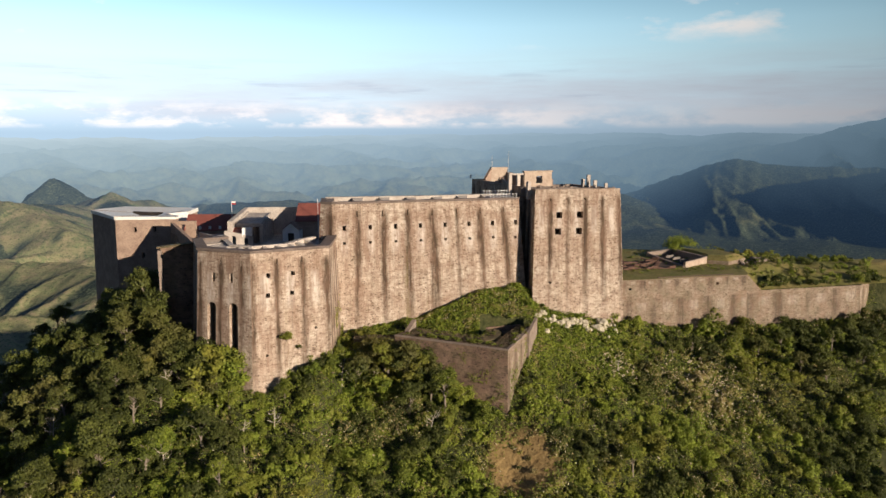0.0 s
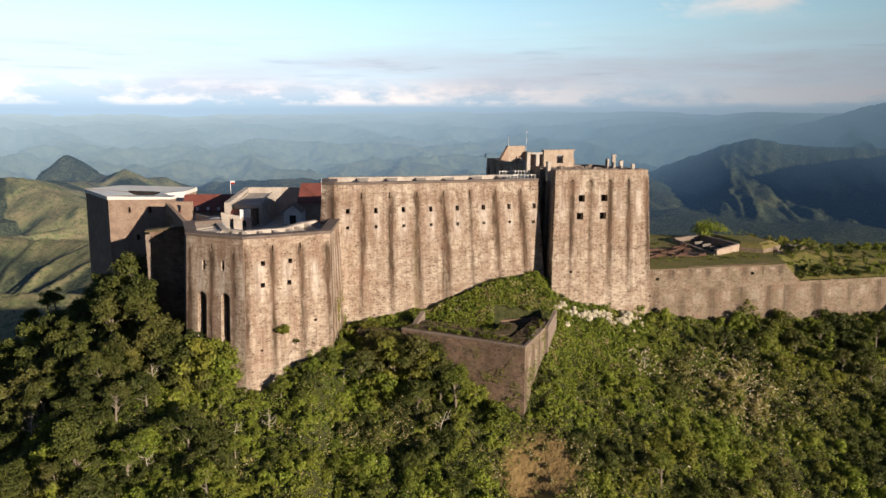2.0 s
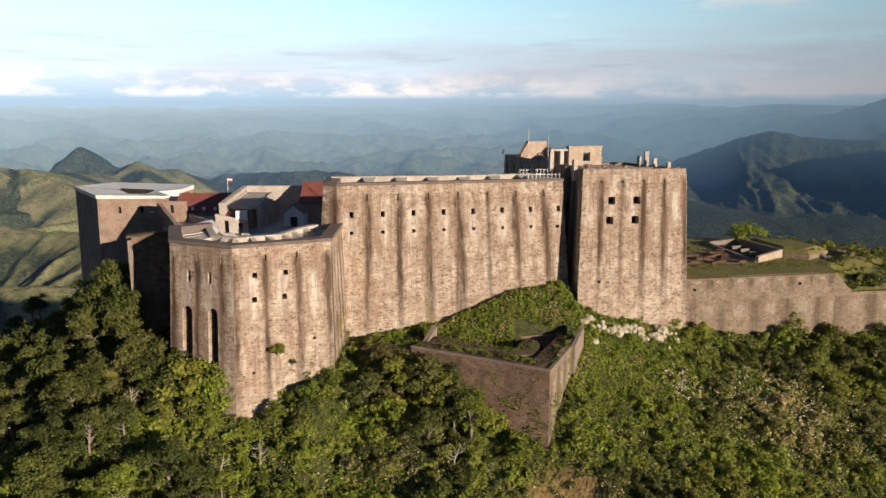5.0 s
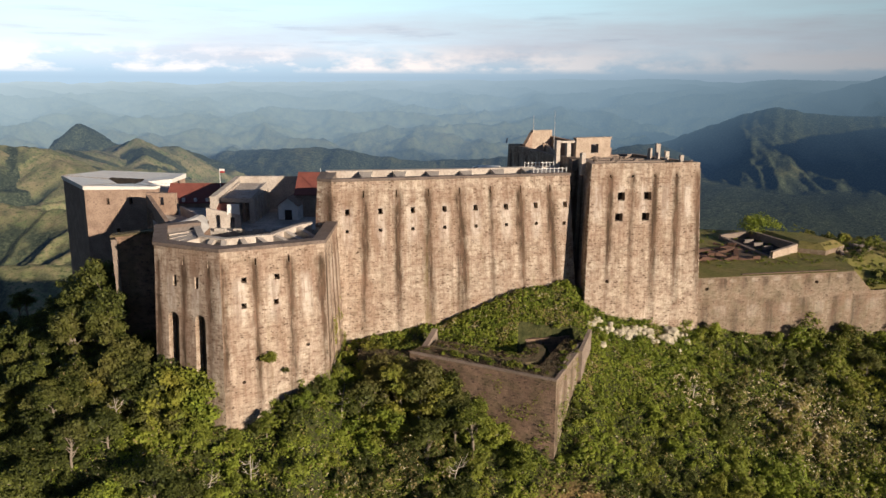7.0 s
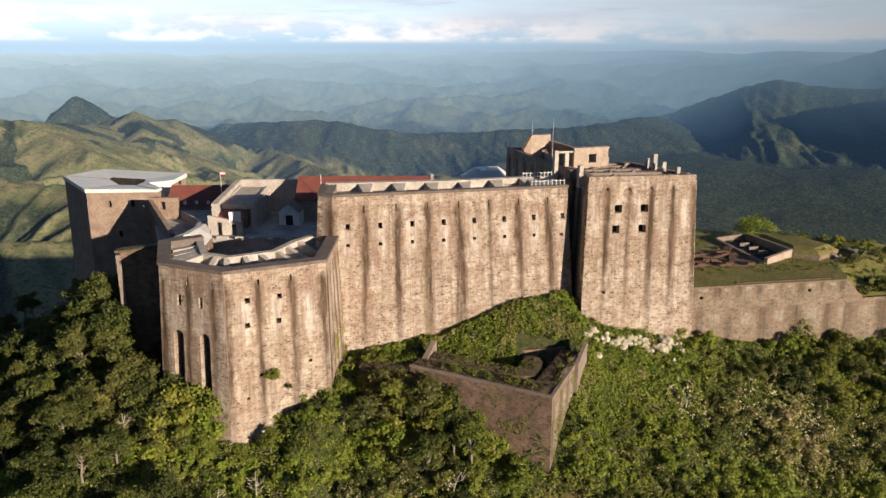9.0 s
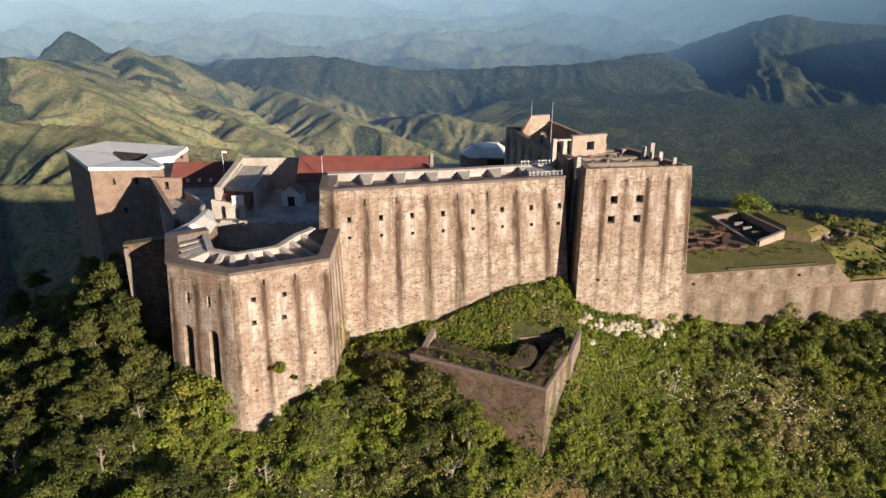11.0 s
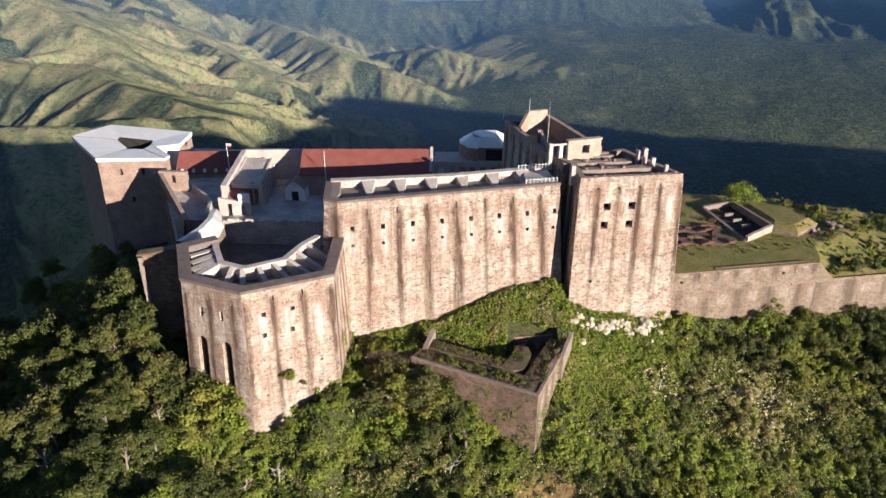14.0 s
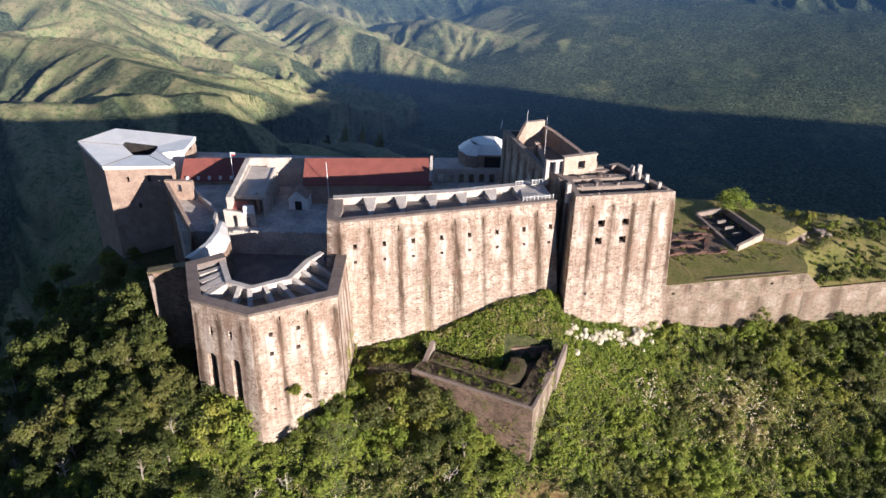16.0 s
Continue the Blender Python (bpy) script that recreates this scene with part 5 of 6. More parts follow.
# ---- redoubt on the slope ----
def build_redoubt():
    t = thing("redoubt", "low overgrown masonry redoubt on the slope", "redoubt")
    out = [(-11.0, 154.6), (13.8, 143.6), (21.5, 161.8)]
    sh = Shell()
    lean = [m * 0.015 for m in mitres(out)]
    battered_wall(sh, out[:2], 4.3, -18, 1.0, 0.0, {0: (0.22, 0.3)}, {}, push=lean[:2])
    part("wall", sh.mesh("redoubt_wall"), [STONE_ROUGH, INTERIOR_SHADE], t)
    # the flank gets paler masonry to paint sunlight on the same stone
    sh = Shell()
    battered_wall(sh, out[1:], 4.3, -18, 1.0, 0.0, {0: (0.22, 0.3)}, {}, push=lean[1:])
    part("wall", sh.mesh("redoubt_flank"), [STONE_RETAIN, INTERIOR_SHADE], t, "flank wall in paler masonry for its sunlit side, with creepers")
    inner = [(-9.4, 157.6), (11.6, 149.7), (17.9, 163.2)]
    c = Shell()
    strip(c, inset(out, 0.45), inner, -4, 4.45)
    part("rampart", c.mesh("redoubt_rampart"), RAMPART, t, "broad rampart top with leaf litter")
    c = Shell()
    strip(c, [tuple(Vector(p) + m * 0.15) for p, m in zip(out, mitres(out))], inset(out, 0.45), 4.28, 4.62)
    part("coping", c.mesh("redoubt_coping"), COPING_LIGHT, t, "thin pale coping edge")
    c = Shell()
    for k in range(7):
        u = (k + 0.5) / 7
        p, q = Vector((20.2, 160.4)).lerp(Vector((15.0, 148.6)), u - 0.06), Vector((20.2, 160.4)).lerp(Vector((15.0, 148.6)), u + 0.05)
        c.beam(p, q, 0.5 + 0.3 * math.sin(k * 2.3), 4.4, 4.75 + 0.25 * math.sin(k * 1.9), 4.7 + 0.2 * math.cos(k * 2.7))
    part("broken_kerb", c.mesh("redoubt_kerb"), COPING_LIGHT, t, "broken pale kerb stones along the rampart")
    # the island inside the ditch, round-nosed, with a sunken middle
    nose = [(-7.6, 158.4), (9.4, 151.2), (11.6, 151.9), (12.8, 154.4), (13.5, 157.4), (13.0, 159.6)]
    i = Shell()
    strip(i, nose, [(-6.4, 161.4), (7.8, 155.2), (8.9, 155.6), (9.6, 157.0), (10.1, 158.8), (10.2, 160.2)], -4, 4.35)
    part("inner_wall", i.mesh("redoubt_inner"), RAMPART, t, "round-nosed inner rampart behind a narrow ditch")
    f = Shell()
    f.face([(-14, 166, -0.4), (-10, 154.9, -0.4), (13.4, 144.4, -0.4), (20.8, 162, -0.4), (14, 169, 0.4)])
    part("ditch_floor", f.mesh("redoubt_ditch"), RUIN_SOIL, t)
    w = Shell()
    w.beam((-8.6, 157.4), (-6.9, 163.2), 1.0, -6, 4.4, 5.9)
    part("end_wall", w.mesh("redoubt_end"), COPING_LIGHT, t, "pale broken end wall")
    w = Shell()
    w.beam((19.6, 156.4), (22.2, 162.6), 0.7, -8, 4.6, 6.5)
    part("wing_wall", w.mesh("redoubt_wing"), COPING_LIGHT, t, "pale broken wing wall")
    w = Shell()
    w.beam((8.6, 165.0), (18.8, 165.2), 0.8, -4, 3.3, 4.1)
    part("rear_wall", w.mesh("redoubt_rear"), STONE_ROUGH, t)
    w = Shell()
    w.box((-20.5, 155.6), (-9.6, 154.8), (-9.4, 157.6), (-20.3, 158.4), -8, 3.6)
    part("ledge", w.mesh("redoubt_ledge"), RAMPART, t)


build_redoubt()

# ---- grass terrace, its retaining wall, sunken house ----
def bank_height(x, y):
    """The bank beside the terrace: it rises from the top of the lower wall."""
    v = np.clip(y - np.interp(x, [80, 118, 160], [186.2, 194.4, 203.0]), 0, None)
    k = np.interp(x, [83, 88, 110], [0.62, 0.36, 0.20])
    z = 7.75 + np.minimum(np.minimum(v, 15) * k, 4.1 + 0.0 * v) - 0.6 * np.clip(y - 224 + 0.12 * (x - 82), 0, None)
    return z + (fbm(x / 7, y / 7, 4, 91) - 0.5) * 1.5 * step(0.5, 5, v)


def build_terrace():
    t = thing("retaining_wall", "stained masonry retaining wall along the terrace", "wall", kind="structure")
    sh = Shell()
    low = [(45.4, 178.6), (82.6, 186.4), (118.0, 194.0), (124, 200)]
    battered_wall(sh, low, 7.6, -8, 0.05, 0.0, {0: (0.13, 0.1), 1: (0.11, 0.4)}, {0: gun_ports([(1.6, 5.6)], 0.8, 0.6)})
    part("lower_wall", sh.mesh("retaining_low"), [STONE_RETAIN, INTERIOR_SHADE], t)
    sh = Shell()
    up = [(45.4, 178.9), (82.6, 186.7)]
    battered_wall(sh, up, 12.0, 7.6, 0.06, 0.0, {0: (0.2, 0.1)}, {0: gun_ports([(3.6, 9.6), (29.0, 10.0)], 0.8, 0.6)})
    sh.face([(82.6, 186.45, 7.6), (87.0, 187.4, 7.6), (82.6, 186.7, 12.0)])
    sh.face([(82.6, 186.7, 12.0), (87.0, 187.4, 7.6), (87.0, 188.6, 7.6), (82.6, 188.0, 12.0)])
    part("upper_wall", sh.mesh("retaining"), [STONE_RETAIN, INTERIOR_SHADE], t)
    # dark soil colour on the kerb stands in for its shadow line
    sh = Shell()
    strip(sh, [(57.0, 182.3), (79.0, 186.9)], [(56.9, 182.7), (78.9, 187.3)], 11.5, 12.2)
    part("kerb", sh.mesh("terrace_kerb"), RUIN_SOIL, t)
    g = Shell()
    rim = [(44.0, 178.6), (82.6, 186.75), (84.0, 190.0), (86, 200), (88, 212), (88, 226), (70, 228), (44, 232), (36, 200)]
    g.face([(*p, 12.0) for p in rim])
    for i in range(2, 8):
        a, b = Vector(rim[i]), Vector(rim[i + 1])
        g.face([(*a, 12.0), (*a, 6.0), (*b, 6.0), (*b, 12.0)])
    tagged(part("lawn", g.mesh("lawn"), GRASS), "mown grass terrace behind the retaining wall", "lawn", kind="structure")
    # the uneven grass bank that runs on beside and behind the terrace
    me = bpy.data.meshes.new("grass_bank")
    nu, nv = 60, 46
    U, V = np.meshgrid(np.linspace(0, 60, nu), np.linspace(0.35, 46, nv), indexing="ij")
    x = 83.6 + 0.978 * U + 0.12 * V
    y = 186.6 + 0.21 * U + V
    idx = np.arange(nu * nv).reshape(nu, nv)
    me.from_pydata(np.stack([x, y, bank_height(x, y)], -1).reshape(-1, 3).tolist(), [], np.stack([idx[:-1, :-1], idx[1:, :-1], idx[1:, 1:], idx[:-1, 1:]], -1).reshape(-1, 4).tolist())
    me.shade_smooth()
    tagged(part("grass_bank", me, GRASS), "uneven grass bank beside the terrace", "lawn", kind="structure")
    t = thing("sunken_house", "roofless sunken stone house in the terrace", "ruin")
    a, b, c, d = (64.0, 216.7), (69.0, 197.2), (77.4, 203.6), (72.6, 219.7)
    for p, q, z1, z1q in ((a, b, 12.9, 12.4), (b, c, 13.5, 14.0), (c, d, 14.0, 13.8), (d, a, 13.7, 13.2)):
        w = Shell()
        w.beam(p, q, 0.8, 8, z1, z1q)
        # only the front wall has lighter plaster, painting in its sunlit face
        part("wall", w.mesh("sunken_wall"), PLASTER_WARM if p is b else COPING_LIGHT, t)
    # a dark sheet at lawn level paints the shade of the sunken inside
    f = Shell()
    f.face([(*a, 12.03), (*b, 12.03), (*c, 12.03), (*d, 12.03)])
    part("floor", f.mesh("sunken_floor"), INTERIOR_SHADE, t)
    for u in (0.3, 0.5, 0.7):
        w = Shell()
        q = (Vector(a).lerp(Vector(b), u) + Vector(d).lerp(Vector(c), u)) / 2
        w.beam(q - Vector((1.2, 0.3)), q + Vector((1.2, 0.3)), 0.5, 12.03, 12.9)
        part("rubble_wall", w.mesh("sunken_rubble"), FLOOR_STONE, t)
    t = thing("earth_roof", "grass-covered vault beside the sunken house", "ruin")
    w = Shell()
    rim = [(77.8, 203.2), (83.0, 200.6), (90.5, 207.0), (86.0, 216.5), (73.4, 220.0)]
    mid = [(79.0, 206.0), (83.0, 203.6), (88.0, 207.6), (84.5, 214.5), (75.6, 217.6)]
    for i in range(5):
        j = (i + 1) % 5
        w.face([(*rim[i], 11.6), (*rim[j], 11.6), (*rim[j], 13.1), (*rim[i], 13.1)], mi=1)
        w.face([(*rim[i], 13.1), (*rim[j], 13.1), (*mid[j], 14.3), (*mid[i], 14.3)])
    w.face([(*p, 14.3) for p in mid])
    part("mound", w.mesh("earth_mound"), [GRASS, STONE_RETAIN], t)
    # low foundation walls
    t = thing("foundation_ruin", "low brown foundation walls on the terrace", "ruin")
    for p, q in (((50.5, 194.0), (66.0, 196.2)), ((51.5, 198.0), (60.0, 199.0)), ((52.5, 201.6), (62.5, 203.0)), ((56.0, 204.6), (66.0, 206.0)), ((61.0, 197.0), (63.5, 204.0)), ((60.5, 211.0), (65.0, 208.4)), ((50.0, 193.6), (53.4, 206.0))):
        w = Shell()
        p, q = Vector(p), Vector(q)
        n = max(2, int((q - p).length / 1.7))
        for k in range(n):
            w = Shell()
            w.beam(p.lerp(q, k / n), p.lerp(q, (k + 0.995) / n), 0.95 + 0.25 * math.sin(k * 2.1 + p.x), 11.5, 12.55 + 0.40 * math.sin(k * 1.7 + p.y), 12.55 + 0.40 * math.sin(k * 1.7 + 0.9 + p.y))
            part("low_wall", w.mesh("low_wall"), RUIN_BRICK, t)
    f = Shell()
    f.face([(50.0, 193.4, 12.03), (66.5, 195.8, 12.03), (67.0, 207.0, 12.03), (52.0, 207.0, 12.03)])
    part("bare_floor", f.mesh("ruin_floor"), RUIN_SOIL, t)


build_terrace()

# ---- plants ----
def leaf_cloud(rng, lobes, count, size, flat=0.25):
    """Pointed leaves on the outsides of several lobes; returns points (n, 3, 3)."""
    c = np.array([l[:3] for l in lobes])
    r = np.array([l[3] for l in lobes])
    pick = rng.choice(len(lobes), count, p=r ** 2 / (r ** 2).sum())
    d = rng.normal(size=(count, 3))
    d[:, 2] = np.abs(d[:, 2]) * 0.9 - 0.25 * rng.random(count)
    d /= np.linalg.norm(d, axis=1)[:, None]
    pos = c[pick] + d * (r[pick] * rng.uniform(0.45, 1.15, count))[:, None] + rng.normal(size=(count, 3)) * r[pick][:, None] * 0.10
    nor = d + rng.normal(size=(count, 3)) * 0.7 + np.array([0, 0, flat])
    nor /= np.linalg.norm(nor, axis=1)[:, None]
    t = np.cross(nor, rng.normal(size=(count, 3)))
    t /= np.linalg.norm(t, axis=1)[:, None]
    b = np.cross(nor, t)
    s = size * rng.uniform(0.6, 1.25, count)[:, None]
    return np.stack([pos - t * s, pos + t * s * 0.55 - b * s * 0.62, pos + t * s * 0.75 + b * s * 0.62], 1)


def leaf_mesh(name, tris):
    n = len(tris)
    me = bpy.data.meshes.new(name)
    me.vertices.add(n * 3)
    me.vertices.foreach_set("co", tris.reshape(-1).astype(np.float32))
    me.loops.add(n * 3)
    me.loops.foreach_set("vertex_index", np.arange(n * 3, dtype=np.int32))
    me.polygons.add(n)
    me.polygons.foreach_set("loop_start", np.arange(0, n * 3, 3, dtype=np.int32))
    me.polygons.foreach_set("loop_total", np.full(n, 3, dtype=np.int32))
    me.update(calc_edges=True)
    return me


def tree_parts(rng, height, spread, bare, leaf, count, size):
    """Trunk with limbs, and lobes of leaves round the limb ends."""
    sh = Shell()
    lean = rng.normal(size=2) * 0.08 * height
    trunk = [(0, 0, -1.0), (lean[0] * 0.2, lean[1] * 0.2, height * 0.3), (lean[0] * 0.7, lean[1] * 0.7, height * 0.6), (lean[0], lean[1], height * 0.86)]
    r0 = 0.028 * height
    tube(sh, trunk, [r0 * 1.3, r0, r0 * 0.65, r0 * 0.25])
    lobes = [(lean[0], lean[1], height * 0.86, spread * 0.38)]
    n = 11
    for k in range(n):
        a = 2.4 * k + rng.uniform(-0.4, 0.4)
        z = height * (0.8 * bare + (0.86 - 0.8 * bare) * (k + rng.uniform(0, 1)) / n)
        reach = spread * rng.uniform(0.45, 0.95) * (1.0 - 0.35 * k / n)
        end = (lean[0] * 0.7 + math.cos(a) * reach, lean[1] * 0.7 + math.sin(a) * reach, z + height * rng.uniform(0.02, 0.18))
        st = (lean[0] * 0.5, lean[1] * 0.5, z - height * 0.12)
        midp = tuple((np.array(st) + np.array(end)) / 2 + np.array([0, 0, height * 0.03]))
        tube(sh, [st, midp, end], [r0 * 0.5, r0 * 0.32, r0 * 0.12], 5)
        lobes.append((*end, spread * rng.uniform(0.24, 0.42)))
    return sh.mesh("tree_trunk"), leaf_mesh("tree_crown", leaf_cloud(rng, lobes, count, size)), leaf


rng = np.random.default_rng(7)
KINDS = []
for h, s, bare, leaf, cnt, size, label in (  # height, spread, bare stem, leaf, leaves, leaf size
        (6.5, 2.9, 0.42, LEAF_A, 2600, 0.22, "bushy green broadleaf tree on the fortress slope"),
        (5.2, 2.5, 0.40, LEAF_C, 2300, 0.22, "bright green young tree on the fortress slope"),
        (7.6, 3.1, 0.50, LEAF_B, 2600, 0.22, "dark green broadleaf tree on the fortress slope"),
        (8.2, 2.5, 0.62, LEAF_A, 1200, 0.21, "slender pale-trunked tree with a thin crown"),
        (6.0, 3.4, 0.38, LEAF_B, 2800, 0.22, "spreading dark tree among the scrub")):
    for v in range(2):
        tr, cr, lf = tree_parts(rng, h * rng.uniform(0.9, 1.1), s, bare, leaf, cnt, size)
        t = thing("tree", label, "tree", "trees on the slope")
        part("trunk", tr, BARK, t)
        part("crown", cr, lf, t)
        KINDS.append([t, False])


def height_at(x, y):
    return float(land(np.array([x], dtype=float), np.array([y], dtype=float))[0])


def inside(poly, x, y):
    c = False
    for (x1, y1), (x2, y2) in zip(poly, poly[1:] + poly[:1]):
        if (y1 > y) != (y2 > y) and x < (x2 - x1) * (y - y1) / (y2 - y1) + x1:
            c = not c
    return c


KEEP_OUT = [
    [(-60, 160), (-55, 146.5), (-41, 142.4), (-24, 152.2), (-22.6, 165.2), (21, 176.4), (23.4, 172.4), (46, 177.8), (84, 186.1), (119, 193.4), (119, 194.6), (86, 188.5), (90, 204), (92, 222), (90, 227), (40, 240), (-84, 245), (-120, 236), (-102, 213), (-82, 211), (-73, 188)],
    [(-12, 154.2), (14.0, 142.8), (22.6, 163.0), (18.8, 165.6), (9.0, 165.6), (8.6, 161.0), (7.0, 157.4), (-5.4, 162.8), (-8.4, 163.6), (-12, 159)],
]


def free(x, y, margin=0.0):
    return not any(inside(p, x + dx, y + dy) for p in KEEP_OUT for dx, dy in ((0, 0), (margin, 0), (-margin, 0), (0, margin), (0, -margin)))


def plant_trees():
    rng = np.random.default_rng(21)
    done = 0
    while done < 175:
        x, y = rng.uniform(-135, 135), rng.uniform(100, 205)
        dens = 0.16 + 0.9 * float(step(np.array(-20.0), np.array(-60.0), np.array(x))) + 0.25 * (x > 85)
        if rng.random() > dens or not free(x, y, 2.8) or math.hypot(x - 15.5, y - 133.5) < 8.5:
            continue
        if -24 < x < 60 and y > 150 and rng.random() < 0.85 or 12 < x < 36 and y > 134:
            continue
        # more dark-leaved trees beyond x = -45 paint in that slope's shade
        w = [0.24, 0.14, 0.16, 0.28, 0.18] if x > -45 else [0.10, 0.03, 0.47, 0.05, 0.35]
        k = 2 * rng.choice(5, p=w) + rng.integers(2)
        s = rng.uniform(0.65, 1.15) * (1.15 if x < -45 else 0.85)
        m = pose(x, y, height_at(x, y) - 0.3, 0, 0, rng.uniform(0, 360)) @ Matrix.Scale(s, 4)
        t, used = KINDS[k]
        if not used:
            t.matrix_basis = m
            KINDS[k][1] = True
        else:
            o = copy_thing(t, Matrix.Identity(4))
            o.matrix_basis = m
        done += 1
    # trees that stand close to the octagonal bastion and the redoubt
    spots = [(-55.5, 141.8, 2, 1.12), (-52.0, 139.6, 4, 1.05), (-48.6, 139.8, 1, 1.2), (-46.4, 137.2, 2, 0.95), (-43.6, 136.0, 0, 0.98), (-60.0, 146.5, 4, 1.25), (-64.0, 152.0, 2, 1.2), (-57.5, 136.0, 4, 1.05),
             (-68.5, 163.5, 4, 1.25), (-33.0, 139.5, 0, 0.6), (-28.0, 143.5, 1, 0.7), (-24.0, 147.0, 0, 0.75), (-15.5, 150.6, 4, 1.35), (-12.0, 149.4, 0, 1.42), (-9.0, 148.6, 2, 1.42), (-5.6, 146.8, 0, 1.35),
             (-2.4, 145.6, 4, 1.28), (-12.6, 144.5, 1, 1.22), (-7.2, 142.0, 2, 1.15), (-18.5, 153.4, 1, 1.08), (0.6, 142.6, 3, 1.08), (-19.5, 147.0, 2, 1.22), (58.0, 170.6, 4, 0.75), (63.5, 172.8, 2, 0.7), (69.0, 174.0, 4, 0.7), (75.5, 177.4, 2, 0.65), (90.0, 180.0, 2, 0.75), (98.0, 176.0, 4, 0.9), (104.0, 181.0, 2, 0.85),
             (111.0, 178.0, 4, 0.9)]
    for x, y, kind, s in spots:
        k = 2 * kind + int(rng.integers(2))
        m = pose(x, y, height_at(x, y) - 0.3, 0, 0, rng.uniform(0, 360)) @ Matrix.Scale(s, 4)
        t, used = KINDS[k]
        if used:
            t = copy_thing(t, Matrix.Identity(4))
        t.matrix_basis, KINDS[k][1] = m, True
    # those at the foot of the bastion, by the height of their tops
    for x, y, kind, top in ((-57.5, 145.6, 4, 8.0), (-54.6, 143.6, 2, 6.4), (-51.8, 142.4, 4, 6.4), (-49.2, 141.4, 1, 6.2), (-47.0, 140.6, 1, 6.2), (-44.9, 139.8, 1, 4.6), (-43.2, 139.0, 0, 0.6), (-42.4, 138.2, 0, -3.0), (-38.0, 139.0, 0, -5.0), (-34.5, 141.0, 1, -4.4), (-31.0, 143.4, 0, -3.6), (-27.5, 146.0, 1, -1.5), (-24.6, 148.4, 0, 1.0), (-22.6, 151.5, 1, 2.4),
                            (-62.0, 150.0, 2, 9.0), (-66.8, 156.2, 4, 13.0), (-72.8, 166.0, 2, 20.0), (-71.8, 154.2, 4, 8.8), (-77.0, 163.0, 2, 11.5), (-82.5, 168.0, 4, 9.0), (-90.0, 174.0, 2, 5.0), (-96.0, 171.0, 4, 0.5), (-101.4, 179.0, 2, -2.0),
                            (-106.5, 173.4, 4, -6.0), (-85.0, 158.0, 2, 2.0), (-78.0, 150.0, 4, 3.0), (-93.0, 160.0, 2, -3.0), (-9.0, 151.0, 2, 3.6), (-5.6, 149.4, 4, 2.8), (-2.4, 147.6, 2, 1.0), (1.0, 146.2, 0, -1.2), (4.6, 144.0, 1, -4.0), (8.6, 141.6, 0, -6.5), (-13.5, 152.2, 4, 4.6),
                            (-66.0, 146.0, 2, 4.5), (-72.0, 143.0, 4, 1.0), (-80.0, 141.0, 2, -3.0), (-88.0, 147.0, 4, -5.0)):
        z = height_at(x, y) - 0.4
        k = 2 * kind + int(rng.integers(2))
        m = pose(x, y, z, 0, 0, rng.uniform(0, 360)) @ Matrix.Scale(min(max((top - z) / (6.5, 5.2, 7.6, 8.2, 6.0)[kind], 0.4), 1.8), 4)
        t, used = KINDS[k]
        if used:
            t = copy_thing(t, Matrix.Identity(4))
        t.matrix_basis, KINDS[k][1] = m, True
    for t, used in KINDS:
        if not used:
            t.matrix_basis = pose(-70, 150, height_at(-70, 150))


plant_trees()


def inside_many(poly, x, y):
    c = np.zeros(x.shape, dtype=bool)
    for (x1, y1), (x2, y2) in zip(poly, poly[1:] + poly[:1]):
        if y1 != y2:
            c ^= ((y1 > y) != (y2 > y)) & (x < (x2 - x1) * (y - y1) / (y2 - y1) + x1)
    return c


SPECIAL = (16.5, 133.0)     # an open patch of dry grass


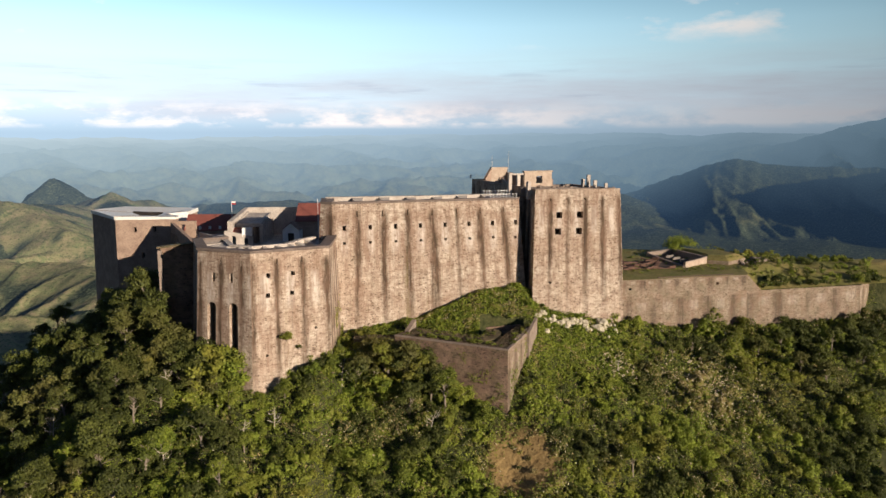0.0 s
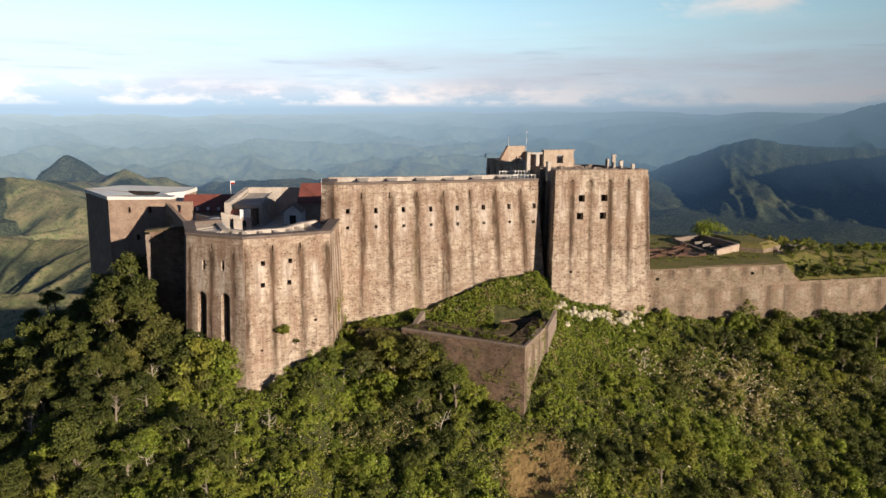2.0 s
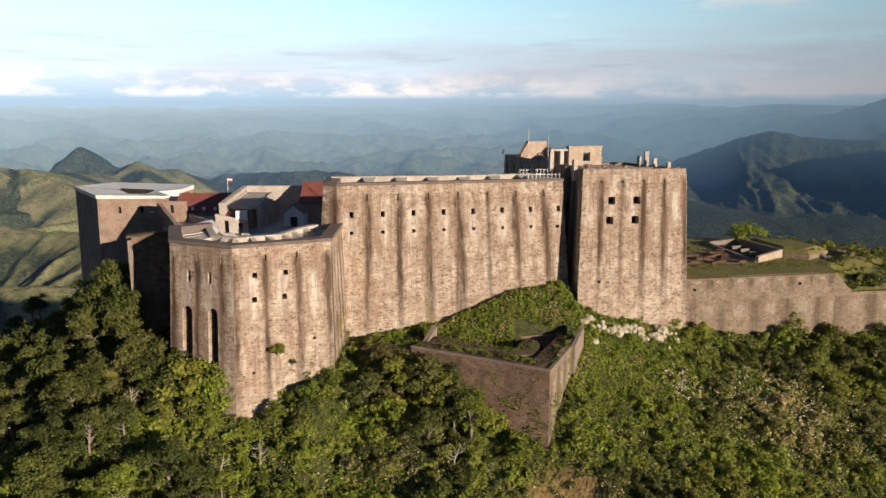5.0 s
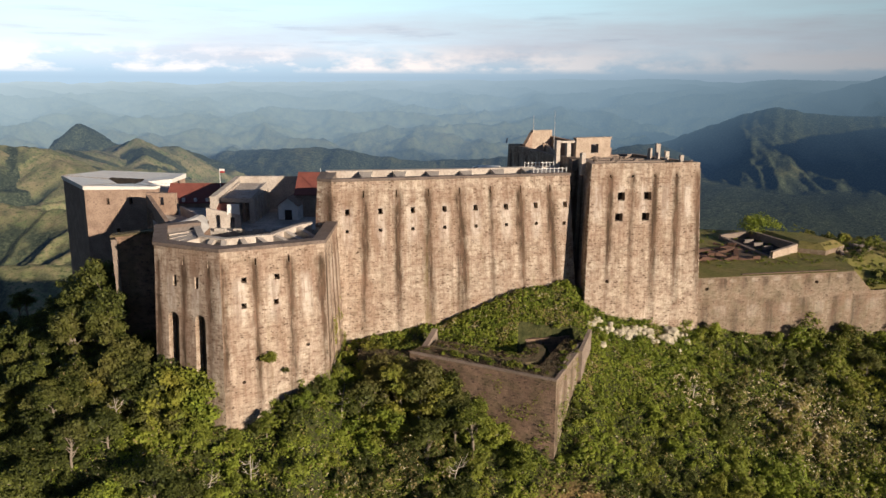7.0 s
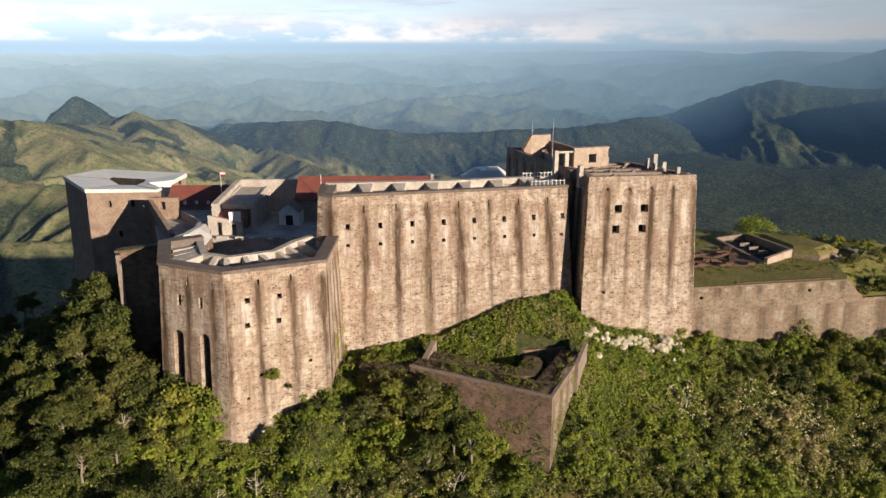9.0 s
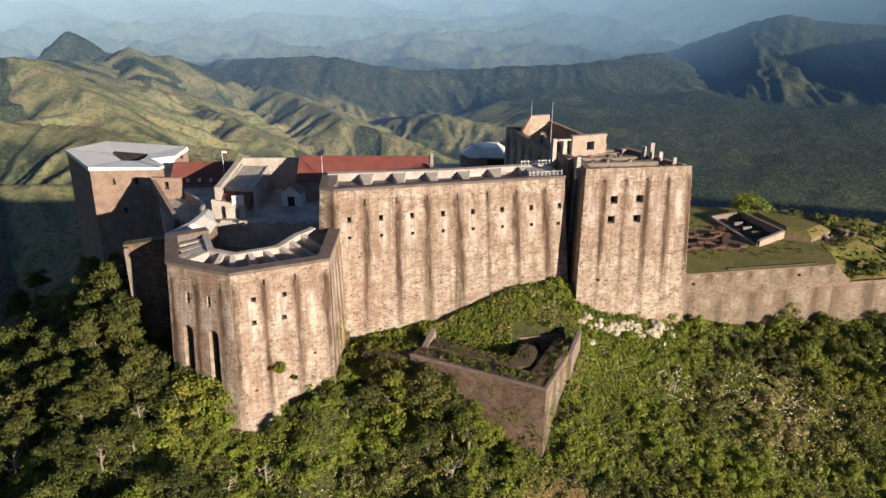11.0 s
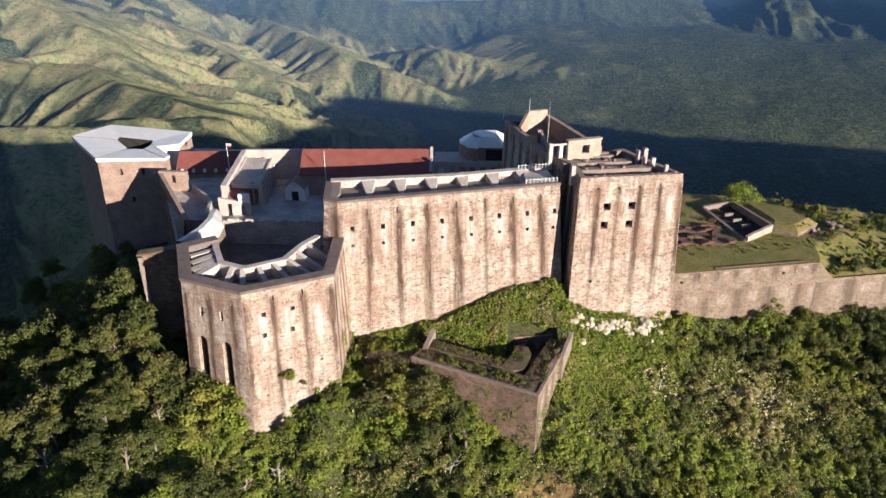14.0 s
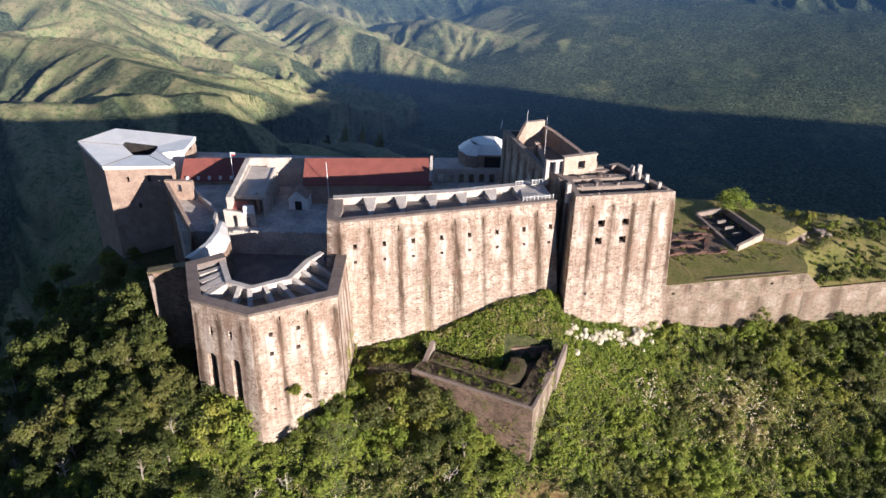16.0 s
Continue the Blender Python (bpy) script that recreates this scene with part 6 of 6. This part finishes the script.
def plant_scrub():
    """A carpet of shrubs over the slopes, too many to count: every shrub has a few lobes of leaves."""
    rng = np.random.default_rng(5)
    cx, cy, rad, hgt = [], [], [], []
    for cell, lo, hi, prob in ((2.9, 1.2, 2.3, 0.72), (1.5, 0.6, 1.05, 0.95)):
        gx, gy = np.meshgrid(np.arange(-128, 128, cell), np.arange(107, 220, cell), indexing="ij")
        gx = gx + rng.uniform(-0.62, 0.62, gx.shape) * cell
        gy = gy + rng.uniform(-0.62, 0.62, gx.shape) * cell
        gx, gy = gx.ravel(), gy.ravel()
        drift = fbm(gx / 22, gy / 22, 3, 67)
        keep = rng.random(gx.shape) < prob * np.clip(0.45 + 2.6 * (drift - 0.32), 0.35 if cell > 2 else 0.8, 1.0)
        creep = step(-26, -20, gx) * step(50, 44, gx) * step(153, 160, gy)
        if cell > 2:
            keep &= rng.random(gx.shape) > 0.55 * creep
        gx, gy, drift, creep = gx[keep], gy[keep], drift[keep], creep[keep]
        r = rng.uniform(lo, hi, gx.shape) * (0.8 + 0.6 * np.clip(drift - 0.35, 0, 0.4) / 0.4) * (1 - 0.2 * creep)
        cx.append(gx), cy.append(gy), rad.append(r), hgt.append(r * rng.uniform(0.75, 1.55, gx.shape) * (1 - 0.45 * creep))
    x, y, r, h = (np.concatenate(v) for v in (cx, cy, rad, hgt))
    d0 = np.hypot(x - SPECIAL[0], y - SPECIAL[1])
    ok = (np.abs(x) < 0.645 * y + 3) & ((y < 196) | (x > 88)) & ((d0 > 7.5) | (rng.random(len(x)) < 0.25) & (r < 1.0)) & ((x < 84) | (y < 190 + 0.2 * (x - 84)) | (rng.random(len(x)) < 0.28) & (r < 1.5))
    pit = inside_many([(-6, 163.0), (7.0, 157.4), (8.8, 161.0), (9, 168), (-6, 168)], x, y)
    ok &= ~pit | (r < 1.1)
    for poly in KEEP_OUT:
        ok &= ~inside_many(poly, x, y)
    x, y, r, h, d0 = x[ok], y[ok], r[ok], h[ok], d0[ok]
    h = np.where(d0 < 8.5, h * 0.45, h)
    clump = np.clip(fbm(x / 8.5, y / 8.5, 3, 167) - 0.36, 0, 0.30) / 0.30
    h = h * np.where((x > -26) & (x < 50) & (y > 153), 1.0, 0.45 + 1.15 * clump)
    low = inside_many([(12, 141), (20, 138), (34, 142), (30, 160), (22, 163)], x, y)
    h, r = np.where(low, h * 0.5, h), np.where(low, np.minimum(r, 1.1), r)
    m = len(x)
    z = land(x, y)
    bank = (x > 83) & (y > 187.5 + 0.21 * (x - 83))
    z = np.where(bank, bank_height(x, y), z)
    # lobes of each shrub
    k = 5
    ang, off = rng.uniform(0, 2 * math.pi, (m, k)), rng.uniform(0.25, 0.75, (m, k)) * r[:, None]
    lx, ly = x[:, None] + np.cos(ang) * off, y[:, None] + np.sin(ang) * off
    lz = z[:, None] + h[:, None] * rng.uniform(0.25, 1.0, (m, k))
    lr = r[:, None] * rng.uniform(0.38, 0.62, (m, k))
    count = np.clip(185 * r ** 2 * (0.75 + 0.25 * h / r), 50, 1100).astype(int)
    who = np.repeat(np.arange(m), count)
    n = len(who)
    lobe = rng.integers(0, k, n)
    d = rng.normal(size=(n, 3))
    d[:, 2] = np.abs(d[:, 2]) - 0.35 * rng.random(n)
    d /= np.linalg.norm(d, axis=1)[:, None]
    pos = np.stack([lx[who, lobe], ly[who, lobe], lz[who, lobe]], 1) + d * (lr[who, lobe] * rng.uniform(0.6, 1.12, n))[:, None] + rng.normal(size=(n, 3)) * 0.07
    low = rng.random(n) < 0.15
    pos[:, 2] = np.where(low, z[who] + (pos[:, 2] - z[who]) * 0.35, pos[:, 2])
    nor = d + rng.normal(size=(n, 3)) * 0.55 + np.array([0, 0, 0.2])
    nor /= np.linalg.norm(nor, axis=1)[:, None]
    t = np.cross(nor, rng.normal(size=(n, 3)))
    t /= np.linalg.norm(t, axis=1)[:, None]
    b = np.cross(nor, t)
    s = (0.20 * rng.uniform(0.55, 1.4, n) * np.where(r[who] > 1.2, 1.08, 1.0))[:, None]
    tris = np.stack([pos - t * s, pos + t * s * 0.55 - b * s * 0.6, pos + t * s * 0.75 + b * s * 0.6], 1)
    # kind, tone and dryness go by shrub
    kd = fbm(x / 13, y / 13, 3, 61) + rng.normal(size=m) * 0.055
    # the left slope gets darker kinds, which put its shade into leaf colour
    kd = kd - 0.14 * step(-44, -62, x) + 0.12 * step(-26, -20, x) * step(50, 44, x) * step(154, 160, y) - 0.07 * step(70, 95, x)
    g = np.where(kd < 0.45, 1, np.where(kd < 0.55, 0, 2))[who]
    tone = (rng.normal(size=m) * 0.42)[who] + rng.normal(size=n) * 0.1
    patch = np.exp(-(((x - 64) / 11) ** 2 + ((y - 162) / 9) ** 2)) * 1.1 + 0.8 * np.exp(-((((x - 69) * -0.54 + (y - 175) * 0.84) / 1.3) ** 2 + (((x - 69) * 0.84 + (y - 175) * 0.54) / 7) ** 2)) + step(11, 6, d0) * 0.9 + 0.35 * step(0.60, 0.68, fbm(x / 18, y / 18, 3, 77))
    dry = (rng.random(n) < (0.75 * patch * rng.uniform(0.5, 1.2, m))[who] + 0.015).astype(float)
    for q, leaf, label in ((0, LEAF_A, "green shrubs covering the slope"), (1, LEAF_B, "dark green shrubs covering the slope"), (2, LEAF_C, "bright green creepers and shrubs on the slope")):
        pick = g == q
        me = leaf_mesh("shrubs", tris[pick])
        point_data(me, "tone", np.repeat(tone[pick], 3))
        point_data(me, "dry", np.repeat(dry[pick], 3))
        tagged(part("shrubs", me, leaf), label, "shrubs", kind="stuff")


plant_scrub()


def plant_cover():
    """Low creepers and grass between the shrubs."""
    rng = np.random.default_rng(15)
    n = 1000000
    x, y = rng.uniform(-126, 126, n), rng.uniform(108, 200, n)
    thick = 0.35 + 0.65 * step(-26, -20, x) * step(50, 44, x) * step(150, 158, y)
    ok = (np.abs(x) < 0.645 * y + 3) & (rng.random(n) < thick) & (np.hypot(x - SPECIAL[0], y - SPECIAL[1]) > 4 + 4 * rng.random(n))
    for poly in KEEP_OUT:
        ok &= ~inside_many(poly, x, y)
    x, y = x[ok], y[ok]
    n = len(x)
    lump = fbm(x / 2.2, y / 2.2, 3, 95)
    z = land(x, y) + 0.05 + (0.25 + 1.9 * np.clip(lump - 0.4, 0, 0.35)) * rng.uniform(0.3, 1.1, n)
    pos = np.stack([x, y, z], 1)
    nor = rng.normal(size=(n, 3)) * 0.6 + np.array([0, -0.25, 1])
    nor /= np.linalg.norm(nor, axis=1)[:, None]
    t = np.cross(nor, rng.normal(size=(n, 3)))
    t /= np.linalg.norm(t, axis=1)[:, None]
    b = np.cross(nor, t)
    s = (0.21 * rng.uniform(0.6, 1.5, n))[:, None]
    tris = np.stack([pos - t * s, pos + t * s * 0.55 - b * s * 0.6, pos + t * s * 0.75 + b * s * 0.6], 1)
    me = leaf_mesh("ground_cover", tris)
    tone = 2.4 * (fbm(x / 6, y / 6, 3, 96) - 0.5) + 3.0 * (lump - 0.5) + rng.normal(size=n) * 0.25
    point_data(me, "tone", np.repeat(tone, 3))
    point_data(me, "dry", np.repeat((rng.random(n) < 0.05 + 0.5 * step(0.54, 0.66, fbm(x / 5, y / 5, 3, 97))).astype(float), 3))
    tagged(part("creepers", me, LEAF_C), "low green creepers between the shrubs", "creepers", kind="stuff")


plant_cover()

# ---- small things ----
def bare_tree(x, y, height, seed):
    """A small dead tree: a pale leaning trunk that forks into thin bare branches."""
    rng = np.random.default_rng(seed)
    t = thing("bare_tree", "small leafless pale-grey tree among the shrubs", "tree", "bare trees on the slope")
    sh = Shell()
    lean = rng.normal(size=2) * 0.12 * height
    spine = [Vector((lean[0] * u * u, lean[1] * u * u, height * u - 0.6)) for u in (0.0, 0.35, 0.7, 1.0)]
    tube(sh, spine, [0.15, 0.11, 0.07, 0.03], 6)
    part("trunk", sh.mesh("bare_trunk"), PALE_BARK, t)
    for k in range(7):
        a, u = 2 * math.pi * (k / 7 + rng.uniform(-0.06, 0.06)), rng.uniform(0.35, 0.85)
        st = Vector((lean[0] * u * u, lean[1] * u * u, height * u - 0.6))
        out = Vector((math.cos(a), math.sin(a), rng.uniform(0.5, 1.1))) * height * rng.uniform(0.22, 0.36)
        mid, end = st + out * 0.5 + Vector((0, 0, -0.08 * height)), st + out
        b = Shell()
        tube(b, [st, mid, end], [0.06, 0.045, 0.02], 5)
        for f in (-0.7, 0.8):
            tube(b, [mid, mid + Vector((math.cos(a + f), math.sin(a + f), 0.7)) * height * 0.13], [0.035, 0.015], 4)
        part("branch", b.mesh("bare_branch"), PALE_BARK, t)
    t.matrix_basis = pose(x, y, height_at(x, y), 0, 0, 0)


for k, (x, y, h) in enumerate(((-33.6, 132.4, 6.2), (-2.6, 138.4, 6.0), (-39.6, 130.2, 5.2), (-52.8, 124.6, 5.6), (-22.2, 147.2, 6.8), (-14.6, 149.6, 5.0), (-81.0, 137.6, 6.0), (-58.0, 140.6, 5.6), (41.8, 160.6, 3.6))):
    bare_tree(x, y, h, 200 + k)


def build_blossoms():
    """Pale flower heads and dead leaves over the open shrubs below the terrace."""
    rng = np.random.default_rng(37)
    n = 340
    x, y = 64.5 + rng.normal(size=n) * 6.5, 163.5 + rng.normal(size=n) * 4.5
    x[:60], y[:60] = 41.8 + rng.normal(size=60) * 2.2, 160.8 + rng.normal(size=60) * 2.0
    z = land(x, y) + rng.uniform(1.0, 2.0, n)
    who = np.repeat(np.arange(n), 5)
    pos = np.stack([x, y, z], 1)[who] + rng.normal(size=(5 * n, 3)) * 0.14
    nor = rng.normal(size=(5 * n, 3)) * 0.5 + np.array([0.2, -0.6, 0.8])
    nor /= np.linalg.norm(nor, axis=1)[:, None]
    t = np.cross(nor, rng.normal(size=(5 * n, 3)))
    t /= np.linalg.norm(t, axis=1)[:, None]
    b = np.cross(nor, t)
    m = rng.uniform(0.08, 0.2, 5 * n)[:, None]
    tris = np.stack([pos - t * m, pos + t * m * 0.6 - b * m * 0.7, pos + t * m * 0.7 + b * m * 0.7], 1)
    tagged(part("blossoms", leaf_mesh("blossoms", tris), BLOSSOM), "pale flower heads on the dry shrubs", "flowers", kind="stuff")


build_blossoms()


def rock_mesh(rng, r):
    bm = bmesh.new()
    bmesh.ops.create_icosphere(bm, subdivisions=2, radius=r)
    off = rng.uniform(0, 50, 3)
    for v in bm.verts:
        n = noise.noise(Vector(v.co / r * 1.1) + Vector(off))
        m = noise.noise(Vector(v.co / r * 2.7) + Vector(off) * 1.7)
        v.co *= 1 + 0.62 * n + 0.22 * (0.5 - abs(m)) - 0.12 * round(2.2 * m)
        v.co.z *= 0.75
    me = bpy.data.meshes.new("rock")
    bm.to_mesh(me)
    bm.free()
    return me


def build_rocks():
    rng = np.random.default_rng(3)
    shapes = [rock_mesh(rng, r) for r in (0.38, 0.55, 0.8, 1.1)]
    for k in range(58):
        u = rng.uniform(0, 1)
        x = 23.0 + 21.0 * u + rng.normal() * 0.4
        y = 170.0 + 5.2 * u - abs(rng.normal()) * 1.8
        i = rng.choice(4, p=[0.35, 0.35, 0.2, 0.1])
        o = tagged(part("rock", shapes[i], ROCK), "pale limestone rock below the tower", "rock", "rocks below the tower")
        o.matrix_basis = pose(x, y, height_at(x, y) + 0.30, rng.uniform(-20, 20), rng.uniform(-20, 20), rng.uniform(0, 360))
    big = rock_mesh(rng, 1.35)
    o = tagged(part("rock", big, ROCK), "large pale limestone boulder below the tower", "rock", "rocks below the tower")
    o.matrix_basis = pose(40.5, 173.6, height_at(40.5, 173.6) + 1.0, 10, 0, 40)


build_rocks()


def bush(name, label, x, y, z, s, leaf, count, seed, size=0.2):
    rng = np.random.default_rng(seed)
    lobes = [(rng.normal() * 0.5, rng.normal() * 0.5, rng.uniform(0.3, 1.1), rng.uniform(0.4, 0.75)) for _ in range(6)]
    t = thing(name, label, "bush")
    q = leaf_cloud(rng, lobes, count, size / s)
    part("foliage", leaf_mesh("bush_foliage", q * s), leaf, t)
    sh = Shell()
    for k in range(4):
        a = k * 1.6
        tube(sh, [(0, 0, -0.3), (0.2 * s * math.cos(a), 0.2 * s * math.sin(a), 0.4 * s), (0.5 * s * math.cos(a), 0.5 * s * math.sin(a), 0.9 * s)], [0.07, 0.05, 0.02], 5)
    part("stems", sh.mesh("bush_stems"), BARK, t)
    t.matrix_basis = pose(x, y, z)
    return t


# plants that root in the walls, and on the terrace
bush("wall_bush", "green bush rooted in the bastion wall", -33.2, 143.9, 6.6, 1.25, LEAF_A, 900, 11)
bush("wall_bush", "small dark tuft rooted in the bastion wall", -30.9, 145.0, 4.3, 0.55, LEAF_B, 120, 12)
bush("terrace_tree", "round bright green bush behind the sunken house", 74.6, 222.8, 11.8, 3.6, LEAF_C, 2400, 13, 0.28)
for k, (x, y, z, s) in enumerate(((90.5, 199.0, 7.4, 2.0), (93.0, 204.5, 8.5, 2.4), (97.5, 207.5, 8.0, 2.6), (100.5, 213.0, 7.6, 2.8), (103.5, 200.0, 6.4, 2.2), (95.0, 196.5, 6.4, 1.8), (87.4, 193.6, 8.0, 1.4), (106.0, 208.0, 6.5, 2.6), (88.5, 221.0, 11.7, 1.8), (96.0, 218.5, 11.7, 1.6))):
    bush("terrace_bush", "dense green bush at the edge of the terrace", x, y, z, s * 0.72, (LEAF_A, LEAF_B, LEAF_B)[k % 3], 1000, 30 + k, 0.22)


def build_tufts():
    """Weeds in the gaps of ramparts and along wall feet."""
    rng = np.random.default_rng(9)
    out = []
    spots = []
    for k in range(70):
        u = rng.uniform(0, 1)
        a, b = ((-9, 156.4), (12.4, 146.8)) if k % 3 else ((14.0, 148.0), (19.4, 161.4))
        p = Vector(a).lerp(Vector(b), u)
        spots.append((p.x + rng.normal() * 0.6, p.y + rng.normal() * 0.7, 4.45, rng.uniform(0.15, 0.5)))
    for k in range(420):
        x, y = rng.uniform(46, 96), rng.uniform(184, 226)
        if y > 181 + 0.22 * (x - 46) + 5:
            z = 12.0 if x < 78 or y < 202 else 13.9
            z = z if x < 87 else float(bank_height(np.array([x]), np.array([y]))[0])
            spots.append((x, y, z, rng.uniform(0.08, 0.34)))
    for k in range(90):
        p = Vector((-6.8, 160.0)).lerp(Vector((8.4, 153.4)), rng.uniform(0, 1)) if k % 4 else Vector((10.2, 154.0)).lerp(Vector((11.8, 159.6)), rng.uniform(0, 1))
        spots.append((p.x + rng.normal() * 0.8, p.y + rng.normal() * 0.8, 4.33, rng.uniform(0.10, 0.28)))
    for k in range(60):
        x, y = rng.uniform(-20, -8), rng.uniform(157, 161)
        spots.append((x, y, 3.6, rng.uniform(0.2, 0.6)))
    for x, y, z, s in spots:
        lobes = [(rng.normal() * 0.5, rng.normal() * 0.5, 0.4, 0.6) for _ in range(3)]
        q = leaf_cloud(rng, lobes, 50, 0.28)
        out.append(q * s * 1.6 + np.array([x, y, z - 0.05]))
    tagged(part("weeds", leaf_mesh("weeds", np.concatenate(out)), LEAF_A), "low weeds on ramparts and grass", "weeds", kind="stuff")


build_tufts()


def build_litter():
    """Fallen leaves and moss on the ramparts of the redoubt."""
    rng = np.random.default_rng(19)
    out = []
    for a, b, half, z, n in (((-9.0, 156.2), (12.6, 146.7), 1.6, 4.47, 9000), ((12.8, 147.4), (19.2, 162.2), 1.7, 4.47, 6500), ((-6.6, 159.8), (8.8, 153.2), 1.3, 4.37, 6500), ((10.3, 153.6), (11.8, 159.8), 1.1, 4.37, 2600), ((-20.2, 157.0), (-9.8, 156.3), 1.3, 3.62, 3600)):
        a, b = Vector(a), Vector(b)
        s = Vector((-(b - a).y, (b - a).x)).normalized()
        u, w = rng.random(n), rng.uniform(-half, half, n)
        clump = fbm((a.x + (b.x - a.x) * u + s.x * w) / 1.3, (a.y + (b.y - a.y) * u + s.y * w) / 1.3, 3, 99)
        u, w, clump = u[clump > 0.42], w[clump > 0.42], clump[clump > 0.42]
        n = len(u)
        pos = np.stack([a.x + (b.x - a.x) * u + s.x * w, a.y + (b.y - a.y) * u + s.y * w, z + 0.5 * (clump - 0.42) * rng.random(n) + 0.02], 1)
        nor = rng.normal(size=(n, 3)) * 0.5 + np.array([0, 0, 1])
        nor /= np.linalg.norm(nor, axis=1)[:, None]
        t = np.cross(nor, rng.normal(size=(n, 3)))
        t /= np.linalg.norm(t, axis=1)[:, None]
        q = np.cross(nor, t)
        m = rng.uniform(0.06, 0.17, n)[:, None]
        out.append(np.stack([pos - t * m, pos + t * m * 0.6 - q * m * 0.6, pos + t * m * 0.7 + q * m * 0.6], 1))
    tagged(part("leaf_litter", leaf_mesh("leaf_litter", np.concatenate(out)), LITTER), "brown leaf litter on the redoubt ramparts", "leaf litter", kind="stuff")


build_litter()


def build_vines():
    """Creepers that hang on the side of the redoubt and at the feet of the big walls."""
    rng = np.random.default_rng(29)
    out = []
    for a, b, z0, z1, n, out_dir in (((14.0, 143.9), (21.6, 161.9), -9.0, 4.2, 3600, (0.921, -0.390)), ((-24.6, 150.4), (-25.3, 164.0), -2.0, 13.0, 5000, (1.0, 0.0)), ((-10.0, 154.2), (13.4, 143.8), -10.0, 3.4, 4200, (-0.405, -0.914))):
        u, w = rng.random(n), rng.random(n) ** 1.6
        a, b = np.array(a), np.array(b)
        p = a + (b - a) * u[:, None]
        foot = z0 + (z1 - z0) * w
        clump = fbm(u * np.linalg.norm(b - a) / 2.6, foot / 4.0, 4, 101 + int(n) % 7)
        keep = clump > 0.47 + 0.16 * w
        p, z = p[keep], foot[keep]
        n = len(z)
        lean = 0.04 if z1 > 10 else 0.015
        top = 26.0 if z1 > 10 else 4.3
        d = np.array(out_dir)
        rest = lean * (top - z)
        pos = np.concatenate([p + d * (rest[:, None] * 1.0 + rng.uniform(0.1, 0.5, n)[:, None]), z[:, None]], 1)
        nor = np.concatenate([np.tile(d, (n, 1)), np.full((n, 1), 0.3)], 1) + rng.normal(size=(n, 3)) * 0.5
        nor /= np.linalg.norm(nor, axis=1)[:, None]
        t = np.cross(nor, rng.normal(size=(n, 3)))
        t /= np.linalg.norm(t, axis=1)[:, None]
        q = np.cross(nor, t)
        m = rng.uniform(0.10, 0.24, n)[:, None]
        out.append(np.stack([pos - t * m, pos + t * m * 0.6 - q * m * 0.6, pos + t * m * 0.7 + q * m * 0.6], 1))
    tagged(part("creepers", leaf_mesh("wall_vines", np.concatenate(out)), LEAF_A), "green creepers climbing the wall feet", "creepers", kind="stuff")


build_vines()


def build_rubble():
    """Broken stones on the wall tops, and beside the grass-covered vault."""
    rng = np.random.default_rng(23)
    shapes = [rock_mesh(rng, r) for r in (0.3, 0.42, 0.6)]
    r, u, o = Vector((0.983, 0.178)), Vector((-0.30, 0.954)), Vector((23.4, 176.2))
    spots = []
    for k in range(26):
        v, a = ((5.2, 35.85), (10.0, 35.75), (14.0, 35.7))[k % 3], rng.uniform(0.8, 13.5)
        q = o + r * a + u * (v[0] + rng.normal() * 0.3)
        spots.append((q.x, q.y, v[1] + 0.05, "broken stone on the ruined tower walls", 0.8))
    for k in range(9):
        q = Vector((23.9, 176.1)).lerp(Vector((44.2, 179.8)), rng.random())
        spots.append((q.x, q.y + 0.3, 36.05, "broken stone on the tower parapet", 0.7))
    for k in range(20):
        x, y = rng.uniform(88, 97), rng.uniform(203, 211)
        spots.append((x, y, float(bank_height(np.array([x]), np.array([y]))[0]) + 0.15, "pale rubble beside the grass-covered vault", 1.6))
    for x, y, z, label, s in spots:
        ob = tagged(part("stone", shapes[int(rng.integers(3))], COPING_LIGHT), label, "stone", "loose stones")
        ob.matrix_basis = pose(x, y, z, rng.uniform(-25, 25), rng.uniform(-25, 25), rng.uniform(0, 360)) @ Matrix.Scale(s * rng.uniform(0.7, 1.2), 4)


build_rubble()
